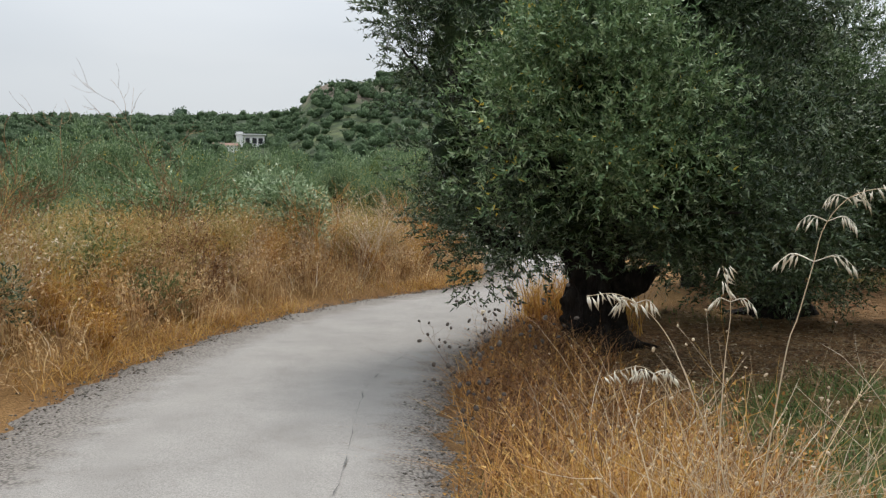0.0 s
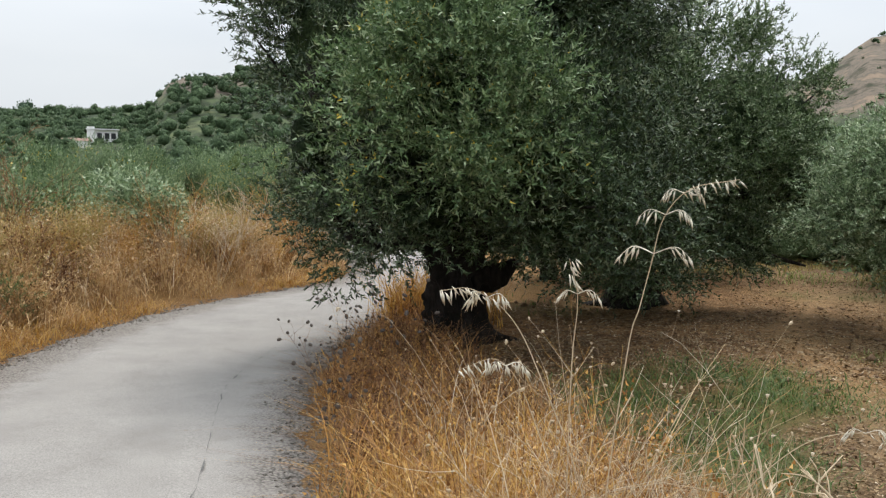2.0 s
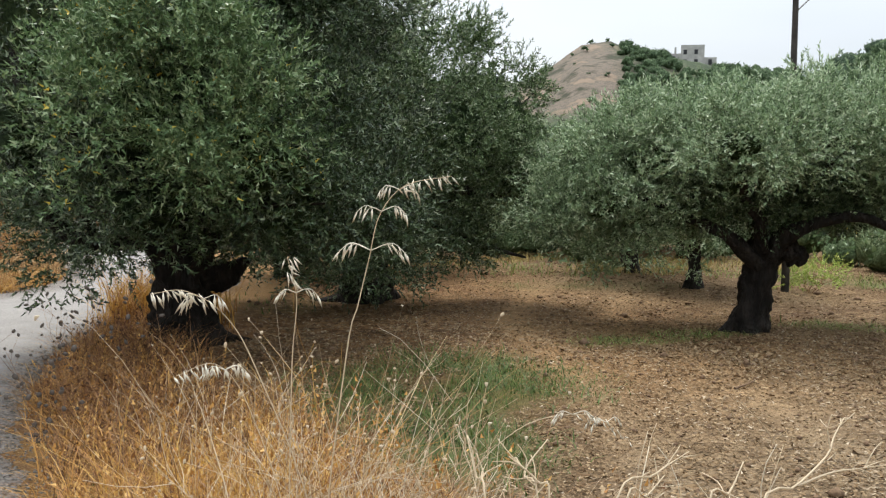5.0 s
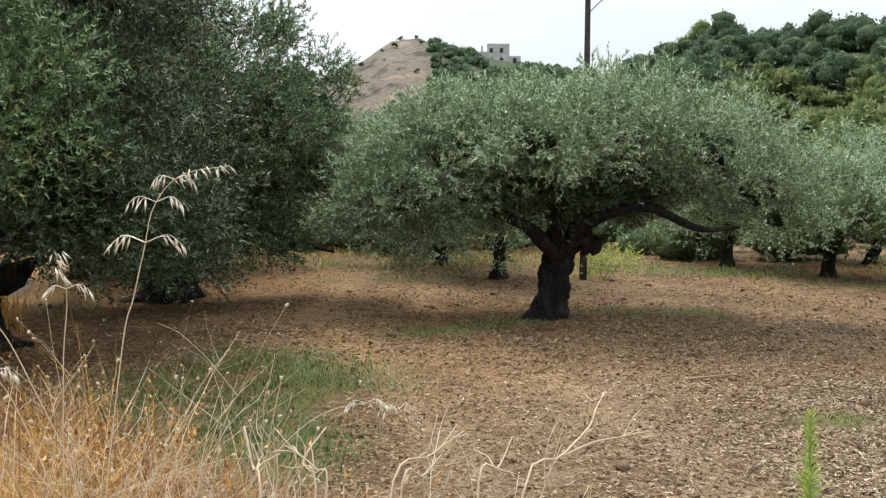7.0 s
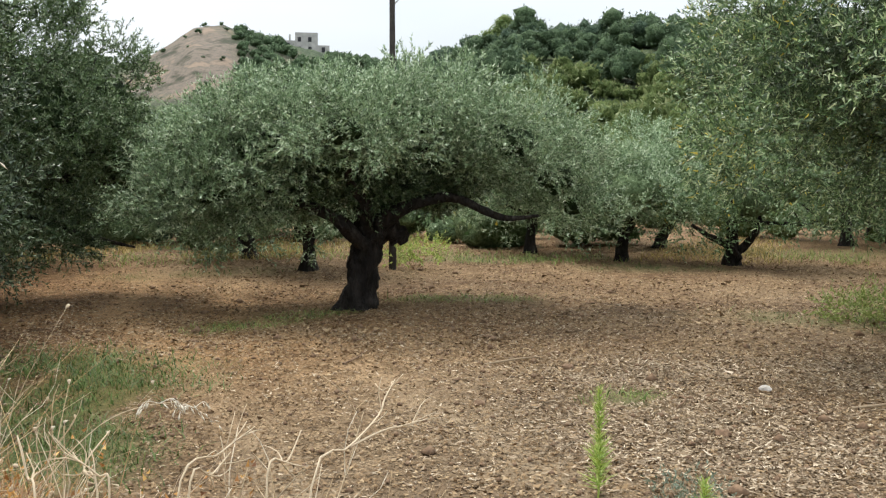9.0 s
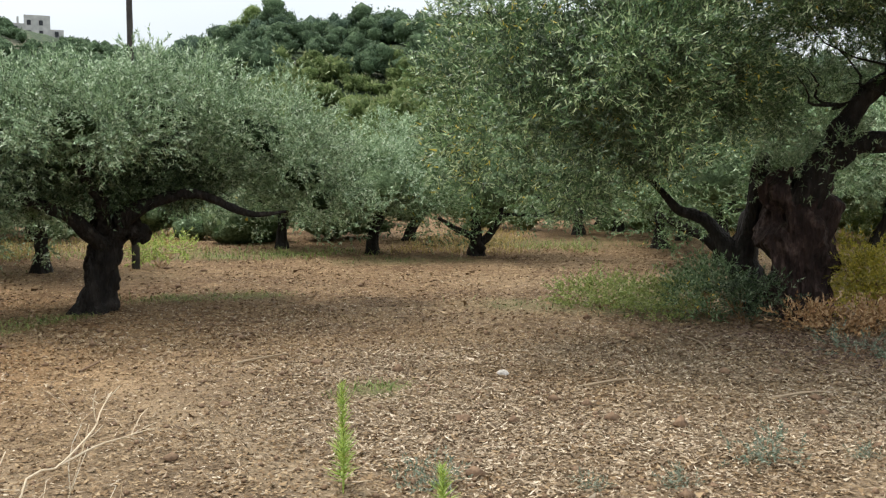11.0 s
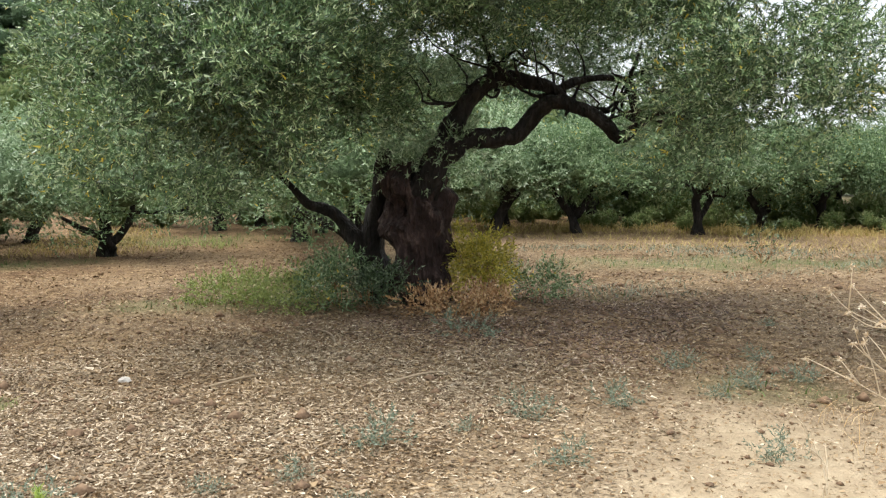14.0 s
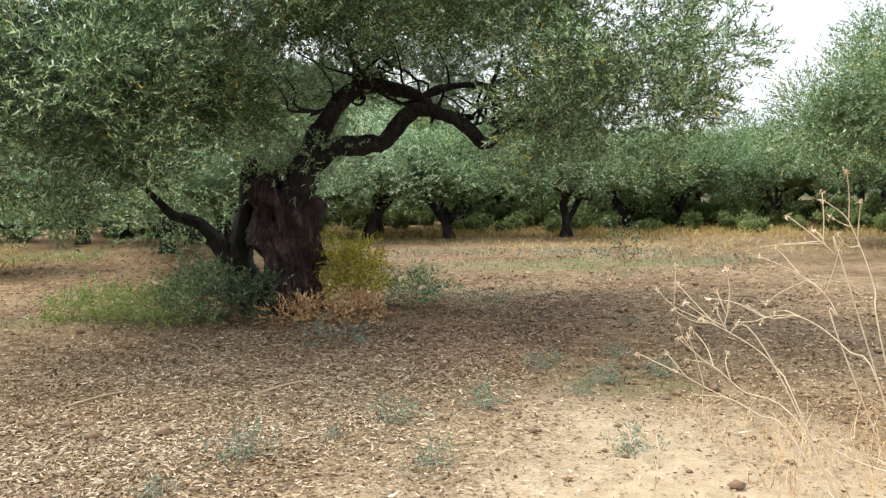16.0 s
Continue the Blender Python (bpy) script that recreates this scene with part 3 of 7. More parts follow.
# green patches in the field: centre, half lengths, turn, strength
PATCHES = [(4.5, 7.3, 2.0, 1.4, 48, 0.95), (8.1, 9.05, 1.5, 0.45, 5, 0.8), (11.3, 8.8, 1.7, 0.5, -38, 0.6), (16.5, 12.6, 2.6, 0.9, -35, 0.9), (17.2, 9.2, 1.6, 0.7, -45, 0.7),
           (13.2, 4.2, 1.6, 0.8, -60, 0.6), (13.6, 3.1, 1.2, 1.3, -80, 0.9), (7.55, 3.55, 0.45, 0.25, -20, 0.9), (3.7, 5.3, 1.0, 0.9, 40, 0.9), (17.2, 0.4, 1.0, 0.9, 0, 0.6), (19.0, -3.6, 1.5, 3.6, 0, 0.75),
           (10.5, 14.5, 2.0, 0.8, -20, 0.5), (9.3, -2.6, 0.6, 0.9, 0, 0.45), (23.0, 8.5, 3.0, 2.0, -50, 0.55), (4.2, 13.6, 1.4, 1.2, 0, 0.5), (14.3, -1.3, 0.7, 0.6, 0, 0.4)]


def green_zone(x, y):
    g = np.zeros(np.shape(x))
    for i, (cx, cy, rx, ry, turn, s) in enumerate(PATCHES):
        g = np.maximum(g, s * blob(x, y, cx, cy, rx, ry, turn, 20 + i))
    return g * (0.4 + 0.6 * smooth(-0.5, 0.4, wave(x, y, 4.5, 19)))


def straw_zone(x, y):
    """Dry verge between the road and the field, and the bank beyond the road."""
    d, s = road_distance(x, y)
    d, s = d.reshape(np.shape(x)), s.reshape(np.shape(x))
    wide = np.interp(y, [-30, -6, -0.5, 1.2, 3.0, 6.0, 9.0, 12.0, 16, 30], [0.7, 0.7, 0.5, 1.4, 2.1, 1.65, 1.35, 1.0, 1.0, 1.2])
    right = (1 - smooth(wide * 0.8, wide * 1.15, d - 1.7 + 0.25 * wave(x, y, 1.7, 31))) * (s < 0)
    left = (s > 0) * (1 - smooth(9, 14, d))
    return np.maximum(right, left) * smooth(1.62, 1.9, d - 0.08 * (s > 0) + 0.1 * wave(x, y, 4, 32))


TRACK = spline([(4.2, 1.0, 0), (4.8, 2.8, 0), (5.8, 5.0, 0), (6.6, 7.0, 0), (7.1, 8.8, 0), (7.8, 10.6, 0), (9.6, 13.4, 0), (12.5, 16.5, 0)], 60)[:, :2]


def track_zone(x, y):
    """The two pressed wheel ruts of a track that curves over the field."""
    x, y = np.asarray(x, float), np.asarray(y, float)
    d = np.full(x.shape, 1e9)
    for a, b in zip(TRACK[:-1], TRACK[1:]):
        e = b - a
        t = np.clip(((x - a[0]) * e[0] + (y - a[1]) * e[1]) / (e @ e), 0, 1)
        d = np.minimum(d, np.hypot(x - a[0] - t * e[0], y - a[1] - t * e[1]))
    d = d + 0.1 * wave(x, y, 2.2, 55)
    return np.maximum(np.exp(-(((d - 0.75) / 0.3) ** 2)), 0.3 * np.exp(-((d / 1.3) ** 2)))


def make_ground():
    az = np.radians(np.concatenate([np.arange(-50, 132, 0.85), np.arange(140, 300, 4.0)]))
    rr = np.concatenate([[0.0], 0.5 * 1.0405 ** np.arange(0, 222)])
    R, A = np.meshgrid(rr, az, indexing="ij")
    X, Y = CX + R * np.sin(A), CY + R * np.cos(A)
    Z = ground_z(X, Y)
    n, m = X.shape
    idx = np.arange(n * m).reshape(n, m)
    nxt = np.roll(idx, -1, axis=1)
    faces = np.stack([idx[:-1], nxt[:-1], nxt[1:], idx[1:]], -1).reshape(-1, 4)[:, ::-1]
    AZ = np.degrees(A)
    r = R
    scrub = smooth(60, 110, r) * np.ones_like(AZ)
    scrub = np.where(AZ > 35, np.maximum(scrub, smooth(40, 60, r)), scrub)
    el = np.degrees(np.arctan2(Z - 1.8, np.maximum(r, 1)))
    edge = 0.9 * wave(X, Y, 0.11, 41)
    cliff_b = smooth(26.5, 28.5, AZ + edge) * (1 - smooth(33.4, 35.2, AZ + edge * 1.4 + (8.2 - el) * -0.5)) * smooth(3.8, 4.6, el) * smooth(190, 215, r)
    track_b = smooth(6.6, 6.8, el + 0.1 * edge) * (1 - smooth(7.0, 7.2, el)) * smooth(34, 35, AZ) * (1 - smooth(37, 38, AZ)) * 0.8 * smooth(190, 215, r)
    cliff_a = smooth(-9.3, -8.9, AZ + 0.15 * edge) * (1 - smooth(-4.4, -3.6, AZ)) * smooth(4.9, 5.1, el + 0.12 * edge) * (1 - smooth(6.0, 6.15, el)) * smooth(180, 200, r)
    slope_c = smooth(46, 48, AZ) * (1 - smooth(58, 62, AZ)) * smooth(5.2, 5.6, el + 0.2 * edge) * (1 - smooth(6.0, 6.4, el)) * (r < 125) * 0.55
    ochre = np.clip(cliff_b + track_b + cliff_a + slope_c, 0, 1)
    near = r < 60
    straw = np.where(near, straw_zone(X, Y), 0)
    straw = np.maximum(straw, 0.75 * smooth(24, 27, X) * (1 - smooth(30, 36, X)) * (Y < 3) * (Y > -30) * smooth(-1, 0.5, wave(X, Y, 0.5, 44)))
    green = np.where(near, green_zone(X, Y) * 0.85, 0) * (1 - straw)
    green = np.maximum(green, smooth(-21, -20, AZ) * (1 - smooth(-10.2, -9.4, AZ)) * smooth(290, 300, r))
    sand = np.where(near, blob(X, Y, 5.0, -2.5, 4.6, 2.3, 6, 51) * 0.95, 0)
    sand = np.maximum(sand, np.where(near, 0.28 * blob(X, Y, 7.3, 5.4, 2.6, 1.0, 52, 52), 0))
    sand = np.maximum(sand, np.where(near & (R < 20), 0.42 * track_zone(X, Y), 0) * (1 - straw))
    me = mesh_np("ground", np.stack([X, Y, Z], -1).reshape(-1, 3), faces, SOIL, True,
                 {"scrub": scrub.ravel(), "ochre": ochre.ravel(), "straw": straw.ravel(), "green": green.ravel(), "sand": sand.ravel(), "red": (np.where(near, 1, 0) * np.maximum(smooth(3.5, 8.0, Y) * (1 - 0.6 * smooth(8, 12, X)), 0.45 * blob(X, Y, 12.0, -0.5, 3.4, 2.6, 0, 57)) * (1 - straw)).ravel()})
    tagged(new("ground", me), "brown olive grove soil rising to wooded and eroded hills", "ground", kind="structure")


def make_road():
    """A cambered strip of old asphalt with loose gravel at its ragged edges."""
    cs = np.linspace(-1, 1, 15)
    line = ROAD_LINE
    t = unit(np.gradient(line, axis=0))
    nrm = np.stack([t[:, 1], -t[:, 0]], -1)
    verts, side = [], []
    for i, p in enumerate(line):
        hw = 1.62 + 0.07 * math.sin(i * 0.9) + 0.05 * math.sin(i * 2.3)
        for c in cs:
            wide = hw + (0.15 if c < 0 else 0.0) * smooth(0.5, 1.0, abs(c))
            q = p + nrm[i] * c * wide
            z = 0.035 - 0.045 * abs(c) ** 2.5 - (0.05 if abs(c) == 1 else 0)
            verts.append((q[0], q[1], z))
            side.append(abs(c) * (1.0 if c > 0 else 1.22))
    k = len(cs)
    f = [(i * k + j, (i + 1) * k + j, (i + 1) * k + j + 1, i * k + j + 1) for i in range(len(line) - 1) for j in range(k - 1)]
    me = mesh_np("road", verts, np.array(f)[:, ::-1], ASPHALT, True, {"side": side})
    tagged(new("road", me), "weathered pale grey asphalt lane with gravel edges", "road", kind="structure")


make_ground()
make_road()


# ---- olive trees ----
def branches(trunk_top, lobes, rng, thick, per_lobe=3, fine=True):
    """Bent limbs from the trunk's head into each lobe, with side branches."""
    out = []
    for lb in lobes:
        c, rad = np.array(lb[:3]), np.array(lb[3:])
        if c[2] < trunk_top[2] + 0.55 * rad[2]:
            continue
        start = np.array(trunk_top) + rng.normal(size=3) * 0.06
        mid = start * 0.5 + c * 0.5 + rng.normal(size=3) * 0.18 * np.linalg.norm(c - start) + np.array([0, 0, -0.08])
        end = c + rng.normal(size=3) * rad * 0.2
        pieces = [tube([start, mid, end], [thick, thick * 0.68, thick * 0.32], 7 if fine else 5, 10 if fine else 6, 0.22, 0, rng.random() * 9)]
        for _ in range(per_lobe):
            f = rng.uniform(0.35, 0.95)
            a = spline([start, mid, end], 20)[int(f * 19)]
            b = c + unit(rng.normal(size=3) + np.array([0, 0, 0.3])) * rad * 0.72
            m2 = (a + b) / 2 + rng.normal(size=3) * 0.12
            pieces.append(tube([a, m2, b], [thick * 0.4, thick * 0.24, thick * 0.08], 5 if fine else 3, 6 if fine else 4, 0.15, 0, rng.random() * 9))
        out.append(pieces)
    return out


def olive_tree(x, y, label, trunk, radii, lobes, seed, count, per, leaf_len, leaf_w, mat, bark, extra_limbs=(), clump=0.42, spray=0.21, group="olive trees", low=-0.45, sides=28, flutes=5, thick=None, droop=0.12, inner=True, accent=None, core=0.6, core_mat=MASS_SHADE):
    rng = np.random.default_rng(seed)
    root = thing("olive_tree", x, y, gz(x, y), label, "olive tree", group)
    v, f = tube(trunk, radii, sides, 34 if sides > 16 else 10, 0.40 if sides > 30 else 0.34, flutes, seed * 1.3)
    # flared, rooted foot
    foot = np.exp(-np.maximum(v[:, 2], 0) / 0.13)
    ang = np.arctan2(v[:, 1] - trunk[0][1], v[:, 0] - trunk[0][0])
    k = 1 + foot * (0.28 + 0.22 * np.sin(4 * ang + seed) + 0.12 * np.sin(7 * ang))
    v[:, 0] = trunk[0][0] + (v[:, 0] - trunk[0][0]) * k
    v[:, 1] = trunk[0][1] + (v[:, 1] - trunk[0][1]) * k
    part_np("trunk", v, f, bark, root, "", True)
    thick = thick or radii[-1] * 0.42
    for pieces in branches(trunk[-1], lobes, rng, thick, 3, sides > 16) if inner else ():
        part_np("limb", *joined(pieces), bark, root, "", True)
    for pts, rad in extra_limbs:
        part_np("limb", *(tube(pts, rad, 12, 26, 0.26, 3, seed + len(pts)) if rad[0] > 0.04 else tube(pts, rad, 5, 7)), bark, root, "gnarled bare limb" if rad[0] > 0.04 else "", True)
    base, way = crown_points(lobes, count, rng, clump, low)
    (lv, lf), (sv, sf) = sprays(base, way, spray * rng.uniform(0.6, 1.3, len(base)), per, leaf_len, leaf_w, rng, droop)
    part_np("crown", lv, lf, mat, root)
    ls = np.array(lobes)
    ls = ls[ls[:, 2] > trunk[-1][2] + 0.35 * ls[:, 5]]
    # solid fill lumps inside the lobes; the default colour holds the crown's inner shade
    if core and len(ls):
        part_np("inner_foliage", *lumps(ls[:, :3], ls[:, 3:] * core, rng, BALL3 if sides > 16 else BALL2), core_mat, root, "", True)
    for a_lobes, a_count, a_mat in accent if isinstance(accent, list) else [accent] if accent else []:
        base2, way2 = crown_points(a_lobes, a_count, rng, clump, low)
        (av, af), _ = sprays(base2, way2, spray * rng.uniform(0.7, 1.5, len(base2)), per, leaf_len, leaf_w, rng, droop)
        part_np("crown", av, af, a_mat, root, "leafy shoots darkened for crown shade" if a_mat is LEAF_DARK_SHADE else "lighter green leafy shoots")
    if sides > 16:
        part_np("branchwork", sv, sf, bark, root)
    return root


# beside the road: a dense dark tree whose crown hangs over the lane
# dark leaves put its backlit shade into colour; paler front shoots look lit
olive_tree(2.65, 10.2, "dense dark green old olive tree overhanging the lane", [(0, 0, -0.1), (-0.02, 0, 0.35), (-0.06, 0, 0.75), (-0.02, 0.05, 1.25)], [0.40, 0.31, 0.30, 0.33],
           [(-1.35, -0.2, 3.25, 1.3, 1.5, 1.2), (0.7, -1.5, 2.1, 1.5, 1.2, 1.05), (0.3, 0.2, 4.0, 2.0, 2.0, 1.5), (-1.0, 0.2, 1.85, 0.95, 1.2, 0.85), (-0.4, -1.1, 2.5, 1.2, 1.0, 1.1),
            (1.4, 0.3, 2.6, 1.5, 1.6, 1.4), (-1.0, 0.7, 4.5, 1.5, 1.6, 1.1), (-0.1, -1.2, 3.9, 1.4, 1.2, 1.2), (1.3, -0.6, 4.2, 1.4, 1.4, 1.2), (1.0, -0.9, 1.5, 1.2, 1.0, 0.65), (-0.5, -1.2, 1.55, 0.9, 0.8, 0.5), (1.9, -0.2, 1.45, 1.2, 1.0, 0.75), (-1.25, -0.3, 1.35, 0.55, 0.8, 0.62), (-0.85, 0.5, 1.15, 0.45, 0.5, 0.5), (-1.7, 0.1, 2.3, 0.5, 0.8, 0.9), (-1.7, 0.2, 3.6, 0.5, 0.7, 0.8)],
           1, 17500, 12, 0.064, 0.0215, LEAF_DARK_SHADE, BARK,
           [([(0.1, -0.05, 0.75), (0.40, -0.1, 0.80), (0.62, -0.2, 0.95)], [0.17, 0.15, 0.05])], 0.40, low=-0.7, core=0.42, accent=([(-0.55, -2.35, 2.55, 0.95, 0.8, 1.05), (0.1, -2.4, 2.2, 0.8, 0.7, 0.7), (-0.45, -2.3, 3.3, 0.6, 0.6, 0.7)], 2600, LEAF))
# its low lobes take the dark leaves, painting in the shade underneath
olive_tree(5.9, 13.8, "broad olive tree with a drooping crown beside the lane tree", [(0, 0, -0.1), (0.05, 0, 0.5), (-0.05, 0, 1.0), (0.0, 0.0, 1.4)], [0.42, 0.30, 0.28, 0.30],
           [(-0.9, -0.5, 2.9, 1.9, 1.7, 1.6), (0.9, -0.5, 2.7, 1.9, 1.6, 1.6), (0.2, 0.2, 3.9, 2.0, 1.9, 1.15), (1.5, -0.7, 1.75, 1.3, 1.2, 1.0), (-1.3, -1.0, 1.7, 1.2, 1.1, 0.9), (1.9, 0.1, 2.6, 0.9, 1.1, 1.2), (2.3, -0.6, 2.9, 0.75, 0.9, 1.1), (2.45, -0.7, 1.9, 0.65, 0.8, 0.8)],
           2, 11000, 12, 0.068, 0.023, LEAF_MID, BARK,
           [([(0, 0, 1.2), (-0.5, -0.6, 1.5), (-0.75, -0.9, 2.3), (-0.7, -1.0, 3.0)], [0.16, 0.13, 0.09, 0.04]), ([(0.1, -0.1, 1.0), (0.8, -0.8, 1.25), (1.5, -1.2, 0.95), (2.2, -1.4, 0.75)], [0.11, 0.07, 0.045, 0.015])], 0.45, low=-0.75, core=0.42, accent=([(-0.7, -1.4, 1.15, 1.2, 0.9, 0.75), (0.5, -1.3, 1.3, 1.1, 0.9, 0.75), (-1.6, -0.6, 1.2, 1.0, 0.9, 0.8), (-0.3, 0.9, 1.1, 1.6, 0.9, 0.9), (-0.1, -1.5, 0.85, 1.0, 0.6, 0.55), (-2.3, 0.4, 1.5, 1.0, 1.0, 0.9)], 5200, LEAF_DARK_SHADE))
# the spreading tree in the open field
T2X, T2Y = 9.68, 9.2
# dark leaves below the canopy paint in the shade of its underside
olive_tree(T2X, T2Y, "spreading umbrella-shaped olive tree standing alone on bare soil", [(0, 0, -0.1), (0.03, -0.04, 0.4), (0.08, -0.1, 0.85), (0.18, -0.2, 1.2)], [0.23, 0.185, 0.185, 0.25],
           [(-1.55, 1.05, 1.7, 1.0, 1.0, 0.85), (-1.1, 0.65, 2.2, 1.2, 1.2, 0.75), (-0.3, 0.2, 2.48, 1.3, 1.3, 0.72), (0.7, -0.5, 2.55, 1.3, 1.3, 0.75), (1.6, -1.4, 2.3, 1.2, 1.2, 0.8), (0.4, 0.9, 2.48, 1.2, 1.2, 0.7), (-0.9, -0.7, 2.35, 0.95, 0.95, 0.6), (1.3, 0.5, 2.3, 1.1, 1.1, 0.8), (2.2, -1.7, 1.75, 0.8, 0.8, 0.7), (-0.6, 1.5, 2.2, 1.1, 1.0, 0.8), (0.2, 0.3, 1.95, 1.0, 1.0, 0.38), (0.8, -0.7, 1.95, 0.9, 0.9, 0.33), (-0.6, -0.2, 1.9, 0.8, 0.8, 0.35), (-1.55, 1.2, 1.28, 0.75, 0.75, 0.62), (-1.95, 1.45, 1.5, 0.6, 0.6, 0.6), (-0.7, 1.3, 1.4, 0.8, 0.8, 0.55), (2.5, -1.8, 1.4, 0.5, 0.5, 0.5), (1.9, 0.1, 1.6, 0.7, 0.7, 0.5)],
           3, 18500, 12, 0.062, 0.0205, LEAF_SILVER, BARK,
           [([(-0.05, -0.2, 0.9), (-0.42, -0.2, 1.18), (-0.68, -0.05, 1.36), (-1.0, 0.15, 1.52), (-1.5, 0.6, 1.8)], [0.12, 0.085, 0.07, 0.055, 0.025]),
            ([(0.1, -0.35, 1.2), (0.30, -0.85, 1.46), (0.62, -1.2, 1.54), (0.88, -1.5, 1.38), (1.10, -1.76, 1.27), (1.45, -2.0, 1.3)], [0.13, 0.08, 0.06, 0.052, 0.04, 0.018]),
            ([(0.15, -0.2, 1.1), (0.05, 0.05, 1.5), (0.2, 0.3, 1.95), (0.1, 0.5, 2.5)], [0.13, 0.09, 0.07, 0.03]), ([(0.2, -0.25, 1.15), (0.5, -0.35, 1.6), (0.55, -0.6, 2.0), (0.9, -0.7, 2.6)], [0.12, 0.085, 0.065, 0.03]), ([(0.0, -0.2, 1.0), (-0.25, -0.45, 1.45), (-0.55, -0.5, 1.75), (-0.8, -0.75, 2.3)], [0.10, 0.07, 0.055, 0.025]),
            ([(0.25, -0.3, 1.12), (0.44, -0.38, 1.0), (0.5, -0.42, 0.9)], [0.16, 0.15, 0.06])], 0.38, low=-0.5, inner=False, core=0.28, accent=([(0.05, 0.2, 1.68, 1.0, 0.9, 0.3), (0.55, -0.4, 1.7, 0.75, 0.75, 0.28), (0.2, 0.1, 1.95, 0.7, 0.7, 0.3), (-0.5, 0.3, 1.72, 0.65, 0.6, 0.26), (1.1, -0.7, 1.72, 0.6, 0.6, 0.26)], 4300, LEAF_DARK_SHADE))
# the old thick tree with a bare arching limb
T3X, T3Y = 13.5, 1.1
def kinked(points, amount, rng):
    """The same line with a bend between every two points."""
    p = np.asarray(points, float)
    out = [p[0]]
    for a, b in zip(p[:-1], p[1:]):
        out += [(a + b) / 2 + rng.normal(size=3) * amount * np.linalg.norm(b - a), b]
    return out


def old_trunk(points, radii, sides, n, seed):
    """A trunk wrung with age: wandering ridges, swellings and sunken hollows."""
    r = np.random.default_rng(seed)
    knobs = [(r.random(), r.uniform(0, 2 * math.pi), r.uniform(0.10, 0.24), r.choice([0.42, 0.34, -0.40, -0.52])) for _ in range(64)]
    v, f = tube(points, radii, sides, n)
    c = spline(points, n)
    for i in range(n):
        t = i / (n - 1)
        for k in range(sides):
            a = 2 * math.pi * k / sides
            q = Vector((math.cos(a) * 1.2, math.sin(a) * 1.2, t * 4.0 + seed))
            s = 1 + 0.24 * noise.noise(q * 0.9) + 0.12 * math.cos(5 * a + 2.0 * t + 3.0 * noise.noise(q * 0.6)) + 0.42 * (0.3 - abs(noise.noise(Vector((q.x * 2.3, q.y * 2.3, q.z * 1.1))))) + 0.16 * (0.3 - abs(noise.noise(q * 4.6))) + 0.07 * noise.noise(q * 9.0)
            for kt, ka, ks, kh in knobs:
                da = (a - ka + math.pi) % (2 * math.pi) - math.pi
                d2 = (da * 0.42) ** 2 + ((t - kt) * 1.5) ** 2
                if d2 < ks * ks * 1.2:
                    s += kh * math.exp(-3 * d2 / (ks * ks))
            j = i * sides + k
            v[j] = c[i] + (v[j] - c[i]) * s
    return v, f


THIN = []
t3 = np.random.default_rng(404)
for _ in range(44):
    a = np.array([0.08, t3.uniform(-3.6, -0.4), 0])
    a[2] = 2.82 - 0.28 * abs(a[1] + 1.2)
    way = np.array([t3.normal() * 0.5, t3.normal() * 0.7 - 0.2, t3.uniform(0.1, 1.0)])
    k = t3.uniform(0.4, 1.1)
    THIN.append((kinked([a, a + way * 0.5 * k + t3.normal(size=3) * 0.16, a + way * k], 0.16, t3), [0.024, 0.016, 0.005]))
ARCH = [kinked(p, 0.06, t3) for p in (
    [(0.0, -0.02, 1.45), (-0.02, -0.25, 1.95), (-0.02, -0.40, 2.28), (0.02, -0.52, 2.44), (0.05, -0.66, 2.68), (0.08, -0.96, 2.90), (0.08, -1.27, 2.92), (0.02, -1.58, 2.84), (-0.05, -1.82, 2.70)],
    [(-0.1, -0.02, 1.45), (-0.14, -0.28, 1.95), (-0.14, -0.58, 2.11), (-0.12, -0.95, 2.14), (-0.1, -1.24, 2.17), (-0.08, -1.48, 2.45), (-0.08, -1.69, 2.60), (-0.1, -1.97, 2.56)],
    [(-0.06, -1.80, 2.66), (-0.1, -2.01, 2.53), (-0.12, -2.21, 2.45), (-0.12, -2.42, 2.29), (-0.12, -2.58, 2.14), (-0.14, -2.78, 2.31), (-0.18, -2.75, 2.57), (-0.24, -2.68, 2.90), (-0.3, -2.8, 3.3)],
    [(-0.13, -2.72, 2.25), (-0.14, -2.99, 2.44), (-0.16, -3.25, 2.40), (-0.18, -3.5, 2.08)],
    [(0.06, -0.92, 2.86), (0.02, -0.94, 3.12), (-0.1, -0.82, 3.5)],
    [(-0.05, -1.75, 2.72), (0.1, -2.1, 2.88), (0.2, -2.65, 2.9), (0.1, -3.2, 3.1)],
    [(0.35, 0.62, -0.1), (0.40, 0.75, 0.6), (0.38, 0.68, 1.05), (0.3, 0.55, 1.6), (0.2, 0.5, 2.0)],
    [(0.38, 0.74, 0.6), (0.35, 1.03, 0.9), (0.3, 1.25, 1.15), (0.2, 1.58, 1.3), (0.1, 2.0, 1.75)])]
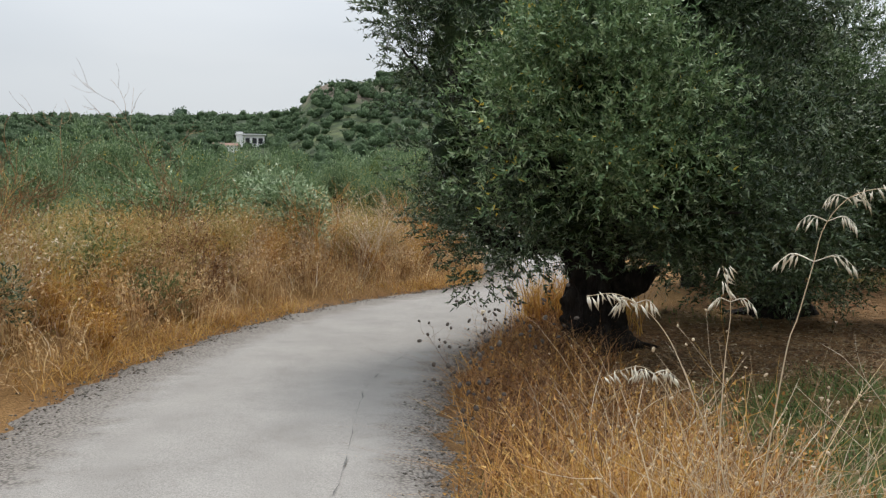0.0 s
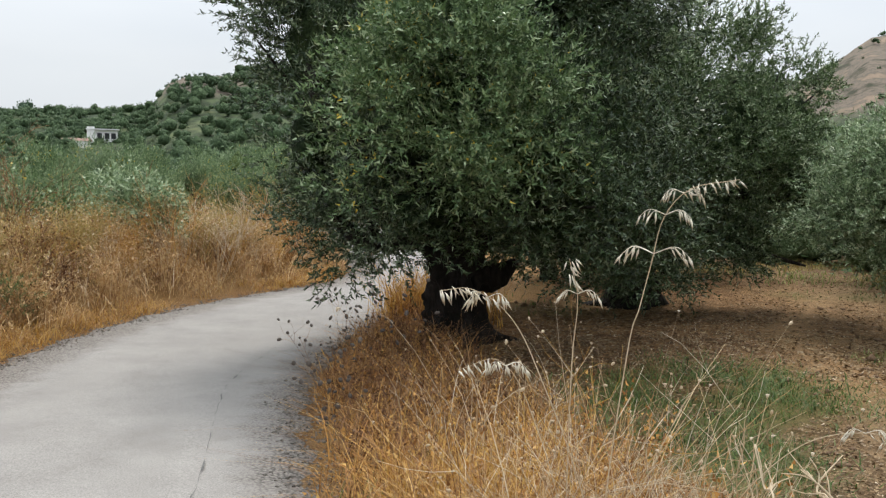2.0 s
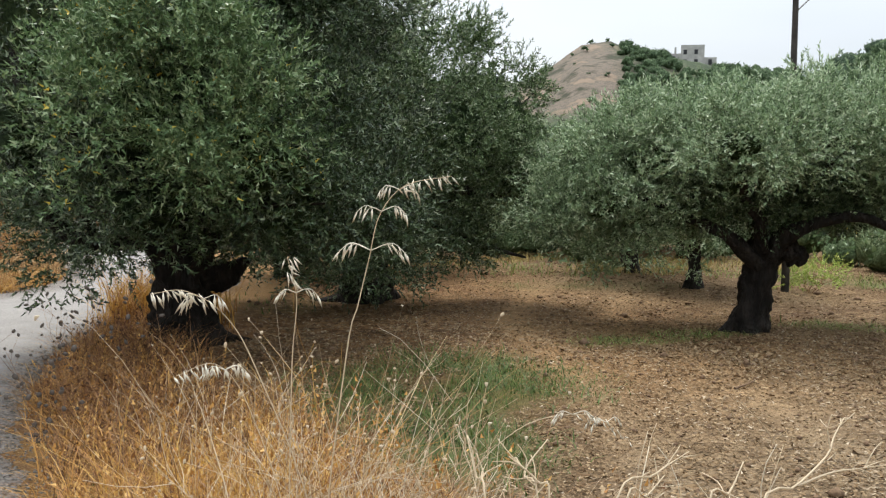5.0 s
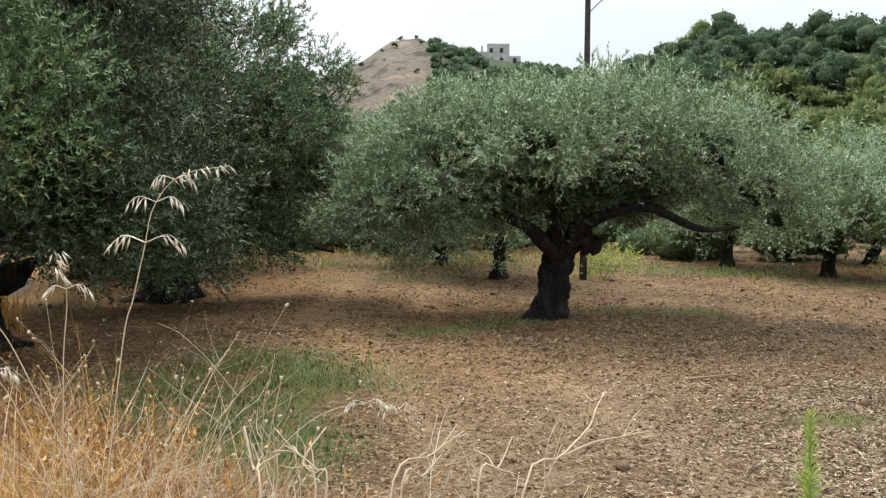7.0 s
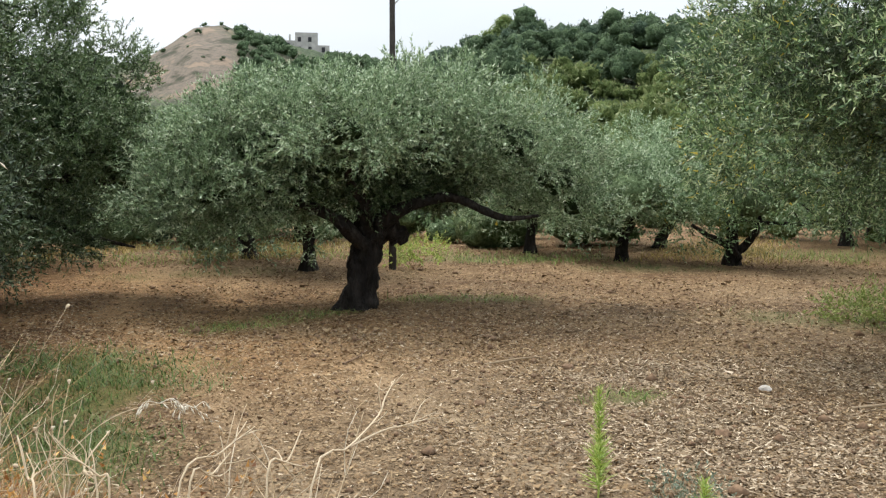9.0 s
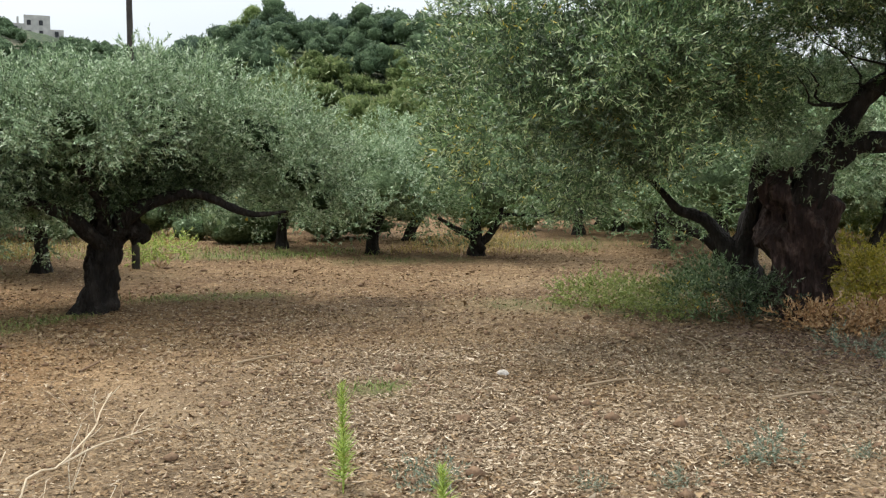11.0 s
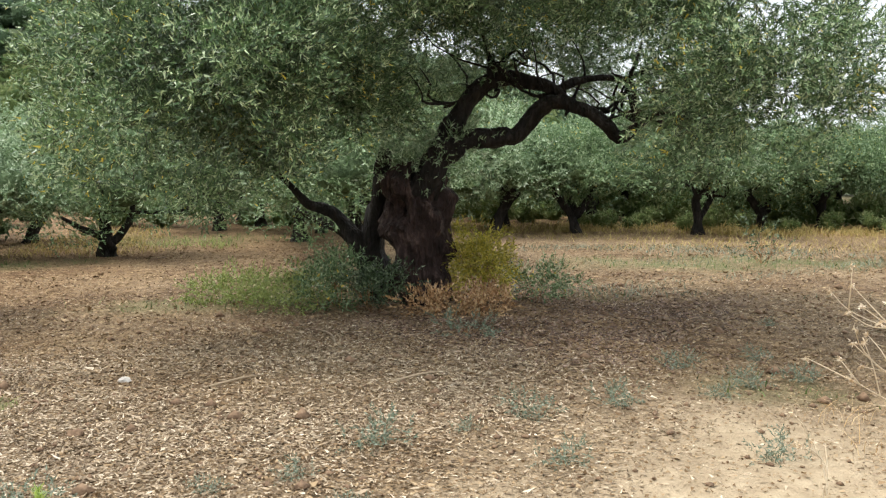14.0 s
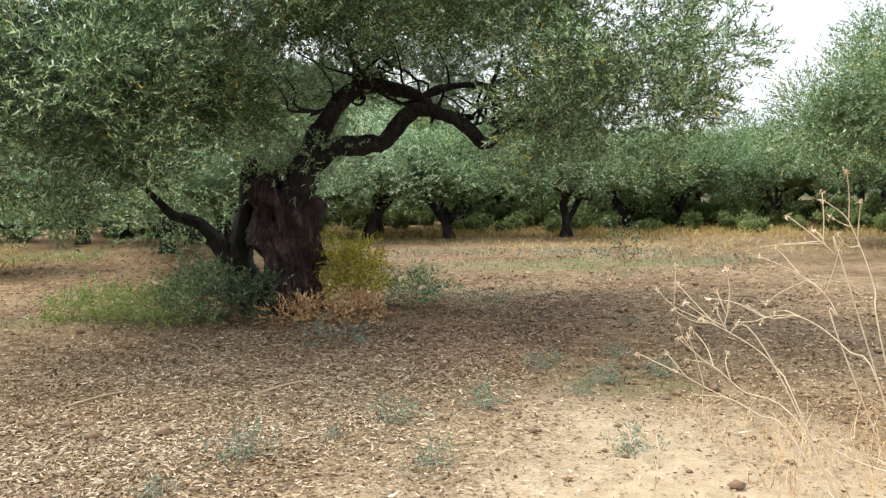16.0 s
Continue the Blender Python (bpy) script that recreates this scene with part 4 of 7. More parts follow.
ARCH_R = [[0.22, 0.16, 0.13, 0.115, 0.11, 0.105, 0.10, 0.085, 0.06], [0.22, 0.17, 0.135, 0.12, 0.11, 0.105, 0.095, 0.06], [0.085, 0.08, 0.075, 0.075, 0.08, 0.06, 0.045, 0.03, 0.012], [0.045, 0.04, 0.028, 0.01], [0.075, 0.05, 0.02], [0.055, 0.05, 0.035, 0.012], [0.24, 0.19, 0.17, 0.14, 0.08], [0.13, 0.11, 0.085, 0.06, 0.03]]
# dark shoots within the lobes carry the inner shade as leaf colour
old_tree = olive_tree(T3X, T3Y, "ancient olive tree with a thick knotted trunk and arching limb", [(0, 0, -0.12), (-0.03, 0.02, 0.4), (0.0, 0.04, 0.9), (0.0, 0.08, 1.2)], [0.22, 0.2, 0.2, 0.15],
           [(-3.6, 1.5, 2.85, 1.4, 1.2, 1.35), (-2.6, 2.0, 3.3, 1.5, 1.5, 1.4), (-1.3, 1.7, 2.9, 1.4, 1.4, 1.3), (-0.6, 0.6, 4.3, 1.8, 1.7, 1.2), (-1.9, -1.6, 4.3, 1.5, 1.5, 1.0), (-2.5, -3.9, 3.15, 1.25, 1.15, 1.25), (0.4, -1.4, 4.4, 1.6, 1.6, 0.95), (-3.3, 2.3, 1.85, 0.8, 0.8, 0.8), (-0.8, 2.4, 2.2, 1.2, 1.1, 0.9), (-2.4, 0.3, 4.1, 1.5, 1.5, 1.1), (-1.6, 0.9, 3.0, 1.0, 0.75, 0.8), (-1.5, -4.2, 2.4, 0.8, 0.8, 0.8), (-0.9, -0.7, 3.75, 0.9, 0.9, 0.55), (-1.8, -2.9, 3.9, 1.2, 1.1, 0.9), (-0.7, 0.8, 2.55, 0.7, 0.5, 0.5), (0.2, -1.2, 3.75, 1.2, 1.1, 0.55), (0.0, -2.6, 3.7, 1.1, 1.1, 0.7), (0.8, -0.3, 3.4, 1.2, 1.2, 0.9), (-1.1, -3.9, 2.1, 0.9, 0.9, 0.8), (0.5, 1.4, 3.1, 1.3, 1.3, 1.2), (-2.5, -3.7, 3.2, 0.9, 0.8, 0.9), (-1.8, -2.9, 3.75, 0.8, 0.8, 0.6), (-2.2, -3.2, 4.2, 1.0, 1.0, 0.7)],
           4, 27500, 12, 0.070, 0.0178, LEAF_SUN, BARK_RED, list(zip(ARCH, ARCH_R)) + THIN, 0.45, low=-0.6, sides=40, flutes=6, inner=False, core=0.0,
           accent=[([(1.2, -1.3, 3.2, 0.9, 1.1, 0.7), (1.2, -2.9, 3.2, 0.9, 1.1, 0.8), (0.9, 0.2, 2.6, 0.8, 0.8, 0.7), (0.0, 0.12, 1.85, 0.42, 0.42, 0.3), (0.0, -0.45, 2.0, 0.3, 0.4, 0.3), (0.6, -3.6, 2.6, 0.9, 0.9, 0.9)], 3800, LEAF_SILVER), ([(-3.3, 1.6, 2.6, 0.8, 0.8, 0.8), (-2.3, 1.9, 2.8, 1.0, 0.9, 0.9), (-1.2, 1.7, 2.5, 0.9, 0.9, 0.8), (-0.8, 2.3, 2.1, 0.8, 0.7, 0.6), (-1.6, -1.5, 4.1, 0.9, 0.9, 0.6), (-0.6, 0.6, 3.8, 1.1, 1.0, 0.7)], 5200, LEAF_DARK_SHADE)])
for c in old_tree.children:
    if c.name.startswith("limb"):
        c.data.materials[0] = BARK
for c in [c for c in old_tree.children if c.name.startswith("trunk")]:
    bpy.data.objects.remove(c)
part_np("trunk", *old_trunk([(0, -0.03, -0.12), (-0.03, -0.03, 0.1), (-0.02, -0.0, 0.5), (0.0, 0.03, 0.95), (0.0, 0.08, 1.35), (0.0, 0.13, 1.66), (0, 0.12, 1.86)], [0.42, 0.31, 0.30, 0.38, 0.37, 0.34, 0.10], 96, 110, 7), BARK_RED, old_tree, "thick knotted red-brown trunk", True)

# three lighter trees for the grove, repeated further off
def grove_tree(x, y, seed, scale, count, leaf, mat, lean=0.2, low_limbs=(), lift=0.0):
    rng = np.random.default_rng(seed)
    lobes = []
    for i in range(6):
        a = i * 2 * math.pi / 6 + rng.uniform(-0.3, 0.3)
        q = rng.uniform(0.7, 1.25) if i else 0.2
        lobes.append((q * math.cos(a), q * math.sin(a), lift + (rng.uniform(0.95, 1.85) if i else 2.15), rng.uniform(0.9, 1.25), rng.uniform(0.9, 1.25), rng.uniform(0.7, 0.95)))
    lobes = [tuple(np.array(lb) * scale) for lb in lobes]
    lx = rng.uniform(-lean, lean)
    return olive_tree(x, y, "grey-green olive tree in the grove", [(0, 0, -0.1), (lx * 0.4, 0, (0.4 + lift * 0.5) * scale), (lx, 0.05, (0.75 + lift * 0.8) * scale), (lx * 1.5, 0.0, (1.0 + lift) * scale)], [0.145 * scale, 0.115 * scale, 0.11 * scale, 0.11 * scale],
                      lobes, seed, int(count * 1.25), 8, leaf * 0.86, leaf * 0.33, mat, BARK, low_limbs, 0.42 * scale, 0.26 * scale, "olive grove", -0.6, 14, 4, core=0.5, core_mat=MASS_GROVE)


def place_copies(source, spots, rng):
    for x, y, s in spots:
        m = pose(x, y, gz(x, y), 0, 0, rng.uniform(0, 360))
        c = copy_thing(source, m)
        c.scale = (s, s, s * rng.uniform(0.92, 1.08))


rng = np.random.default_rng(77)
mid_a = grove_tree(12.2, 13.5, 21, 0.95, 2500, 0.092, LEAF_SILVER, 0.3)
mid_b = grove_tree(18.1, 10.5, 22, 0.95, 2500, 0.092, LEAF_SILVER, 0.5)
mid_c = grove_tree(19.5, 3.4, 23, 1.1, 2500, 0.092, LEAF, 0.3, [([(-0.05, -0.1, 0.15), (-0.25, 0.2, 0.5), (-0.3, 0.65, 0.7), (-0.5, 1.15, 1.0)], [0.12, 0.10, 0.07, 0.04]), ([(0, 0, 0.2), (-0.1, -0.5, 0.8), (0.0, -0.7, 1.5)], [0.11, 0.08, 0.05])])
tall_a = grove_tree(29.0, -7.6, 41, 0.9, 2300, 0.092, LEAF, 0.5, [([(0, 0, 0.5), (0.3, 0.35, 1.1), (0.55, 0.6, 1.8)], [0.09, 0.07, 0.04]), ([(0, 0, 0.4), (-0.35, 0.3, 1.0), (-0.5, 0.7, 1.7)], [0.09, 0.07, 0.04])], 0.15)
tall_b = grove_tree(25.9, -3.9, 42, 0.92, 2300, 0.092, LEAF, 0.35, [([(0, 0, 0.3), (0.25, -0.4, 1.0), (0.5, -0.7, 1.8)], [0.08, 0.07, 0.04])], 0.1)
place_copies(mid_a, [(18.6, 13.3, 1.0), (8.4, 18.4, 1.05), (22.9, 5.6, 1.1)], rng)
place_copies(mid_b, [(21.9, 11.9, 1.1), (5.6, 17.6, 1.0), (25.9, 1.3, 1.15)], rng)
place_copies(mid_c, [(19.0, 8.4, 0.85), (13.0, 16.6, 1.0)], rng)
place_copies(tall_a, [(26.2, -0.9, 1.05), (30.6, -1.4, 1.2), (27.5, 3.8, 1.1), (31.5, -4.6, 1.2), (25.6, 5.9, 1.0), (32.0, -10.8, 1.05), (30.0, 6.6, 1.2), (36.0, 1.5, 1.3), (35.5, -7.5, 1.15), (28.2, -6.0, 1.0), (33.5, -9.2, 1.05)], rng)
place_copies(tall_b, [(28.3, 1.2, 1.1), (29.0, -10.4, 0.95), (33.6, -2.4, 1.25), (27.6, -13.0, 0.95), (33.0, -14.5, 1.05), (32.8, 4.2, 1.25), (38.5, -3.5, 1.3), (37.5, -12.0, 1.15), (30.8, -6.9, 1.05), (34.5, -5.0, 1.15)], rng)
# a taller tree standing at the field's corner
corner = grove_tree(22.2, -10.9, 43, 1.55, 7600, 0.10, LEAF, 0.3, lift=0.25)
tagged(corner, "tall grey-green olive tree at the field's corner", "olive tree")
# further rows
far_a = grove_tree(26.5, 9.0, 31, 1.15, 1050, 0.13, LEAF_SILVER)
far_b = grove_tree(40.5, -4.5, 32, 1.1, 1050, 0.13, LEAF, lift=0.2)
place_copies(far_a, [(23.5, 15.5, 0.8), (28.5, 8.5, 1.0), (17.0, 20.0, 1.0), (20.0, 21.5, 0.8), (13.0, 23.0, 1.0), (28.0, 12.5, 0.8)], rng)
place_copies(far_b, [(31.0, 10.0, 0.9), (36.0, 6.0, 1.1), (38.0, -18.0, 1.1), (40.0, -9.0, 1.1), (34.5, -19.5, 1.1), (9.5, 21.5, 1.0)], rng)
# the grove beyond the bank: bearing, distance and height of the crown's top
for i, (az, r, top) in enumerate([(-14.2, 21.5, 2.2), (-8.6, 20.5, 2.0), (-4.0, 23.5, 2.6), (-11.2, 30.0, 3.1), (-18.4, 33.0, 3.8), (-23.5, 29.0, 3.2), (-21.5, 21.0, 1.7), (-15.3, 37.0, 3.6), (-6.5, 33.0, 3.1), (-1.0, 31.0, 3.0), (-26.5, 24.0, 2.3), (-18.0, 25.5, 2.4), (-12.0, 25.5, 2.0), (-9.5, 42.0, 3.7), (-21.0, 43.0, 4.6), (-3.0, 43.0, 3.8)]):
    x, y = CX - 0.1 + r * math.sin(radians(az)), CY + 0.2 + r * math.cos(radians(az))
    h = (top - gz(x, y)) / 3.2
    tree = copy_thing((mid_c, tall_a, tall_b)[i % 3], pose(x, y, gz(x, y), 0, 0, i * 71))
    tree.scale = (h * 0.68, h * 0.68, h)


# ---- woods on the hills ----
def wood(name, label, spots, sizes, per, leaf, mat, mass, seed, clumps=9, ball=BALL1, tall=1.0):
    """Many trees: each a dome of small uneven clumps, bristling with leafy shoots."""
    rng = np.random.default_rng(seed)
    n = len(spots)
    m = n * clumps
    z = ground_z(spots[:, 0], spots[:, 1])
    tall_each = sizes * tall * rng.uniform(0.8, 1.25, n)
    c = np.stack([spots[:, 0], spots[:, 1], z + tall_each * 0.55], -1)
    u = unit(rng.normal(size=(m, 3)))
    u[:, 2] = np.abs(u[:, 2]) * 1.15 - 0.32
    wide, high = np.repeat(sizes, clumps), np.repeat(tall_each, clumps)
    cc = np.repeat(c, clumps, 0) + u * np.stack([wide, wide, high], -1) * (rng.random((m, 1)) ** 0.4) * 0.72
    rr = wide[:, None] * rng.uniform(0.22, 0.5, (m, 1)) * np.array([1, 1, 0.85]) * (9 / clumps) ** 0.25
    v1, f1 = lumps(cc, rr, rng, ball, 0.34)
    k = n * per
    pick = rng.integers(0, m, k)
    w = unit(rng.normal(size=(k, 3)) + np.array([0, 0, 0.35]))
    p = cc[pick] + w * rr[pick] * rng.uniform(0.75, 1.3, (k, 1))
    ll = wide[pick] * leaf * rng.uniform(0.5, 1.4, k)
    v2, f2 = leaves(p, w * 0.9 + rng.normal(size=w.shape) * 0.7 + np.array([0, 0, 0.4]), rng.normal(size=p.shape) + w * 0.4, ll, ll * 0.5)
    me = mesh_np(name, np.vstack([v1, v2]), np.vstack([f1, f2 + len(v1)]), mass)
    me.materials.append(mat)
    me.polygons.foreach_set("material_index", np.concatenate([np.zeros(len(f1), np.int32), np.ones(len(f2), np.int32)]))
    me.polygons.foreach_set("use_smooth", np.concatenate([np.ones(len(f1), bool), np.zeros(len(f2), bool)]))
    tagged(new(name, me), label, "trees", kind="stuff")


def polar_spots(rng, n, az0, az1, r0, r1):
    a = np.radians(rng.uniform(az0, az1, n))
    r = r0 + (r1 - r0) * rng.random(n)
    return np.stack([CX + r * np.sin(a), CY + r * np.cos(a)], -1)


def polar(az, r):
    return CX + r * math.sin(radians(az)), CY + r * math.cos(radians(az))


rng = np.random.default_rng(5)
s = polar_spots(rng, 400, 40, 90, 44, 82)
wood("hill_foot_bushes", "yellow-green bushes on the foot of the hill", s, rng.uniform(0.9, 2.2, len(s)), 150, 0.2, BUSH_GREEN, MASS_BUSH, 6, 7, tall=0.7)
s = polar_spots(rng, 230, 40, 90, 72, 104)
wood("hillside_olives", "grey-green olive trees on the hillside", s, rng.uniform(1.3, 2.6, len(s)), 420, 0.12, SCRUB, MASS_SCRUB, 13, 12)
s = polar_spots(rng, 430, 38, 90, 98, 119)
wood("hillcrest_wood", "dark green trees along the hill crest", s, rng.uniform(1.1, 2.0, len(s)), 260, 0.15, PINE, MASS_PINE, 14, 8, tall=1.2)
s = np.array([polar(48.9, 105), polar(49.6, 104), polar(50.3, 106)])
wood("light_green_trees", "light green broad trees on the crest", s, np.array([1.5, 1.7, 1.4]), 2600, 0.11, POPLAR, MASS_BUSH, 19, 12, tall=1.6)
s = np.vstack([polar_spots(rng, 26, -8.0, -4.2, 331, 337), polar_spots(rng, 30, -8.8, -4.2, 292, 325)])
wood("cliff_top_trees", "dark trees and scrub on the red cliff", s, np.where(np.arange(len(s)) < 26, rng.uniform(0.9, 1.7, len(s)), rng.uniform(0.4, 0.9, len(s))), 40, 0.28, PINE, MASS_PINE, 29, 3, tall=0.7)
# three lone trees on the skyline
s = np.array([polar(a, 338) for a in (-18.9, -18.1, -15.9)])
wood("skyline_trees", "three lone trees on the grassy skyline", s, np.array([2.2, 1.7, 2.9]), 160, 0.25, PINE, MASS_PINE, 15, 8, tall=1.25)
s = polar_spots(rng, 3600, -32, 27, 110, 318)
away = np.degrees(np.arctan2(s[:, 0] - CX, s[:, 1] - CY))
dist = np.hypot(s[:, 0] - CX, s[:, 1] - CY)
s = s[((np.abs(away + 12.2) > 1.5) | (dist > 236) | (dist < 165)) & ((dist < 232) | ((away > -8.3) & ((dist < 272) | (away > -4.4))))]
wood("far_olive_woods", "grey-green olive groves on the far hillside", s, rng.uniform(1.2, 2.7, len(s)), 26, 0.26, SCRUB, MASS_SCRUB, 7, 2, tall=0.85)
s = polar_spots(rng, 1700, -32, -8.6, 226, 305)
wood("upper_hillside_grove", "small trees dotting the upper far hillside", s, rng.uniform(0.8, 1.8, len(s)), 16, 0.34, SCRUB, MASS_SCRUB, 27, 1, tall=0.6)
s = polar_spots(rng, 1300, 34.0, 44, 150, 335)
away = np.degrees(np.arctan2(s[:, 0] - CX, s[:, 1] - CY))
dist = np.hypot(s[:, 0] - CX, s[:, 1] - CY)
s = s[(np.abs(away - 37.9) > 1.2) | (dist > 326) | (dist < 270)]
wood("hilltop_woods", "green scrub and trees on the eroded hill", s, rng.uniform(1.0, 2.3, len(s)), 26, 0.26, SCRUB, MASS_SCRUB, 8, 2, tall=0.8)
s = polar_spots(rng, 40, 27.0, 33.5, 180, 330)
wood("cliff_scrub", "sparse scrub on the eroded slope", s, rng.uniform(0.4, 1.1, len(s)), 40, 0.4, SCRUB, MASS_SCRUB, 20, 3)
s = polar_spots(rng, 90, -40, 14, 36, 95)
wood("grove_rows_beyond_lane", "rows of silvery olive trees below the bank", s, rng.uniform(1.4, 2.3, len(s)), 620, 0.10, LEAF_SILVER, MASS_GROVE, 9, 12)
s = polar_spots(rng, 70, -40, 14, 36, 95)
wood("green_rows_beyond_lane", "rows of green trees below the bank", s, rng.uniform(1.4, 2.4, len(s)), 520, 0.11, LEAF, MASS_BUSH, 16, 12)
s = polar_spots(rng, 170, 62, 128, 37, 75)
wood("grove_rows_behind_field", "rows of olive trees closing off the field", s, rng.uniform(1.4, 1.9, len(s)), 360, 0.12, LEAF, MASS_GROVE, 10, 10)
s = np.vstack([polar_spots(rng, 120, 62, 124, 29, 36), polar_spots(rng, 45, 74, 124, 26.5, 28.5)])
wood("undergrowth_behind_field", "green undergrowth beneath the grove's edge", s, np.where(np.arange(len(s)) < 120, rng.uniform(0.4, 0.9, len(s)), rng.uniform(0.25, 0.6, len(s))), 420, 0.17, BUSH_GREEN, MASS_BUSH, 17, 5, tall=0.7)
s = polar_spots(rng, 90, 14, 62, 24, 42)
wood("thicket_behind_field", "green thicket along the far edge of field", s, rng.uniform(0.7, 1.3, len(s)), 330, 0.15, LEAF, MASS_GROVE, 12, 8, tall=0.75)
s = polar_spots(rng, 26, 22, 36, 26, 45)
wood("dark_thicket", "dark green trees behind the field", s, rng.uniform(1.2, 2.0, len(s)), 420, 0.13, PINE, MASS_PINE, 18, 12)


# ---- grass and weeds ----
def blades(pos, height, lean_dir, lean, width, rng, seg=3):
    """Bent tapering stalks, each a strip of seg quads; returns verts and faces."""
    n = len(pos)
    t = np.linspace(0, 1, seg + 1)
    ld = np.stack([np.cos(lean_dir), np.sin(lean_dir), np.zeros(n)], -1)
    sd = np.stack([-np.sin(lean_dir + rng.uniform(-1.2, 1.2, n)), np.cos(lean_dir), np.zeros(n)], -1)
    sd = unit(sd)
    c = pos[:, None, :] + ld[:, None, :] * (lean * height)[:, None, None] * (t**2)[None, :, None]
    c[..., 2] += height[:, None] * (t - 0.28 * np.minimum(lean, 1.2)[:, None] * t**2)
    w = width[:, None] * (1 - 0.8 * t)[None, :]
    v = np.stack([c - sd[:, None, :] * w[..., None] / 2, c + sd[:, None, :] * w[..., None] / 2], 2)
    k = 2 * (seg + 1)
    base = (np.arange(n) * k)[:, None, None]
    q = (np.arange(seg) * 2)[None, :, None] + np.array([0, 1, 3, 2])[None, None, :]
    return v.reshape(-1, 3), (base + q).reshape(-1, 4), c


def scatter(n, x0, x1, y0, y1, density, rng):
    """About n spots in a rectangle, kept by a density function of x and y."""
    x, y = rng.uniform(x0, x1, n), rng.uniform(y0, y1, n)
    keep = rng.random(n) < density(x, y)
    return x[keep], y[keep]


def clumped(x, y, rng, per, spread):
    """per spots round each spot."""
    n = len(x)
    return (np.repeat(x, per) + rng.normal(size=n * per) * spread), (np.repeat(y, per) + rng.normal(size=n * per) * spread)


def off_road(x, y, limit=1.78):
    d, s = road_distance(x, y)
    k = d > limit + 0.12 * wave(x, y, 1.5, 33)
    return x[k], y[k]


rng = np.random.default_rng(101)


def verge_density(x, y):
    d, s = road_distance(x, y)
    return straw_zone(x, y) * (s < 0)


# the verge between lane and field: a tangled russet mat, golden tufts and bleached stalks
def tangle(name, label, category, x, y, h0, h1, width, mat, rng, lean0, lean1, seg=3, lift=0.0):
    n = len(x)
    z = ground_z(x, y) - 0.02 + rng.random(n) ** 2 * h0 * 0.5 + lift * rng.random(n) * (0.6 + 0.4 * wave(x, y, 1.2, 74))
    v, f, c = blades(np.stack([x, y, z], -1), rng.uniform(h0, h1, n) * rng.uniform(0.6, 1.0, n), rng.uniform(0, 2 * math.pi, n), rng.uniform(lean0, lean1, n), width * rng.uniform(0.5, 1.5, n), rng, seg)
    ob = part_np(name, v, f, mat)
    return tagged(ob, label, category, kind="stuff"), c


def heads_at(points, size, rng, mat, name, label, category):
    """Small dry flower heads: five-sided bells."""
    n = len(points)
    k = 5
    ang = np.linspace(0, 2 * math.pi, k, endpoint=False)
    ring = np.stack([np.cos(ang), np.sin(ang), np.zeros(k)], -1)
    s = (size * rng.uniform(0.6, 1.3, n))[:, None, None]
    tilt = rng.normal(size=(n, 1, 3)) * 0.3
    low = points[:, None, :] + ring[None] * s * 0.45
    top = points[:, None, :] + (ring[None] * 1.0 + np.array([0, 0, 1.1]) + tilt) * s
    bot = points[:, None, :] - np.array([0, 0, 0.7]) * s
    cap = points[:, None, :] + (np.array([0, 0, 1.2]) + tilt) * s
    v = np.concatenate([low, top, bot, cap], 1).reshape(-1, 3)
    q = np.arange(k)
    f = np.concatenate([np.stack([q, (q + 1) % k, k + (q + 1) % k], -1), np.stack([q, k + (q + 1) % k, k + q], -1), np.stack([q, np.full(k, 2 * k), (q + 1) % k], -1), np.stack([k + q, k + (q + 1) % k, np.full(k, 2 * k + 1)], -1)])
    faces = (np.arange(n) * (2 * k + 2))[:, None, None] + f[None]
    ob = part_np(name, v, faces.reshape(-1, 3), mat)
    return tagged(ob, label, category, kind="stuff")


x, y = scatter(3300, 1.0, 5.6, 1.0, 12.5, verge_density, rng)
x, y = off_road(*clumped(x, y, rng, 9, 0.10))
tangle("dry_verge_grass", "tangled russet dry grass on the verge", "dry grass", x, y, 0.16, 0.45, 0.0065, STRAW, rng, 0.4, 2.0, 3, 0.22)
x, y = scatter(700, 1.2, 4.6, 1.4, 9.5, verge_density, rng)
x, y = off_road(*clumped(x, y, rng, 16, 0.16), 1.85)
tangle("brown_verge_stems", "dark brown dry weed stems in the verge", "dry weeds", x, y, 0.22, 0.6, 0.0065, BRUSH, rng, 0.3, 2.2, 3, 0.2)
x, y = scatter(170, 1.2, 2.2, 1.4, 4.6, verge_density, rng)
x, y = off_road(*clumped(x, y, rng, 20, 0.045), 2.15)
tangle("golden_straw_tufts", "tall golden straw tufts on the verge", "dry grass", x, y, 0.30, 0.85, 0.0055, STRAW_GOLD, rng, 0.1, 1.5, 4)
x, y = scatter(190, 1.35, 4.4, 1.5, 6.5, verge_density, rng)
x, y = off_road(x, y, 2.35)
x, y = clumped(x, y, rng, 3, 0.12)
ob, c = tangle("bleached_verge_stalks", "bleached crossing stalks standing over the verge", "dry weeds", x, y, 0.35, 1.0, 0.006, STRAW_PALE, rng, 0.3, 1.1, 5, 0.15)
tips = c[:, -1, :]
heads_at(tips[rng.random(len(tips)) < 0.18], 0.007, rng, STRAW_PALE, "dry_flower_heads", "small dry flower heads on bleached stalks", "seed heads")
# tall straw behind the lane tree
x, y = clumped(*scatter(110, 1.9, 3.3, 11.2, 14.5, lambda x, y: (road_distance(x, y)[0] > 1.72) * 1.0, rng), rng, 26, 0.12)
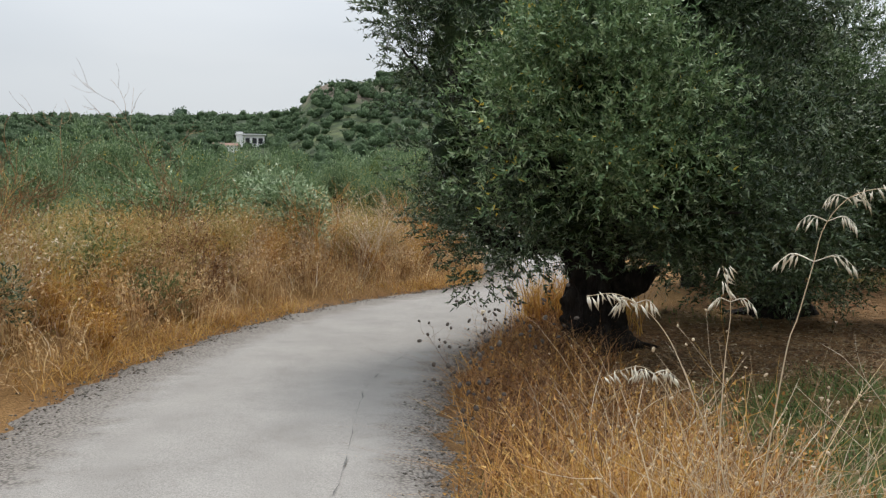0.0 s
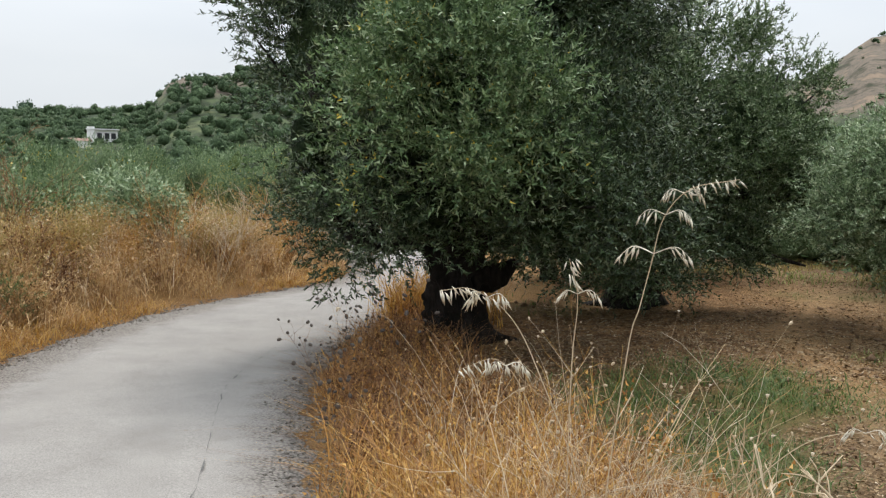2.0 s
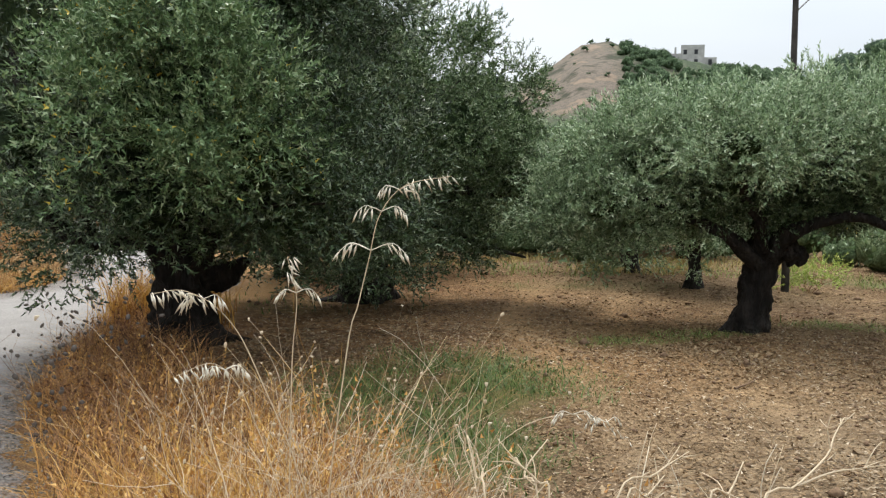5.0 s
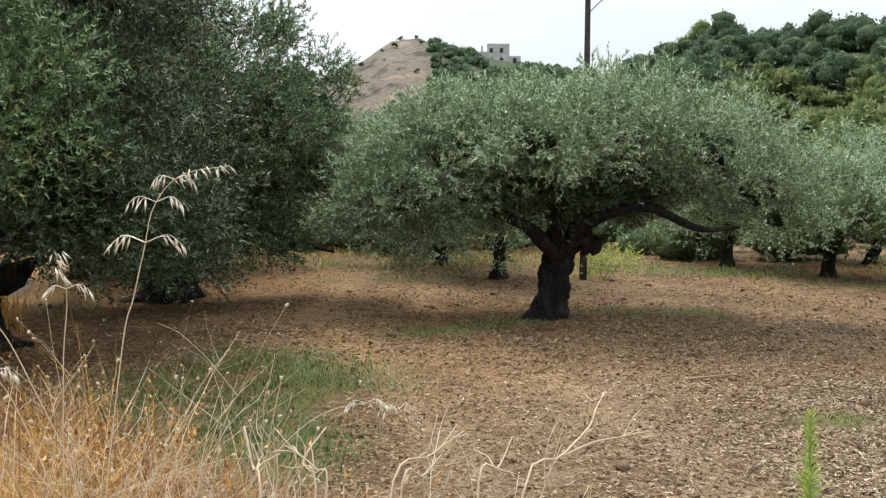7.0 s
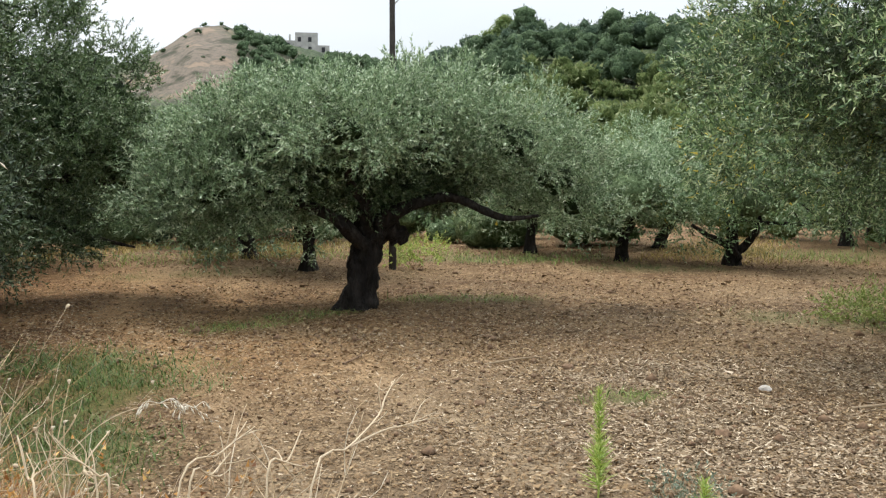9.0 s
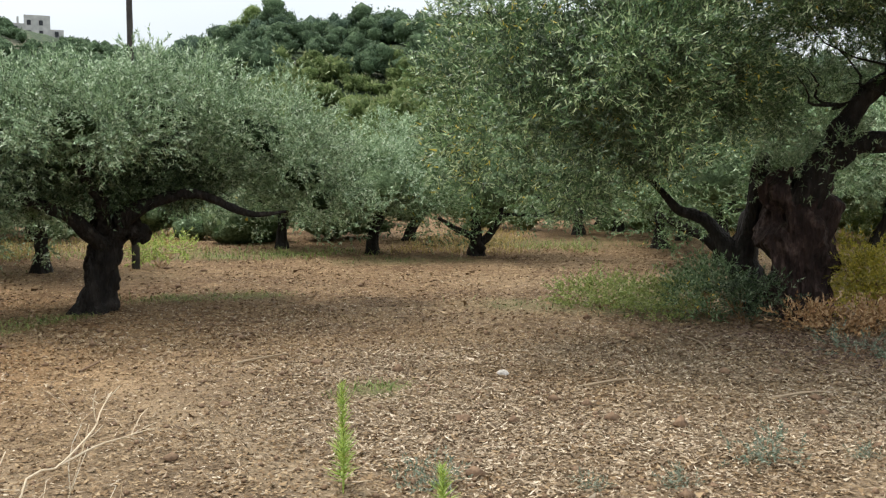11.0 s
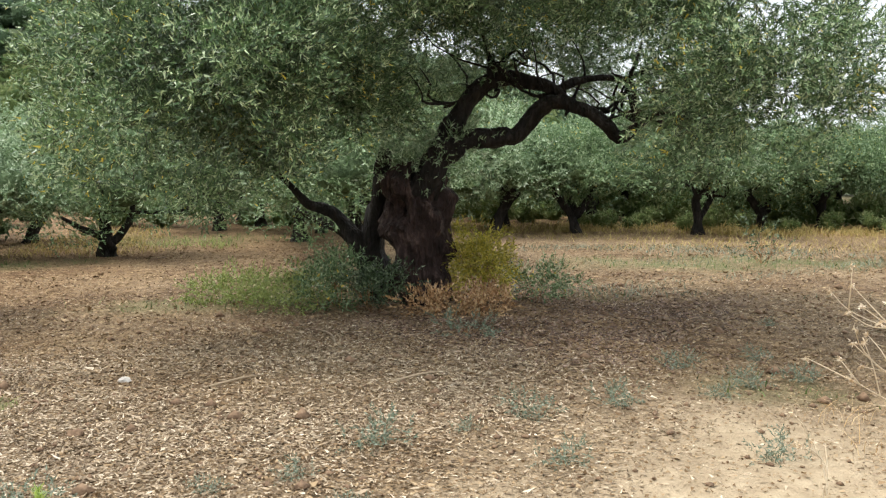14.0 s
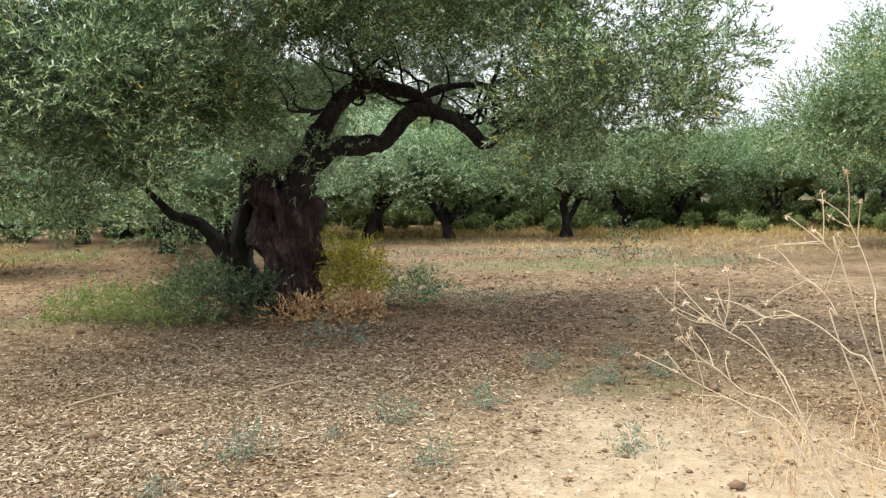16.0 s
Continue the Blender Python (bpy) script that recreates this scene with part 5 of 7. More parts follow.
tangle("straw_behind_tree", "golden dry grass behind the lane tree", "dry grass", x, y, 0.35, 0.95, 0.012, STRAW_GOLD, rng, 0.2, 1.0, 3, 0.2)
# green weeds among the verge grass
x, y = scatter(260, 1.0, 5.0, 2.0, 12.0, lambda x, y: verge_density(x, y) * (wave(x, y, 1.1, 71) > 0.35), rng)
x, y = off_road(*clumped(x, y, rng, 12, 0.12), 1.85)
tangle("green_verge_weeds", "green weeds growing through the dry verge", "weeds", x, y, 0.12, 0.35, 0.012, GRASS, rng, 0.2, 1.0)


def weed_mass(name, label, x, y, h0, h1, leaf, mat, rng, per=14):
    """Leafy dry weeds: upright shoots closely set with small leaves."""
    n = len(x)
    base = np.stack([x, y, ground_z(x, y) + rng.random(n) * h0 * 0.4], -1)
    way = rng.normal(size=(n, 3)) * 0.45 + np.array([0, 0, 1.0])
    (lv, lf), (sv, sf) = sprays(base, way, rng.uniform(h0, h1, n), per, leaf, leaf * 0.45, rng, 0.15)
    ob = part_np(name, *joined([(lv, lf), (sv, sf)]), mat)
    tagged(ob, label, "weeds", kind="stuff")


# the bank beyond the lane
def bank_density(x, y):
    d, s = road_distance(x, y)
    return (s > 0) * smooth(1.7, 2.1, d) * (1 - smooth(4.5, 8.0, d))


x, y = scatter(3300, -9, 3, 3, 24, bank_density, rng)
x, y = off_road(*clumped(x, y, rng, 9, 0.14), 1.9)
d = road_distance(x, y)[0]
tangle("bank_dry_grass", "tangled russet dry grass covering the bank", "dry grass", x, y, 0.2, 0.65, 0.009, BANK_STRAW, rng, 0.4, 3.0, 3, 0.5)
x, y = scatter(420, -8, 2.5, 4, 20, lambda x, y: bank_density(x, y) * (wave(x, y, 0.9, 72) > 0.1), rng)
x, y = off_road(*clumped(x, y, rng, 26, 0.22), 2.1)
tangle("bank_brown_brush", "dead brown brush tangled on the bank", "dry brush", x, y, 0.3, 0.8, 0.006, BRUSH, rng, 0.6, 3.0, 3, 0.4)
x, y = scatter(1700, -9, -2.5, 5, 18, lambda x, y: bank_density(x, y) * smooth(2.8, 3.8, road_distance(x, y)[0]), rng)
x, y = clumped(x, y, rng, 12, 0.13)
tangle("bank_yellow_weeds", "yellowing tall weeds on top of the bank", "weeds", x, y, 0.3, 0.7, 0.011, DRY_GREEN, rng, 0.3, 2.4, 3, 0.6)
x, y = scatter(420, -9, 2.5, 4, 20, lambda x, y: bank_density(x, y) * (wave(x, y, 1.3, 84) > -0.1), rng)
x, y = off_road(*clumped(x, y, rng, 9, 0.2), 2.2)
tangle("bank_pale_stalks", "pale tan stalks crossing over the bank", "dry weeds", x, y, 0.35, 0.95, 0.009, STRAW_PALE, rng, 0.5, 2.6, 4, 0.5)
x, y = scatter(160, -7, 1, 6, 16, lambda x, y: bank_density(x, y) * (wave(x, y, 1.0, 73) > 0.45), rng)
x, y = off_road(*clumped(x, y, rng, 30, 0.18), 2.1)
tangle("bank_green_weeds", "fresh green weeds on the bank", "weeds", x, y, 0.2, 0.55, 0.016, GRASS, rng, 0.1, 0.9)
x, y = scatter(900, -9, 2.5, 4, 22, lambda x, y: bank_density(x, y) * (wave(x, y, 0.8, 75) > -0.2), rng)
weed_mass("bank_russet_weeds", "russet leafy dry weeds on the bank", *off_road(*clumped(x, y, rng, 5, 0.18), 2.05), 0.35, 0.85, 0.05, BANK_STRAW, rng)
x, y = scatter(1100, -9, -2.4, 5, 19, lambda x, y: bank_density(x, y) * smooth(2.6, 3.6, road_distance(x, y)[0]), rng)
weed_mass("bank_yellow_leafy_weeds", "yellowing leafy weeds on top of the bank", *clumped(x, y, rng, 5, 0.2), 0.5, 1.05, 0.05, DRY_GREEN, rng)
x, y = scatter(240, -9, 2.5, 4, 22, lambda x, y: bank_density(x, y) * (wave(x, y, 1.1, 76) > 0.1), rng)
weed_mass("bank_brown_weeds", "dead brown weeds on the bank", *off_road(*clumped(x, y, rng, 5, 0.2), 2.1), 0.4, 0.95, 0.045, BRUSH, rng)
x, y = scatter(420, 1.1, 4.6, 3.2, 11.5, lambda x, y: verge_density(x, y) * smooth(3.5, 6, y + 0.8 * wave(x, y, 1.3, 77)), rng)
weed_mass("verge_brown_weeds", "dead red-brown weeds on the verge", *off_road(*clumped(x, y, rng, 5, 0.12), 1.95), 0.2, 0.5, 0.04, BRUSH, rng)
x, y = scatter(260, 1.1, 4.6, 1.6, 8.0, verge_density, rng)
weed_mass("verge_tan_weeds", "tan leafy dry weeds on the verge", *off_road(*clumped(x, y, rng, 5, 0.12), 1.95), 0.25, 0.6, 0.035, STRAW, rng)
x, y = scatter(13, 1.6, 2.5, 2.1, 3.2, lambda x, y: np.ones(len(x)) * 0.9, rng)
x, y = clumped(x, y, rng, 3, 0.08)
ob, c = tangle("tall_bleached_stalks", "tall bleached dead stalks with flower heads", "dry weeds", x, y, 0.85, 1.45, 0.006, STRAW_PALE, rng, 0.1, 0.55, 6)
tips = c[:, -1, :]
heads_at(np.concatenate([tips, c[:, -2, :] + rng.normal(size=tips.shape) * 0.02]), 0.007, rng, STRAW_PALE, "stalk_flower_heads", "small dry heads on tall dead stalks", "seed heads")
x, y = scatter(190, 1.3, 2.4, 1.7, 4.0, lambda x, y: np.ones(len(x)) * 0.9, rng)
weed_mass("pale_verge_weeds", "golden tangled dead weeds on the verge", x, y, 0.4, 0.85, 0.03, STRAW_GOLD, rng)
x, y = scatter(200, 1.5, 2.9, 1.7, 4.6, lambda x, y: np.ones(len(x)) * 0.9, rng)
weed_mass("tan_verge_weeds", "tan tangled dead weeds on the verge", x, y, 0.45, 0.95, 0.035, STRAW, rng)
x, y = scatter(150, 1.5, 2.3, 2.05, 2.8, lambda x, y: np.ones(len(x)) * 0.9, rng)
weed_mass("tall_verge_weeds", "tall tangled dead weeds standing in the verge", x, y, 0.55, 0.95, 0.026, STRAW, rng, 22)
x, y = clumped(*scatter(13, 1.65, 2.3, 2.2, 2.8, lambda x, y: np.ones(len(x)) * 0.9, rng), rng, 8, 0.12)
tangle("tall_verge_brush", "tall tan stalks crossing in the verge", "dry weeds", x, y, 0.9, 1.35, 0.0045, BANK_STRAW, rng, 0.3, 0.8, 5, 0.15)
x, y = clumped(*scatter(50, 1.55, 2.4, 2.0, 2.85, lambda x, y: np.ones(len(x)) * 0.9, rng), rng, 8, 0.12)
tangle("brown_verge_brush", "brown dead stalks crossing in the verge", "dry weeds", x, y, 0.7, 1.2, 0.004, BRUSH, rng, 0.3, 1.1, 5, 0.15)
# grass in the field's green patches
x, y = scatter(90000, 3, 25, -7, 17, lambda x, y: green_zone(x, y) * 0.6, rng)
tangle("green_field_grass", "short green grass patches in the field", "grass", x, y, 0.05, 0.16, 0.012, GRASS, rng, 0.2, 1.2, 2)

for i, (cx, cy, rx, ry, turn, s) in enumerate(PATCHES[:3] + PATCHES[7:9]):
    n = (34000, 7000, 6000, 1500, 12000)[i]
    x, y = scatter(n, cx - rx * 1.4, cx + rx * 1.4, cy - ry * 1.6, cy + ry * 1.6, lambda x, y: blob(x, y, cx, cy, rx, ry, turn, (20, 21, 22, 27, 28)[i]) * smooth(-0.8, 0.3, wave(x, y, 3.2, 95)), rng)
    tangle("green_grass_patch", "lush green grass patch on brown soil", "grass", x, y, 0.03, 0.15 if n > 10000 else 0.11, 0.010, GRASS if n > 10000 else FRESH, rng, 0.4, 1.8, 2)


# tall grass and weeds along the field's far edge
s = polar_spots(rng, 3000, 16, 66, 20.5, 28)
x, y = s[:, 0], s[:, 1]
k = wave(x, y, 0.6, 91) > 0.15
x, y = clumped(x[k], y[k], rng, 5, 0.16)
tangle("field_edge_weeds", "low yellowing weeds edging the field", "weeds", x, y, 0.08, 0.34, 0.016, DRY_GREEN, rng, 0.3, 1.8, 2)
s = polar_spots(rng, 2000, 16, 70, 19.5, 28)
x, y = s[:, 0], s[:, 1]
k = wave(x, y, 0.55, 92) > 0.3
x, y = clumped(x[k], y[k], rng, 6, 0.2)
tangle("field_edge_grass", "green grass edging the field", "grass", x, y, 0.06, 0.28, 0.018, FRESH, rng, 0.3, 1.6, 2)
s = polar_spots(rng, 1500, 74, 124, 24.5, 28)
x, y = clumped(s[:, 0], s[:, 1], rng, 7, 0.2)
k = wave(x, y, 0.6, 93) > -0.1
tangle("grove_edge_weeds", "yellow-green weeds along the grove's edge", "weeds", x[k], y[k], 0.08, 0.34, 0.018, DRY_GREEN, rng, 0.2, 1.6, 2)
# dry grass strip before the grove's edge, and grey-green weeds nearer
s = polar_spots(rng, 5000, 76, 124, 20.5, 27)
x, y = s[:, 0], s[:, 1]
k = wave(x, y, 0.7, 78) > -0.25
tangle("field_edge_straw", "yellowed dry grass along the grove's edge", "dry grass", x[k], y[k], 0.06, 0.26, 0.016, DRY_GREEN, rng, 0.4, 2.2, 2)
x, y = scatter(16000, 14.5, 22.5, -9, 0.5, lambda x, y: smooth(-0.2, 0.6, wave(x, y, 1.0, 79)) * smooth(-8, -5, y) * 0.7, rng)
tangle("field_grey_weeds", "sparse grey-green weeds on the bare field", "weeds", x, y, 0.05, 0.2, 0.014, GREY_WEED, rng, 0.3, 1.8, 2)


# litter of chopped twigs and leaves over the soil
def litter_density(x, y):
    d = np.hypot(x - CX, y - CY)
    return (1 - straw_zone(x, y)) * (1 - 0.7 * track_zone(x, y)) * (1 - np.minimum(1.0, 1.3 * green_zone(x, y))) * (1 - 0.88 * blob(x, y, 5.0, -2.5, 4.6, 2.3, 6, 51)) * (1 - smooth(9, 20, d)) * (0.35 + 0.65 * smooth(-0.7, 0.6, wave(x, y, 1.3, 61) + 0.2))


def litter(name, label, x, y, l0, l1, mat, w0=0.16, w1=0.34):
    n = len(x)
    p = np.stack([x, y, ground_z(x, y) + rng.uniform(0.002, 0.018, n)], -1)
    a = rng.uniform(0, 2 * math.pi, n)
    d = np.stack([np.cos(a), np.sin(a), rng.normal(size=n) * 0.22], -1)
    ll = rng.uniform(l0, l1, n) * (1 + (rng.random(n) < 0.02) * 0.8)
    v, f = leaves(p, d, rng.normal(size=(n, 3)) * 0.4 + np.array([0, 0, 1.0]), ll, ll * rng.uniform(w0, w1, n))
    tagged(part_np(name, v, f, mat), label, "leaf litter", kind="stuff")


x, y = scatter(300000, 2.2, 19, -7, 14, litter_density, rng)
litter("ground_litter", "chopped pale twigs and dead leaves on soil", x, y, 0.022, 0.055, LITTER)
# the thick carpet of prunings between the track and the old tree
x, y = scatter(340000, 4.2, 12.6, -3.2, 5.6, lambda x, y: litter_density(x, y) * blob(x, y, 8.4, 1.5, 3.6, 3.4, 30, 62) * (0.55 + 0.45 * smooth(-0.4, 0.3, wave(x, y, 2.4, 63))), rng)
litter("pruning_litter", "thick carpet of pale chopped prunings on soil", x, y, 0.028, 0.058, LITTER_PALE)
# strewn below the old crown; red-brown leaves with its shade in their colour
x, y = scatter(90000, 9.5, 16.5, -4.5, 3.0, lambda x, y: litter_density(x, y) * blob(x, y, 12.6, -0.6, 3.2, 2.6, 0, 64), rng)
litter("dead_leaf_litter", "red-brown dead leaves darkened with the old tree's shade", x, y, 0.035, 0.07, LITTER_SHADED)

# crumbs of soil between the litter, and coarser bits further off
x, y = scatter(190000, 2.6, 11, -5, 10.5, lambda x, y: (1 - straw_zone(x, y)) * (1 - np.minimum(1.0, 1.3 * green_zone(x, y))) * (1 - 0.85 * blob(x, y, 5.0, -2.5, 4.6, 2.3, 6, 51)) * (0.45 + 0.55 * smooth(-0.5, 0.4, wave(x, y, 1.8, 65))), rng)
litter("soil_crumbs", "loose brown crumbs of soil", x, y, 0.012, 0.036, CRUMB, 0.5, 0.9)
x, y = scatter(110000, 5, 23, -7, 19, lambda x, y: smooth(8, 11, np.hypot(x - CX, y - CY)) * (1 - straw_zone(x, y)) * (1 - np.minimum(1.0, 1.3 * green_zone(x, y))) * (0.35 + 0.65 * smooth(-0.5, 0.4, wave(x, y, 1.1, 66))), rng)
litter("far_field_litter", "scattered dead leaves and clods across the field", x, y, 0.03, 0.07, CRUMB, 0.3, 0.7)

# clods of turned soil
x, y = scatter(11000, 2.4, 18, -6, 14, litter_density, rng)
n = len(x)
rad = rng.uniform(0.008, 0.034, n) * (1 + (rng.random(n) < 0.04) * 1.3)
ico = np.array([(0, 0, 1), (0.9, 0, 0.1), (0.28, 0.86, 0.05), (-0.73, 0.53, 0.1), (-0.73, -0.53, 0.0), (0.28, -0.86, 0.1), (0, 0, -0.6)])
tri = np.array([(0, 1, 2), (0, 2, 3), (0, 3, 4), (0, 4, 5), (0, 5, 1), (6, 2, 1), (6, 3, 2), (6, 4, 3), (6, 5, 4), (6, 1, 5)])
v = ico[None] * (1 + rng.normal(size=(n, 7, 1)) * 0.22) * rad[:, None, None] * np.array([1, 1, 0.7]) + np.stack([x, y, ground_z(x, y) + rad * 0.25], -1)[:, None, :]
tagged(part_np("soil_clods", v.reshape(-1, 3), ((np.arange(n) * 7)[:, None, None] + tri[None]).reshape(-1, 3), CLOD), "loose brown clods of soil", "soil clods", kind="stuff")


# ---- the wooden pole ----
def utility_pole(x, y):
    root = thing("utility_pole", x, y, gz(x, y), "dark creosoted wooden utility pole with a short crossarm", "utility pole")
    part_np("post", *tube([(0, 0, -0.2), (0.01, 0, 2.5), (0, 0.01, 5.9)], [0.075, 0.062, 0.048], 14, 12, 0.04), POLE_WOOD, root, "", True)
    part_np("crossarm", *tube([(-0.55, 0.45, 5.35), (0, 0, 5.35), (0.55, -0.45, 5.35)], [0.035, 0.04, 0.035], 8, 6), METAL, root, "", True)
    for k in (-1, 1):
        part_np("insulator", *tube([(0.5 * k, -0.41 * k, 5.38), (0.5 * k, -0.41 * k, 5.43), (0.5 * k, -0.41 * k, 5.5)], [0.03, 0.045, 0.02], 10, 5), METAL, root, "", True)
    part_np("brace", *tube([(0.32, -0.26, 5.33), (0.15, -0.12, 5.15), (0.02, -0.02, 4.98)], [0.012, 0.012, 0.012], 6, 5), METAL, root, "", True)
    return root


utility_pole(13.5, 12.58)


# ---- buildings on the hills ----
def box(bm, x0, x1, y0, y1, z0, z1):
    m = Matrix.LocRotScale(((x0 + x1) / 2, (y0 + y1) / 2, (z0 + z1) / 2), None, (x1 - x0, y1 - y0, z1 - z0))
    bmesh.ops.create_cube(bm, size=1.0, matrix=m)


def ruin():
    x, y = polar(37.9, 322)
    root = thing("unfinished_house", x, y, gz(x, y) - 1.2, "raw grey concrete unfinished house on the hilltop", "house")
    root.rotation_euler = (0, 0, radians(-38))
    bm = bmesh.new()
    box(bm, -3.2, 4.2, -3, 3, 0, 7.6)
    box(bm, -7.5, -3.2, -2.5, 3, 0, 5.0)
    box(bm, -5.2, -4.6, -2.5, -2.0, 5.0, 7.0)
    box(bm, 4.2, 8.0, -2.5, 3, 0, 3.6)
    part("wall", bm, CONCRETE, root)
    for wx, wz in ((-1.8, 4.6), (1.6, 4.6), (-1.8, 1.5), (1.6, 1.5), (-5.5, 2.6), (6.0, 1.4)):
        bm = bmesh.new()
        box(bm, wx - 0.55, wx + 0.55, -3.1, -2.35, wz, wz + 1.5)
        part("window", bm, DARK_OPENING, root)
    bm = bmesh.new()
    box(bm, -13, -7.5, -4, 2, -1.5, 2.6)
    part("retaining_wall", bm, CONCRETE, root)


def white_house():
    x, y = polar(-11.9, 232)
    root = thing("white_house", x, y, gz(x, y) - 0.3, "low white flat-roofed house among the trees", "house")
    root.rotation_euler = (0, 0, radians(12))
    bm = bmesh.new()
    box(bm, -3.4, -1.8, -2, 3, 0, 3.6)
    box(bm, -1.8, 3.2, -1.4, 3, 0, 2.9)
    box(bm, -3.6, 3.6, -2.2, 3.2, 2.95, 3.15)
    part("wall", bm, WHITE_WALL, root)
    for wx in (-0.7, 0.9, 2.3):
        bm = bmesh.new()
        box(bm, wx - 0.5, wx + 0.5, -1.45, -1.3, 0.9, 2.2)
        part("window", bm, DARK_OPENING, root)
    x, y = polar(-13.3, 224)
    root = thing("tiled_house", x, y, gz(x, y) - 0.5, "small house with a terracotta tiled roof", "house")
    bm = bmesh.new()
    box(bm, -2.6, 2.6, -2, 2, 0, 1.6)
    part("wall", bm, WHITE_WALL, root)
    bm = bmesh.new()
    vs = [bm.verts.new(p) for p in ((-3, -2.4, 1.6), (3, -2.4, 1.6), (3, 2.4, 1.6), (-3, 2.4, 1.6), (-3, 0, 2.3), (3, 0, 2.3))]
    for q in ((0, 1, 5, 4), (2, 3, 4, 5), (0, 4, 3), (1, 2, 5), (3, 2, 1, 0)):
        bm.faces.new([vs[i] for i in q])
    part("roof", bm, ROOF_TILE, root)


ruin()
white_house()


# ---- single plants ----
def stalks(start, way, length, radius, level, rng, out, tips, spread=0.7, kids=(2, 4)):
    """A branching dry stem: adds (points, radii) to out and end points to tips."""
    way = np.asarray(way, float) / np.linalg.norm(way)
    bend = rng.normal(size=3) * 0.12 * length
    mid = start + way * length * 0.5 + bend
    end = start + way * length + bend * 0.6
    out.append(([start, mid, end], [radius, radius * 0.75, radius * 0.5]))
    if level == 0:
        tips.append(end)
        return
    line = spline([start, mid, end], 12)
    for _ in range(rng.integers(kids[0], kids[1] + 1)):
        f = rng.uniform(0.35, 1.0)
        w = way + rng.normal(size=3) * spread
        w[2] = abs(w[2]) * 0.8 + 0.15
        stalks(line[int(f * 11)], w, length * rng.uniform(0.4, 0.7), radius * 0.72, level - 1, rng, out, tips, spread, kids)
    tips.append(end)


def bells(points, size, rng):
    n, k = len(points), 6
    points = np.asarray(points)
    ang = np.linspace(0, 2 * math.pi, k, endpoint=False)
    ring = np.stack([np.cos(ang), np.sin(ang), np.zeros(k)], -1)
    s = (size * rng.uniform(0.7, 1.3, n))[:, None, None]
    tilt = rng.normal(size=(n, 1, 3)) * 0.4
    rows = [points[:, None, :] + (ring[None] * w + np.array([0, 0, h]) + tilt * h) * s for w, h in ((0.25, -0.6), (1.0, 0.0), (0.9, 0.7), (0.3, 1.1))]
    v = np.concatenate(rows, 1).reshape(-1, 3)
    q = np.arange(k)
    f = np.concatenate([np.stack([r * k + q, r * k + (q + 1) % k, (r + 1) * k + (q + 1) % k, (r + 1) * k + q], -1) for r in range(3)])
    return v, ((np.arange(n) * 4 * k)[:, None, None] + f[None]).reshape(-1, 4)


def dry_weed(x, y, height, lean, label, seed, stems=4, level=2, radius=0.005, mat=STRAW_PALE, heads=0.0055, spread=0.6, name="dry_thistle", head_mat=None):
    rng = np.random.default_rng(seed)
    root = thing(name, x, y, gz(x, y), label, "dry plant", "dry weeds")
    out, tips = [], []
    for _ in range(stems):
        way = np.array([lean[0], lean[1], 1.0]) + rng.normal(size=3) * 0.22
        start = np.array([rng.normal() * 0.03, rng.normal() * 0.03, -0.03])
        stalks(start, way, height * rng.uniform(0.55, 0.8), radius, level, rng, out, tips, spread)
    tagged(part_np("stem_tangle", *joined([tube(p, r, 3, 4) for p, r in out]), mat, root, "", True), kind="stuff")
    if heads:
        shape = mesh_np("seed_head", *bells(np.zeros((1, 3)), heads, rng), head_mat or mat, True)
        for p in [p for p in tips if name == "wild_carrot" or rng.random() < 0.4]:
            ob = new("seed_head", shape)
            ob.parent = root
            ob.matrix_basis = Matrix.LocRotScale(Vector(p), Euler((rng.normal() * 0.5, rng.normal() * 0.5, rng.uniform(0, 6.3))), Vector((1, 1, 1)) * rng.uniform(0.7, 1.35))
    return root


def spindle(points, ways, length, width):
    """Slender drooping grains, four-sided."""
    p, w = np.asarray(points), unit(np.asarray(ways))
    side = unit(np.cross(w, np.array([0.3, 0.5, 0.81])))
    up = np.cross(w, side)
    n = len(p)
    L, W = length[:, None], width
    m = p + w * L * 0.4
    v = np.stack([p, m + side * W, m + up * W, m - side * W, m - up * W, p + w * L], 1).reshape(-1, 3)
    f = np.array([(0, 1, 2), (0, 2, 3), (0, 3, 4), (0, 4, 1), (5, 2, 1), (5, 3, 2), (5, 4, 3), (5, 1, 4)])
    return v, ((np.arange(n) * 6)[:, None, None] + f[None]).reshape(-1, 3)


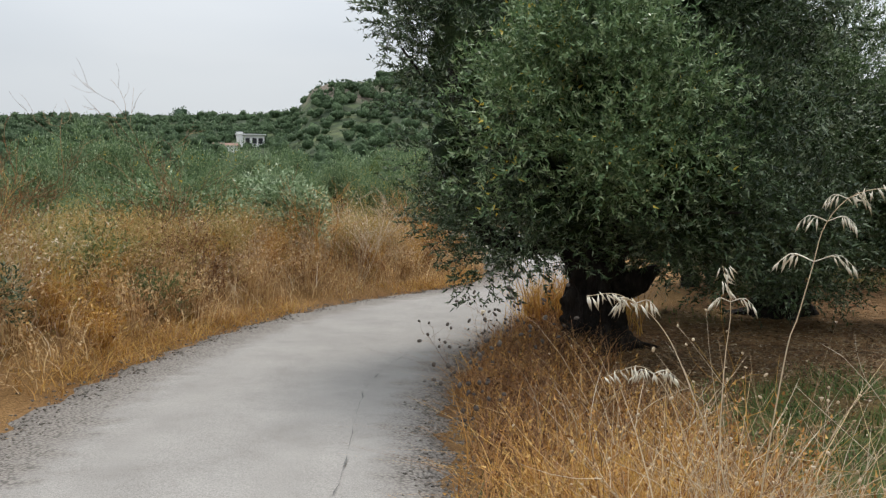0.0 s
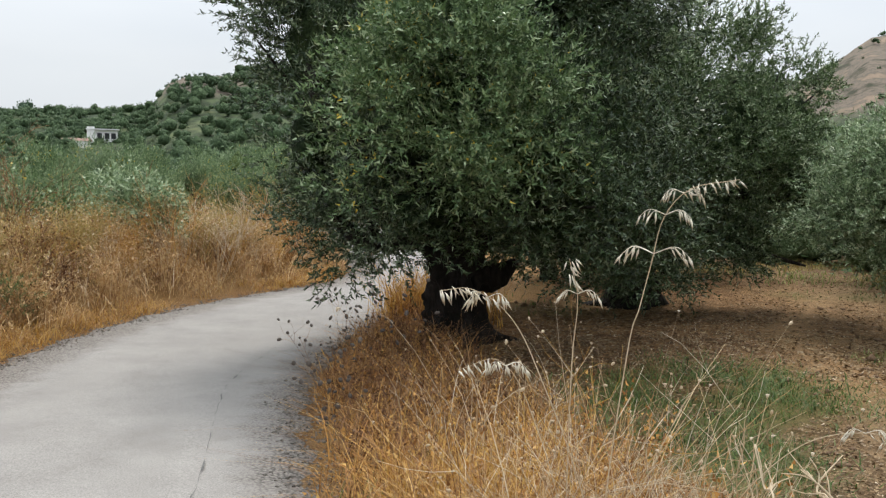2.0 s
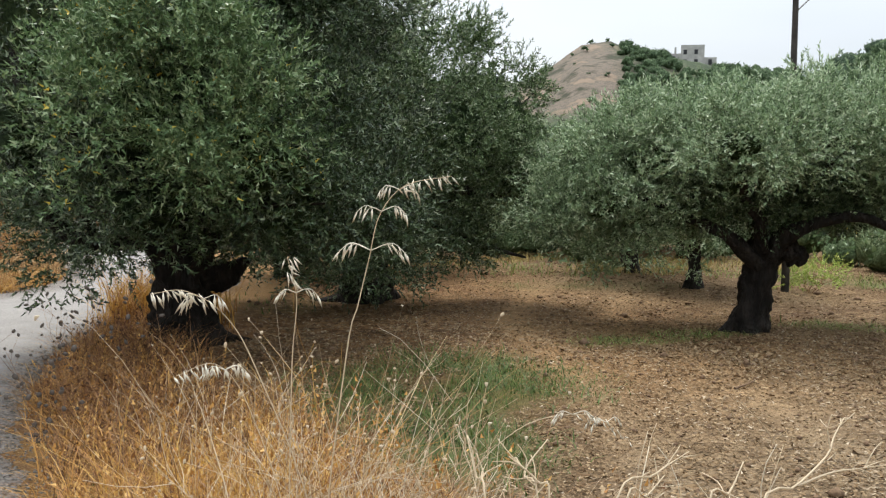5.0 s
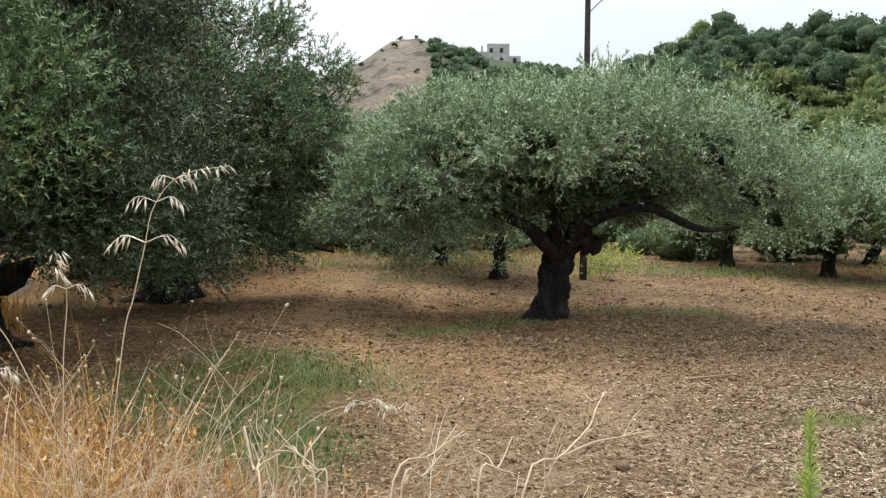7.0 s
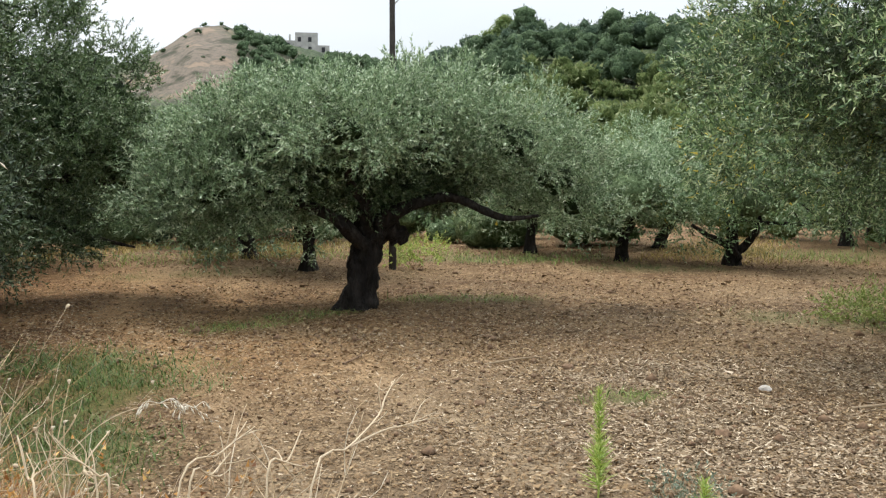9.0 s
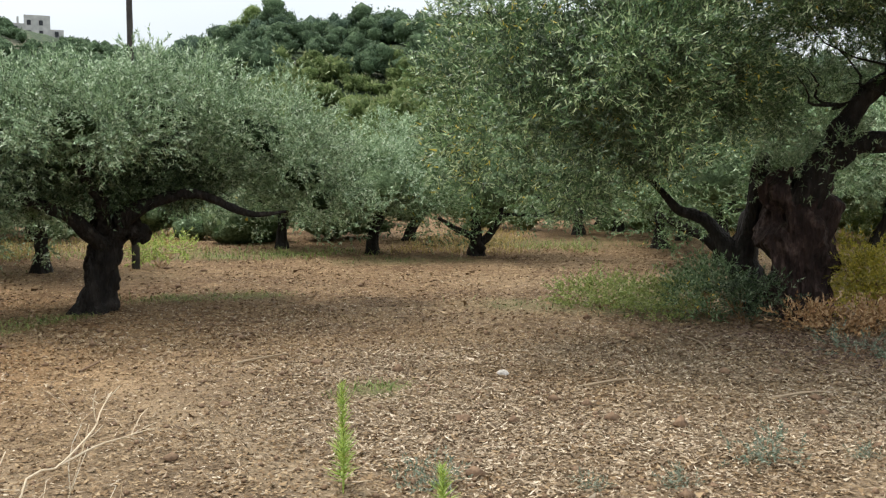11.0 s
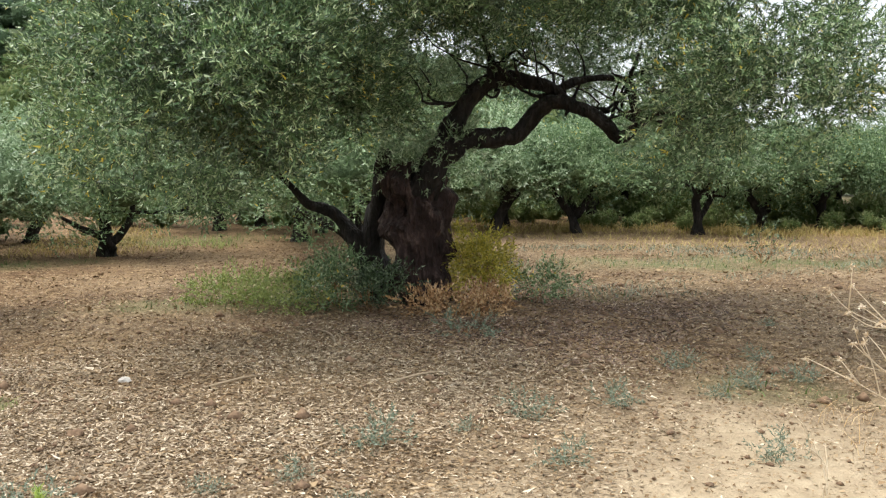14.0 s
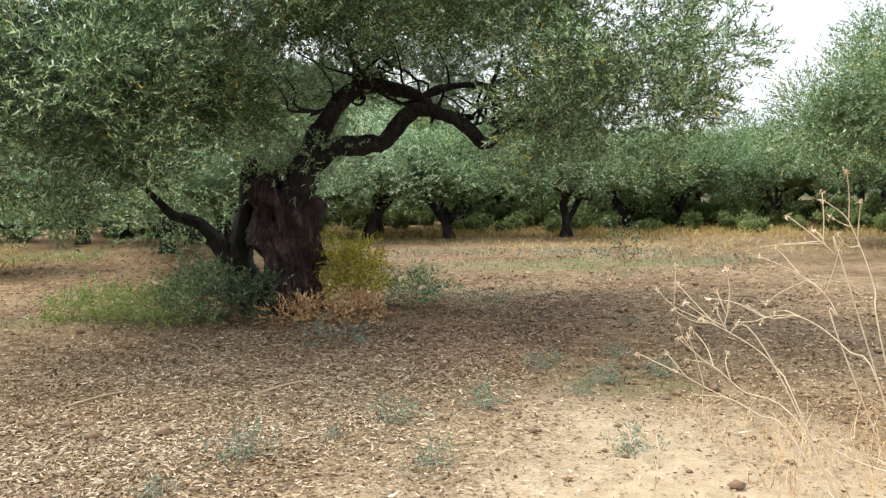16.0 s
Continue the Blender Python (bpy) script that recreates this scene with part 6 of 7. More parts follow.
def wild_oat(culm, whorls, tip_run, label, seed, grain=0.034):
    """A tall oat: a culm, side branches at the whorls, hanging grains."""
    rng = np.random.default_rng(seed)
    base = np.array(culm[0])
    root = thing("wild_oat", base[0], base[1], gz(base[0], base[1]), label, "wild oat", "wild oats")
    base[2] = gz(base[0], base[1])
    pts = [np.array(c) - base for c in culm]
    pts[0] = np.array([0, 0, -0.03])
    line = spline(pts, 60)
    culm_part = part_np("culm", *tube(pts, [0.0021, 0.0019, 0.0016, 0.0012, 0.0009], 6, 30), STRAW_PALE, root, "", True)
    gp, gw = [], []

    def ray_branch(a, way, length):
        b = a + np.array(way) * length + np.array([0, 0, 0.35 * length])
        c = a + np.array(way) * length * 1.7 + np.array([0, 0, -0.15 * length])
        branch = part_np("panicle_branch", *tube([a, b, c], [0.0014, 0.0011, 0.0008], 4, 8), OAT, root, "", True)
        for f in (0.5, 0.72, 0.9, 1.0):
            q = spline([a, b, c], 20)[int(f * 19)]
            gp.append((branch, q))
            gw.append(np.array(way) * 0.35 + rng.normal(size=3) * 0.15 + np.array([0, 0, -0.9]))

    for f, n, length in whorls:
        a = line[int(f * 59)]
        for i in range(n):
            t = rng.uniform(0, 2 * math.pi)
            side = np.array([0.95, -0.3, 0]) * (1 if i % 2 else -1)
            way = unit(side + np.array([math.cos(t), math.sin(t), 0]) * 0.45)
            ray_branch(a, way, length * rng.uniform(0.7, 1.1))
    for f in np.linspace(tip_run, 1.0, 10):
        for _ in range(2):
            gp.append((culm_part, line[int(f * 59)] + rng.normal(size=3) * 0.006))
            gw.append(np.array([0.35, -0.1, -0.75]) + rng.normal(size=3) * 0.3)
    shape = mesh_np("grain", *spindle([(0, 0, 0)], [(0, 0, 1)], np.array([grain]), grain * 0.085), OAT)
    for (holder, p), w in zip(gp, gw):
        ob = new("grain", shape)
        ob.parent = holder
        k = rng.uniform(0.75, 1.25)
        ob.matrix_basis = Matrix.LocRotScale(Vector(p), Vector(w).to_track_quat("Z", "Y"), (k, k, k))
    return root


wild_oat([(1.77, 2.0, 0), (1.78, 1.97, 0.75), (1.832, 1.925, 1.36), (1.858, 1.905, 1.50), (1.882, 1.885, 1.63), (1.905, 1.87, 1.745), (1.97, 1.85, 1.825), (2.085, 1.80, 1.852)],
         [(0.60, 5, 0.056), (0.735, 4, 0.042), (0.84, 3, 0.03)], 0.84, "tall bleached wild oat with hanging grains", 3)
wild_oat([(1.95, 2.1, 0), (1.82, 2.2, 0.8), (1.66, 2.25, 1.26), (1.57, 2.28, 1.43), (1.46, 2.3, 1.505), (1.36, 2.31, 1.50)], [(0.72, 3, 0.038)], 0.72, "arching bleached wild oat over the verge", 4, 0.046)
wild_oat([(1.85, 2.3, 0), (1.78, 2.32, 0.7), (1.66, 2.35, 1.12), (1.56, 2.36, 1.27), (1.44, 2.38, 1.24)], [(0.7, 4, 0.038)], 0.68, "low arching wild oat in the verge", 5, 0.044)
wild_oat([(1.75, 2.15, 0), (1.72, 2.1, 0.8), (1.72, 2.08, 1.30), (1.73, 2.07, 1.50), (1.70, 2.06, 1.62)], [(0.78, 4, 0.035)], 0.85, "slim upright wild oat in the verge", 6)
wild_oat([(2.2, 2.6, 0), (2.35, 2.5, 0.6), (2.6, 2.4, 0.95), (2.85, 2.3, 1.02), (3.0, 2.25, 0.92)], [(0.7, 4, 0.045), (0.85, 3, 0.038)], 0.72, "leaning wild oat with pale grains", 7)

# dry thistles in the verge, before the field, and by the end of the walk
dry_weed(1.75, 2.45, 1.2, (0.08, 0.0), "bleached dry thistle with small round heads", 11, 8, 2, 0.0019, mat=STRAW_GOLD, head_mat=STRAW_PALE, heads=0.0048, spread=0.75)
dry_weed(1.98, 2.6, 1.2, (0.12, 0.0), "bleached dry thistle with small round heads", 12, 8, 2, 0.0019, mat=STRAW_PALE, head_mat=STRAW_PALE, heads=0.0048, spread=0.75)
dry_weed(1.62, 2.35, 1.22, (0.05, 0.0), "bleached twiggy thistle with curled heads", 24, 9, 2, 0.0021, mat=STRAW_PALE, heads=0.0045, spread=0.9)
dry_weed(1.88, 2.3, 1.2, (0.1, 0.0), "bleached twiggy thistle with curled heads", 25, 9, 2, 0.0021, mat=STRAW_PALE, heads=0.0045, spread=0.9)
dry_weed(1.7, 2.5, 1.0, (0.05, 0.0), "tan twiggy dead thistle", 26, 11, 3, 0.0021, mat=BANK_STRAW, heads=0, spread=0.8)
dry_weed(1.92, 2.4, 1.05, (0.05, 0.0), "tan twiggy dead thistle", 27, 11, 3, 0.0021, mat=STRAW_PALE, heads=0, spread=0.8)
dry_weed(2.15, 2.55, 0.95, (0.1, 0.0), "tan twiggy dead thistle", 28, 11, 3, 0.0021, mat=STRAW_PALE, heads=0, spread=0.8)
dry_weed(2.45, 2.3, 0.95, (0.1, 0.0), "pale dry weed leaning over the verge", 13, 5, 2, 0.0028, mat=STRAW, head_mat=STRAW_PALE, heads=0.0055)
dry_weed(3.05, 1.9, 0.95, (0.1, 0.05), "bleached twiggy dry weed", 16, 6, 2, 0.005, heads=0.0, spread=0.6)
dry_weed(2.75, 3.3, 0.95, (0.1, 0.05), "bleached twiggy dry weed", 17, 5, 2, 0.005, heads=0.0, spread=0.6)
dry_weed(2.45, 1.75, 0.9, (0.1, 0.0), "bleached twiggy dry weed", 18, 7, 2, 0.004, heads=0.0, spread=0.6)


def forked_stalk(x, y, stems, label, seed):
    """Stout bleached stalks leaning over the verge, each through given heights, with a few spurs."""
    rng = np.random.default_rng(seed)
    base = np.array([x, y, gz(x, y)])
    root = thing("forked_dry_stalk", *base, label, "dry plant", "dry weeds")
    for pts in stems:
        q = [np.array(p) - base for p in pts]
        if pts[0][2] < 1.2:
            q = [np.array([rng.normal() * 0.03, rng.normal() * 0.03, -0.03]), q[0] * 0.5] + q
        stem = part_np("stem", *tube(q, [0.0030, 0.0028, 0.0025, 0.0022, 0.0013], 6, 22), STRAW_PALE, root, "", True)
        line = spline(q, 40)
        for k in rng.uniform(0.55, 0.97, 5):
            a = line[int(k * 39)]
            w = unit(line[min(39, int(k * 39) + 2)] - a + 1e-4) + rng.normal(size=3) * 0.6
            b = a + unit(w) * rng.uniform(0.03, 0.11)
            part_np("side_stem", *tube([a, (a + b) / 2 + rng.normal(size=3) * 0.006, b], [0.0017, 0.0014, 0.001], 4, 5), STRAW_PALE, stem, "", True)


forked_stalk(2.15, 0.7, [[(2.34, 0.88, 1.17), (2.48, 0.92, 1.22), (2.6, 0.96, 1.26), (2.65, 0.99, 1.29), (2.71, 1.02, 1.32)], [(2.48, 0.92, 1.22), (2.6, 0.94, 1.23), (2.72, 0.96, 1.22)], [(2.27, 0.94, 1.17), (2.34, 0.96, 1.21), (2.4, 0.99, 1.26)]], "stout pale forked dry stalk leaning over the verge", 61)
forked_stalk(2.05, 1.0, [[(2.17, 1.12, 1.14), (2.31, 1.17, 1.19), (2.41, 1.18, 1.23)], [(2.19, 1.11, 1.14), (2.26, 1.13, 1.16), (2.33, 1.16, 1.19)]], "pale forked dry stalk leaning over the verge", 62)
forked_stalk(1.85, 1.1, [[(1.89, 1.17, 1.16), (1.92, 1.28, 1.2), (1.93, 1.35, 1.27)], [(2.03, 1.2, 1.13), (2.04, 1.28, 1.19), (2.12, 1.32, 1.25)], [(2.05, 1.19, 1.13), (2.04, 1.22, 1.19), (1.99, 1.26, 1.24)]], "pale twiggy dry stalk standing in the verge", 63)


def curled_heads(points, rng, size):
    """Dry flower heads: curled, drooping bracts round each end."""
    p = np.repeat(np.asarray(points), 14, 0) + rng.normal(size=(len(points) * 14, 3)) * size * 0.25
    d = rng.normal(size=p.shape) + np.array([0, 0.35, -0.35])
    ll = size * rng.uniform(0.6, 1.3, len(p))
    return leaves(p, d, rng.normal(size=p.shape), ll, ll * 0.42)


def arching_thistle(x, y, stems, label, seed):
    rng = np.random.default_rng(seed)
    base = np.array([x, y, gz(x, y)])
    root = thing("arching_thistle", *base, label, "dry plant", "dry weeds")
    ends = []
    for pts in stems:
        q = [np.array([rng.normal() * 0.04, rng.normal() * 0.04, -0.03])] + [np.array(p) - base for p in pts]
        stem = part_np("stem", *tube(q, [0.0029, 0.0026, 0.0022, 0.0018, 0.0013], 6, 24), STRAW_PALE, root, "", True)
        line = spline(q, 40)
        ends.append(line[-1])
        for k in rng.uniform(0.55, 0.95, 4):
            a = line[int(k * 39)]
            w = unit(line[min(39, int(k * 39) + 3)] - a) + rng.normal(size=3) * 0.5 + np.array([0, 0.2, 0.25])
            b = a + unit(w) * rng.uniform(0.07, 0.2)
            part_np("side_stem", *tube([a, (a + b) / 2 + rng.normal(size=3) * 0.01, b], [0.0022, 0.0018, 0.0012], 5, 6), STRAW_PALE, stem, "", True)
            ends.append(b)
    tagged(part_np("bract_mass", *curled_heads(ends, rng, 0.014), STRAW_PALE, root, "curled pale dry bracts"), kind="stuff")


arching_thistle(3.85, -2.6, [[(4.08, -2.18, 1.05), (4.16, -2.1, 1.24), (4.22, -1.97, 1.34), (4.27, -1.82, 1.41), (4.29, -1.76, 1.47)], [(4.16, -2.1, 1.24), (4.22, -1.97, 1.34), (4.23, -1.98, 1.42)], [(4.05, -2.17, 0.96), (4.14, -2.04, 1.09), (4.2, -1.9, 1.16), (4.23, -1.81, 1.21)],
                             [(4.05, -2.19, 1.0), (4.17, -2.0, 1.16), (4.21, -1.92, 1.23), (4.23, -1.84, 1.25)]], "pale arching dry thistle beside the bare ground", 19)
arching_thistle(4.0, -2.75, [[(4.05, -2.4, 1.27), (4.09, -2.38, 1.49), (4.13, -2.34, 1.64), (4.15, -2.31, 1.71), (4.17, -2.25, 1.76)], [(4.02, -2.39, 1.14), (4.09, -2.3, 1.3), (4.16, -2.19, 1.39), (4.19, -2.09, 1.39), (4.19, -2.07, 1.37)],
                             [(4.1, -2.29, 1.3), (4.12, -2.28, 1.4), (4.15, -2.24, 1.48), (4.19, -2.16, 1.54), (4.22, -2.07, 1.58)], [(4.12, -2.31, 1.51), (4.15, -2.28, 1.59), (4.18, -2.21, 1.66), (4.2, -2.15, 1.71)]], "tall pale dry thistle with curled heads", 20)
arching_thistle(4.12, -1.74, [[(4.14, -1.72, 0.82), (4.15, -1.73, 0.87), (4.18, -1.73, 0.96), (4.21, -1.65, 1.01)]], "single thin pale dry stalk", 23)
dry_weed(3.9, -2.55, 0.85, (0.05, 0.22), "pale dry weed beside the bare ground", 21, 6, 2, 0.005, heads=0.0055, spread=0.65, mat=STRAW)
dry_weed(4.6, -2.9, 0.8, (0.0, 0.15), "pale dry weed beside the bare ground", 22, 7, 2, 0.005, heads=0.0055, spread=0.7)
x, y = scatter(230, 3.2, 8.5, -4.6, -2.2, lambda x, y: 1 - smooth(-2.9, -2.2, y + 0.4 * wave(x, y, 1.5, 81)), rng)
x, y = clumped(x, y, rng, 8, 0.08)
tangle("pale_dry_grass", "pale dry grass at the edge of the track", "dry grass", x, y, 0.12, 0.36, 0.0038, BANK_STRAW, rng, 0.4, 2.0)

# wild carrot seed heads hanging over the lane's edge
def wild_carrot(x, y, height, lean, seed):
    return dry_weed(x, y, height, lean, "dry wild carrot with dark curled seed heads", seed, 2, 2, 0.0025, BRUSH, 0.015, 0.7, "wild_carrot", SEED)


wild_carrot(1.30, 6.6, 0.85, (-0.25, -0.05), 31)
wild_carrot(1.35, 7.4, 1.05, (-0.25, 0.0), 32)
wild_carrot(1.42, 8.0, 1.0, (-0.2, 0.05), 33)
wild_carrot(1.25, 5.9, 0.7, (-0.3, 0.1), 34)


def erect_weed(x, y, height, seed, label):
    """A single spire closely set with narrow leaves."""
    rng = np.random.default_rng(seed)
    root = thing("erect_weed", x, y, gz(x, y), label, "weed", "erect weeds")
    part_np("stem", *tube([(0, 0, -0.03), (0.01, 0, height * 0.5), (0.0, 0.01, height)], [0.006, 0.005, 0.002], 6, 8), WEED, root, "", True)
    n = int(300 * height / 0.6)
    h = rng.random(n) ** 0.8
    a = rng.uniform(0, 2 * math.pi, n)
    p = np.stack([np.zeros(n), np.zeros(n), height * (0.08 + 0.92 * h)], -1)
    d = np.stack([np.cos(a), np.sin(a), 0.3 + 1.0 * h], -1)
    ll = (0.05 + 0.085 * (1 - h)) * rng.uniform(0.7, 1.25, n)
    v, f = leaves(p, d, rng.normal(size=(n, 3)) * 0.4 + np.array([0, 0, 1.0]), ll, ll * 0.085)
    part_np("foliage", v, f, WEED, root)
    return root


erect_weed(5.46, 2.30, 0.64, 41, "upright yellow-green weed on the bare soil")
erect_weed(5.40, 1.62, 0.30, 42, "short upright yellow-green weed on soil")
erect_weed(5.55, 2.36, 0.34, 43, "short upright yellow-green weed on soil")


def bush(x, y, w, h, label, mat, leaf, count, seed, name="bush", stem_mat=BRUSH, twig=8, group=""):
    rng = np.random.default_rng(seed)
    root = thing(name, x, y, gz(x, y), label, "bush", group)
    out, tips = [], []
    for _ in range(twig):
        stalks(np.array([rng.normal() * 0.05 * w, rng.normal() * 0.05 * w, -0.03]), np.array([rng.normal() * 0.5 * w / h, rng.normal() * 0.5 * w / h, 1.0]), h * rng.uniform(0.5, 0.75), 0.008 * max(h, 0.4), 1, rng, out, tips, 0.5)
    tagged(part_np("stem_tangle", *joined([tube(p, r, 3, 3) for p, r in out]), stem_mat, root, "", True), kind="stuff")
    lobes = [(rng.normal() * w * 0.28, rng.normal() * w * 0.28, h * rng.uniform(0.35, 0.65), w * 0.42, w * 0.42, h * 0.38) for _ in range(5)]
    base, way = crown_points(lobes, count, rng, 0.25 * w, -0.7)
    base[:, 2] = np.maximum(base[:, 2], 0.03)
    (lv, lf), (sv, sf) = sprays(base, way, np.full(len(base), leaf * 3.5), 10, leaf, leaf * 0.38, rng, 0.05)
    part_np("foliage", lv, lf, mat, root)
    return root


# round the old trunk
bush(13.0, 2.05, 0.7, 0.75, "grey-green suckers sprouting at the old trunk", LEAF, 0.055, 420, 51)
bush(12.6, 1.55, 0.6, 0.55, "green leafy sucker bush before the old trunk", LEAF_DARK_SHADE, 0.05, 260, 52)
bush(13.6, 0.32, 0.8, 0.95, "yellowed leafy bush beside the old trunk", YELLOW_BUSH, 0.055, 620, 53)
bush(13.9, -0.45, 0.6, 0.5, "grey-green low bush beside the old trunk", LEAF, 0.05, 200, 54)
bush(13.2, 2.6, 1.0, 0.34, "yellow-green low weeds under the old tree", FRESH, 0.05, 360, 55)
bush(13.3, 3.3, 1.1, 0.30, "yellow-green low weeds under the old tree", FRESH, 0.05, 360, 56)
bush(12.55, 0.55, 0.65, 0.22, "heap of dry tan fern at the trunk", FERN, 0.06, 170, 57)
bush(12.75, 0.15, 0.5, 0.18, "heap of dry tan fern at the trunk", FERN, 0.06, 120, 58)
bush(18.9, -4.2, 0.8, 0.75, "small grey-green sapling on bare ground", LEAF_DARK_SHADE, 0.06, 45, 59, "sapling")
bush(11.2, 0.2, 0.45, 0.14, "grey-green low weed on soil", GREY_WEED, 0.04, 60, 60)
bush(13.8, 12.3, 0.5, 0.55, "yellow-green weed at the foot of the pole", WEED, 0.06, 160, 61)
GW = [(7.2, 0.34), (7.6, -0.2), (8.0, -0.6), (9.3, -2.4), (9.6, -2.9), (8.9, -2.1), (6.5, 0.7), (6.2, 1.1), (8.4, -1.3), (9.9, -1.9), (7.0, -0.9), (10.4, -2.6), (6.0, 0.2), (12.2, -3.1), (5.8, 1.9), (7.3, -2.2)]
low = bush(GW[0][0], GW[0][1], 0.34, 0.16, "small grey-green weed on sandy soil", GREY_WEED, 0.032, 55, 62, "low_weed", GREY_WEED, 5, "low weeds")
for i, (x, y) in enumerate(GW[1:]):
    c = copy_thing(low, pose(x, y, gz(x, y), 0, 0, i * 77))
    s = 0.45 + 0.09 * ((i * 5) % 6)
    c.scale = (s, s, s)

# shrubs of the bank and below it
dry_weed(-1.2, 15.2, 1.7, (0.0, 0.0), "dead russet brush on the bank", 71, 12, 3, 0.006, STRAW, 0.0, 0.55, "dead_shrub")
dry_weed(-0.6, 15.6, 1.5, (0.1, 0.0), "dead russet brush on the bank", 72, 12, 3, 0.006, STRAW_PALE, 0.0, 0.55, "dead_shrub")
dry_weed(0.15, 18.2, 1.4, (0.0, 0.0), "dead brown brush beside the lane", 73, 12, 3, 0.006, STRAW, 0.0, 0.55, "dead_shrub")
dry_weed(0.6, 18.8, 1.2, (0.0, 0.0), "dead brown brush beside the lane", 74, 12, 3, 0.006, STRAW, 0.0, 0.55, "dead_shrub")
dry_weed(-3.3, 13.4, 1.9, (0.0, 0.0), "bare dark twiggy shrub on the bank", 75, 10, 3, 0.006, BRUSH, 0.0, 0.45, "dead_shrub")
dry_weed(-5.0, 12.4, 1.9, (0.1, 0.0), "bare brown twiggy shrub on the bank", 76, 10, 3, 0.006, BRUSH, 0.0, 0.5, "dead_shrub")
dry_weed(-5.9, 11.6, 2.0, (0.1, 0.0), "bare brown twiggy shrub on the bank", 77, 10, 3, 0.006, BRUSH, 0.0, 0.5, "dead_shrub")
dry_weed(-4.0, 9.6, 1.1, (0.15, -0.1), "russet dry brush leaning from the bank", 78, 14, 3, 0.004, STRAW, 0.0, 0.6, "dead_shrub")
dry_weed(-3.2, 8.6, 0.9, (0.15, -0.1), "russet dry brush leaning from the bank", 79, 14, 3, 0.004, STRAW, 0.0, 0.7, "dead_shrub")
twiggy = [ob for ob in bpy.data.objects if ob.name.startswith("dead_shrub") and ob.parent is None]
for i, (x, y, s) in enumerate([(-3.5, 11.8, 0.6), (-4.6, 10.6, 0.75), (-5.4, 9.8, 0.8), (-2.6, 12.6, 0.5), (-1.9, 13.9, 0.65), (-4.4, 8.7, 0.8), (-3.5, 9.2, 0.6), (-6.2, 10.3, 0.8)]):
    c = copy_thing(twiggy[(i * 5) % len(twiggy)], pose(x, y, gz(x, y) - 0.02, 0, 0, i * 67))
    c.scale = (s * 1.25, s * 1.25, s)
bush(-2.2, 16.4, 1.05, 1.5, "silvery conical shrub on the bank", LEAF_SILVER, 0.09, 800, 80, "silvery_shrub")
bush(-4.2, 15.5, 1.8, 1.3, "dull green shrub behind the bank", LEAF, 0.09, 800, 81, "green_shrub")
bush(0.9, 20.2, 1.6, 1.3, "dull green shrub beside the lane", LEAF_DARK_SHADE, 0.09, 700, 82, "green_shrub")
bush(-3.6, 10.9, 0.9, 0.7, "fresh green weed bush on the bank", BUSH_GREEN, 0.07, 260, 83)
bush(-2.75, 11.2, 0.7, 0.35, "low green weeds at the lane's edge", BUSH_GREEN, 0.06, 200, 84)
bush(-6.4, 12.8, 1.8, 1.7, "olive-green thorny shrub on the bank", LEAF, 0.08, 900, 85, "green_shrub")
bush(-3.7, 7.6, 0.9, 0.6, "dark green weed bush on the bank", LEAF_DARK_SHADE, 0.06, 300, 86)

# mounds of dry brush on the bank: stems arching out from each crown, with dark hollows between
def brush_mounds(name, label, spots, stems, mat, rng):
    pos, high, lean = [], [], []
    for x, y, h in spots:
        k = rng.normal(size=(stems, 2)) * 0.10 * h
        pos.append(np.stack([x + k[:, 0], y + k[:, 1], ground_z(x + k[:, 0], y + k[:, 1]) + rng.random(stems) * 0.25 * h], -1))
        high.append(h * rng.uniform(0.45, 1.0, stems))
        lean.append(rng.uniform(0.15, 1.15, stems) ** 1.2)
    pos, high, lean = np.vstack(pos), np.concatenate(high), np.concatenate(lean)
    n = len(pos)
    v, f, c = blades(pos, high, rng.uniform(0, 2 * math.pi, n), lean, rng.uniform(0.004, 0.010, n), rng, 4)
    pick = rng.integers(0, n, n * 3)
    at = rng.integers(2, 5, n * 3)
    p = c[pick, at] + rng.normal(size=(n * 3, 3)) * 0.03
    ll = rng.uniform(0.025, 0.06, n * 3)
    v2, f2 = leaves(p, rng.normal(size=p.shape) + np.array([0, 0, 0.4]), rng.normal(size=p.shape), ll, ll * 0.4)
    tagged(part_np(name, v, f, mat), label, "dry brush", kind="stuff")
    tagged(part_np(name + "_leaves", v2, f2, mat), label, "dry brush", kind="stuff")


def bank_spots(n, d0, d1, h0, h1, rng):
    x, y = rng.uniform(-8, 2.5, n), rng.uniform(4, 20, n)
    d, side = road_distance(x, y)
    k = (side > 0) & (d > d0) & (d < d1)
    return [(a, b, rng.uniform(h0, h1)) for a, b in zip(x[k], y[k])]


brush_mounds("russet_brush", "russet mounds of dry brush on the bank", bank_spots(330, 2.3, 5.0, 0.5, 1.0, rng), 110, BANK_STRAW, rng)
brush_mounds("brown_brush", "brown mounds of dead brush on the bank", bank_spots(110, 2.35, 5.5, 0.5, 1.1, rng), 110, BRUSH, rng)
brush_mounds("golden_brush", "golden mounds of dry weeds on the bank", bank_spots(150, 2.2, 4.4, 0.4, 0.85, rng), 110, STRAW_GOLD, rng)
brush_mounds("pale_brush", "pale dry weeds standing on the bank", bank_spots(170, 2.8, 6.0, 0.6, 1.15, rng), 80, STRAW_PALE, rng)
brush_mounds("yellow_green_brush", "yellowing green weeds on top of the bank", bank_spots(300, 3.0, 6.5, 0.6, 1.2, rng), 110, DRY_GREEN, rng)

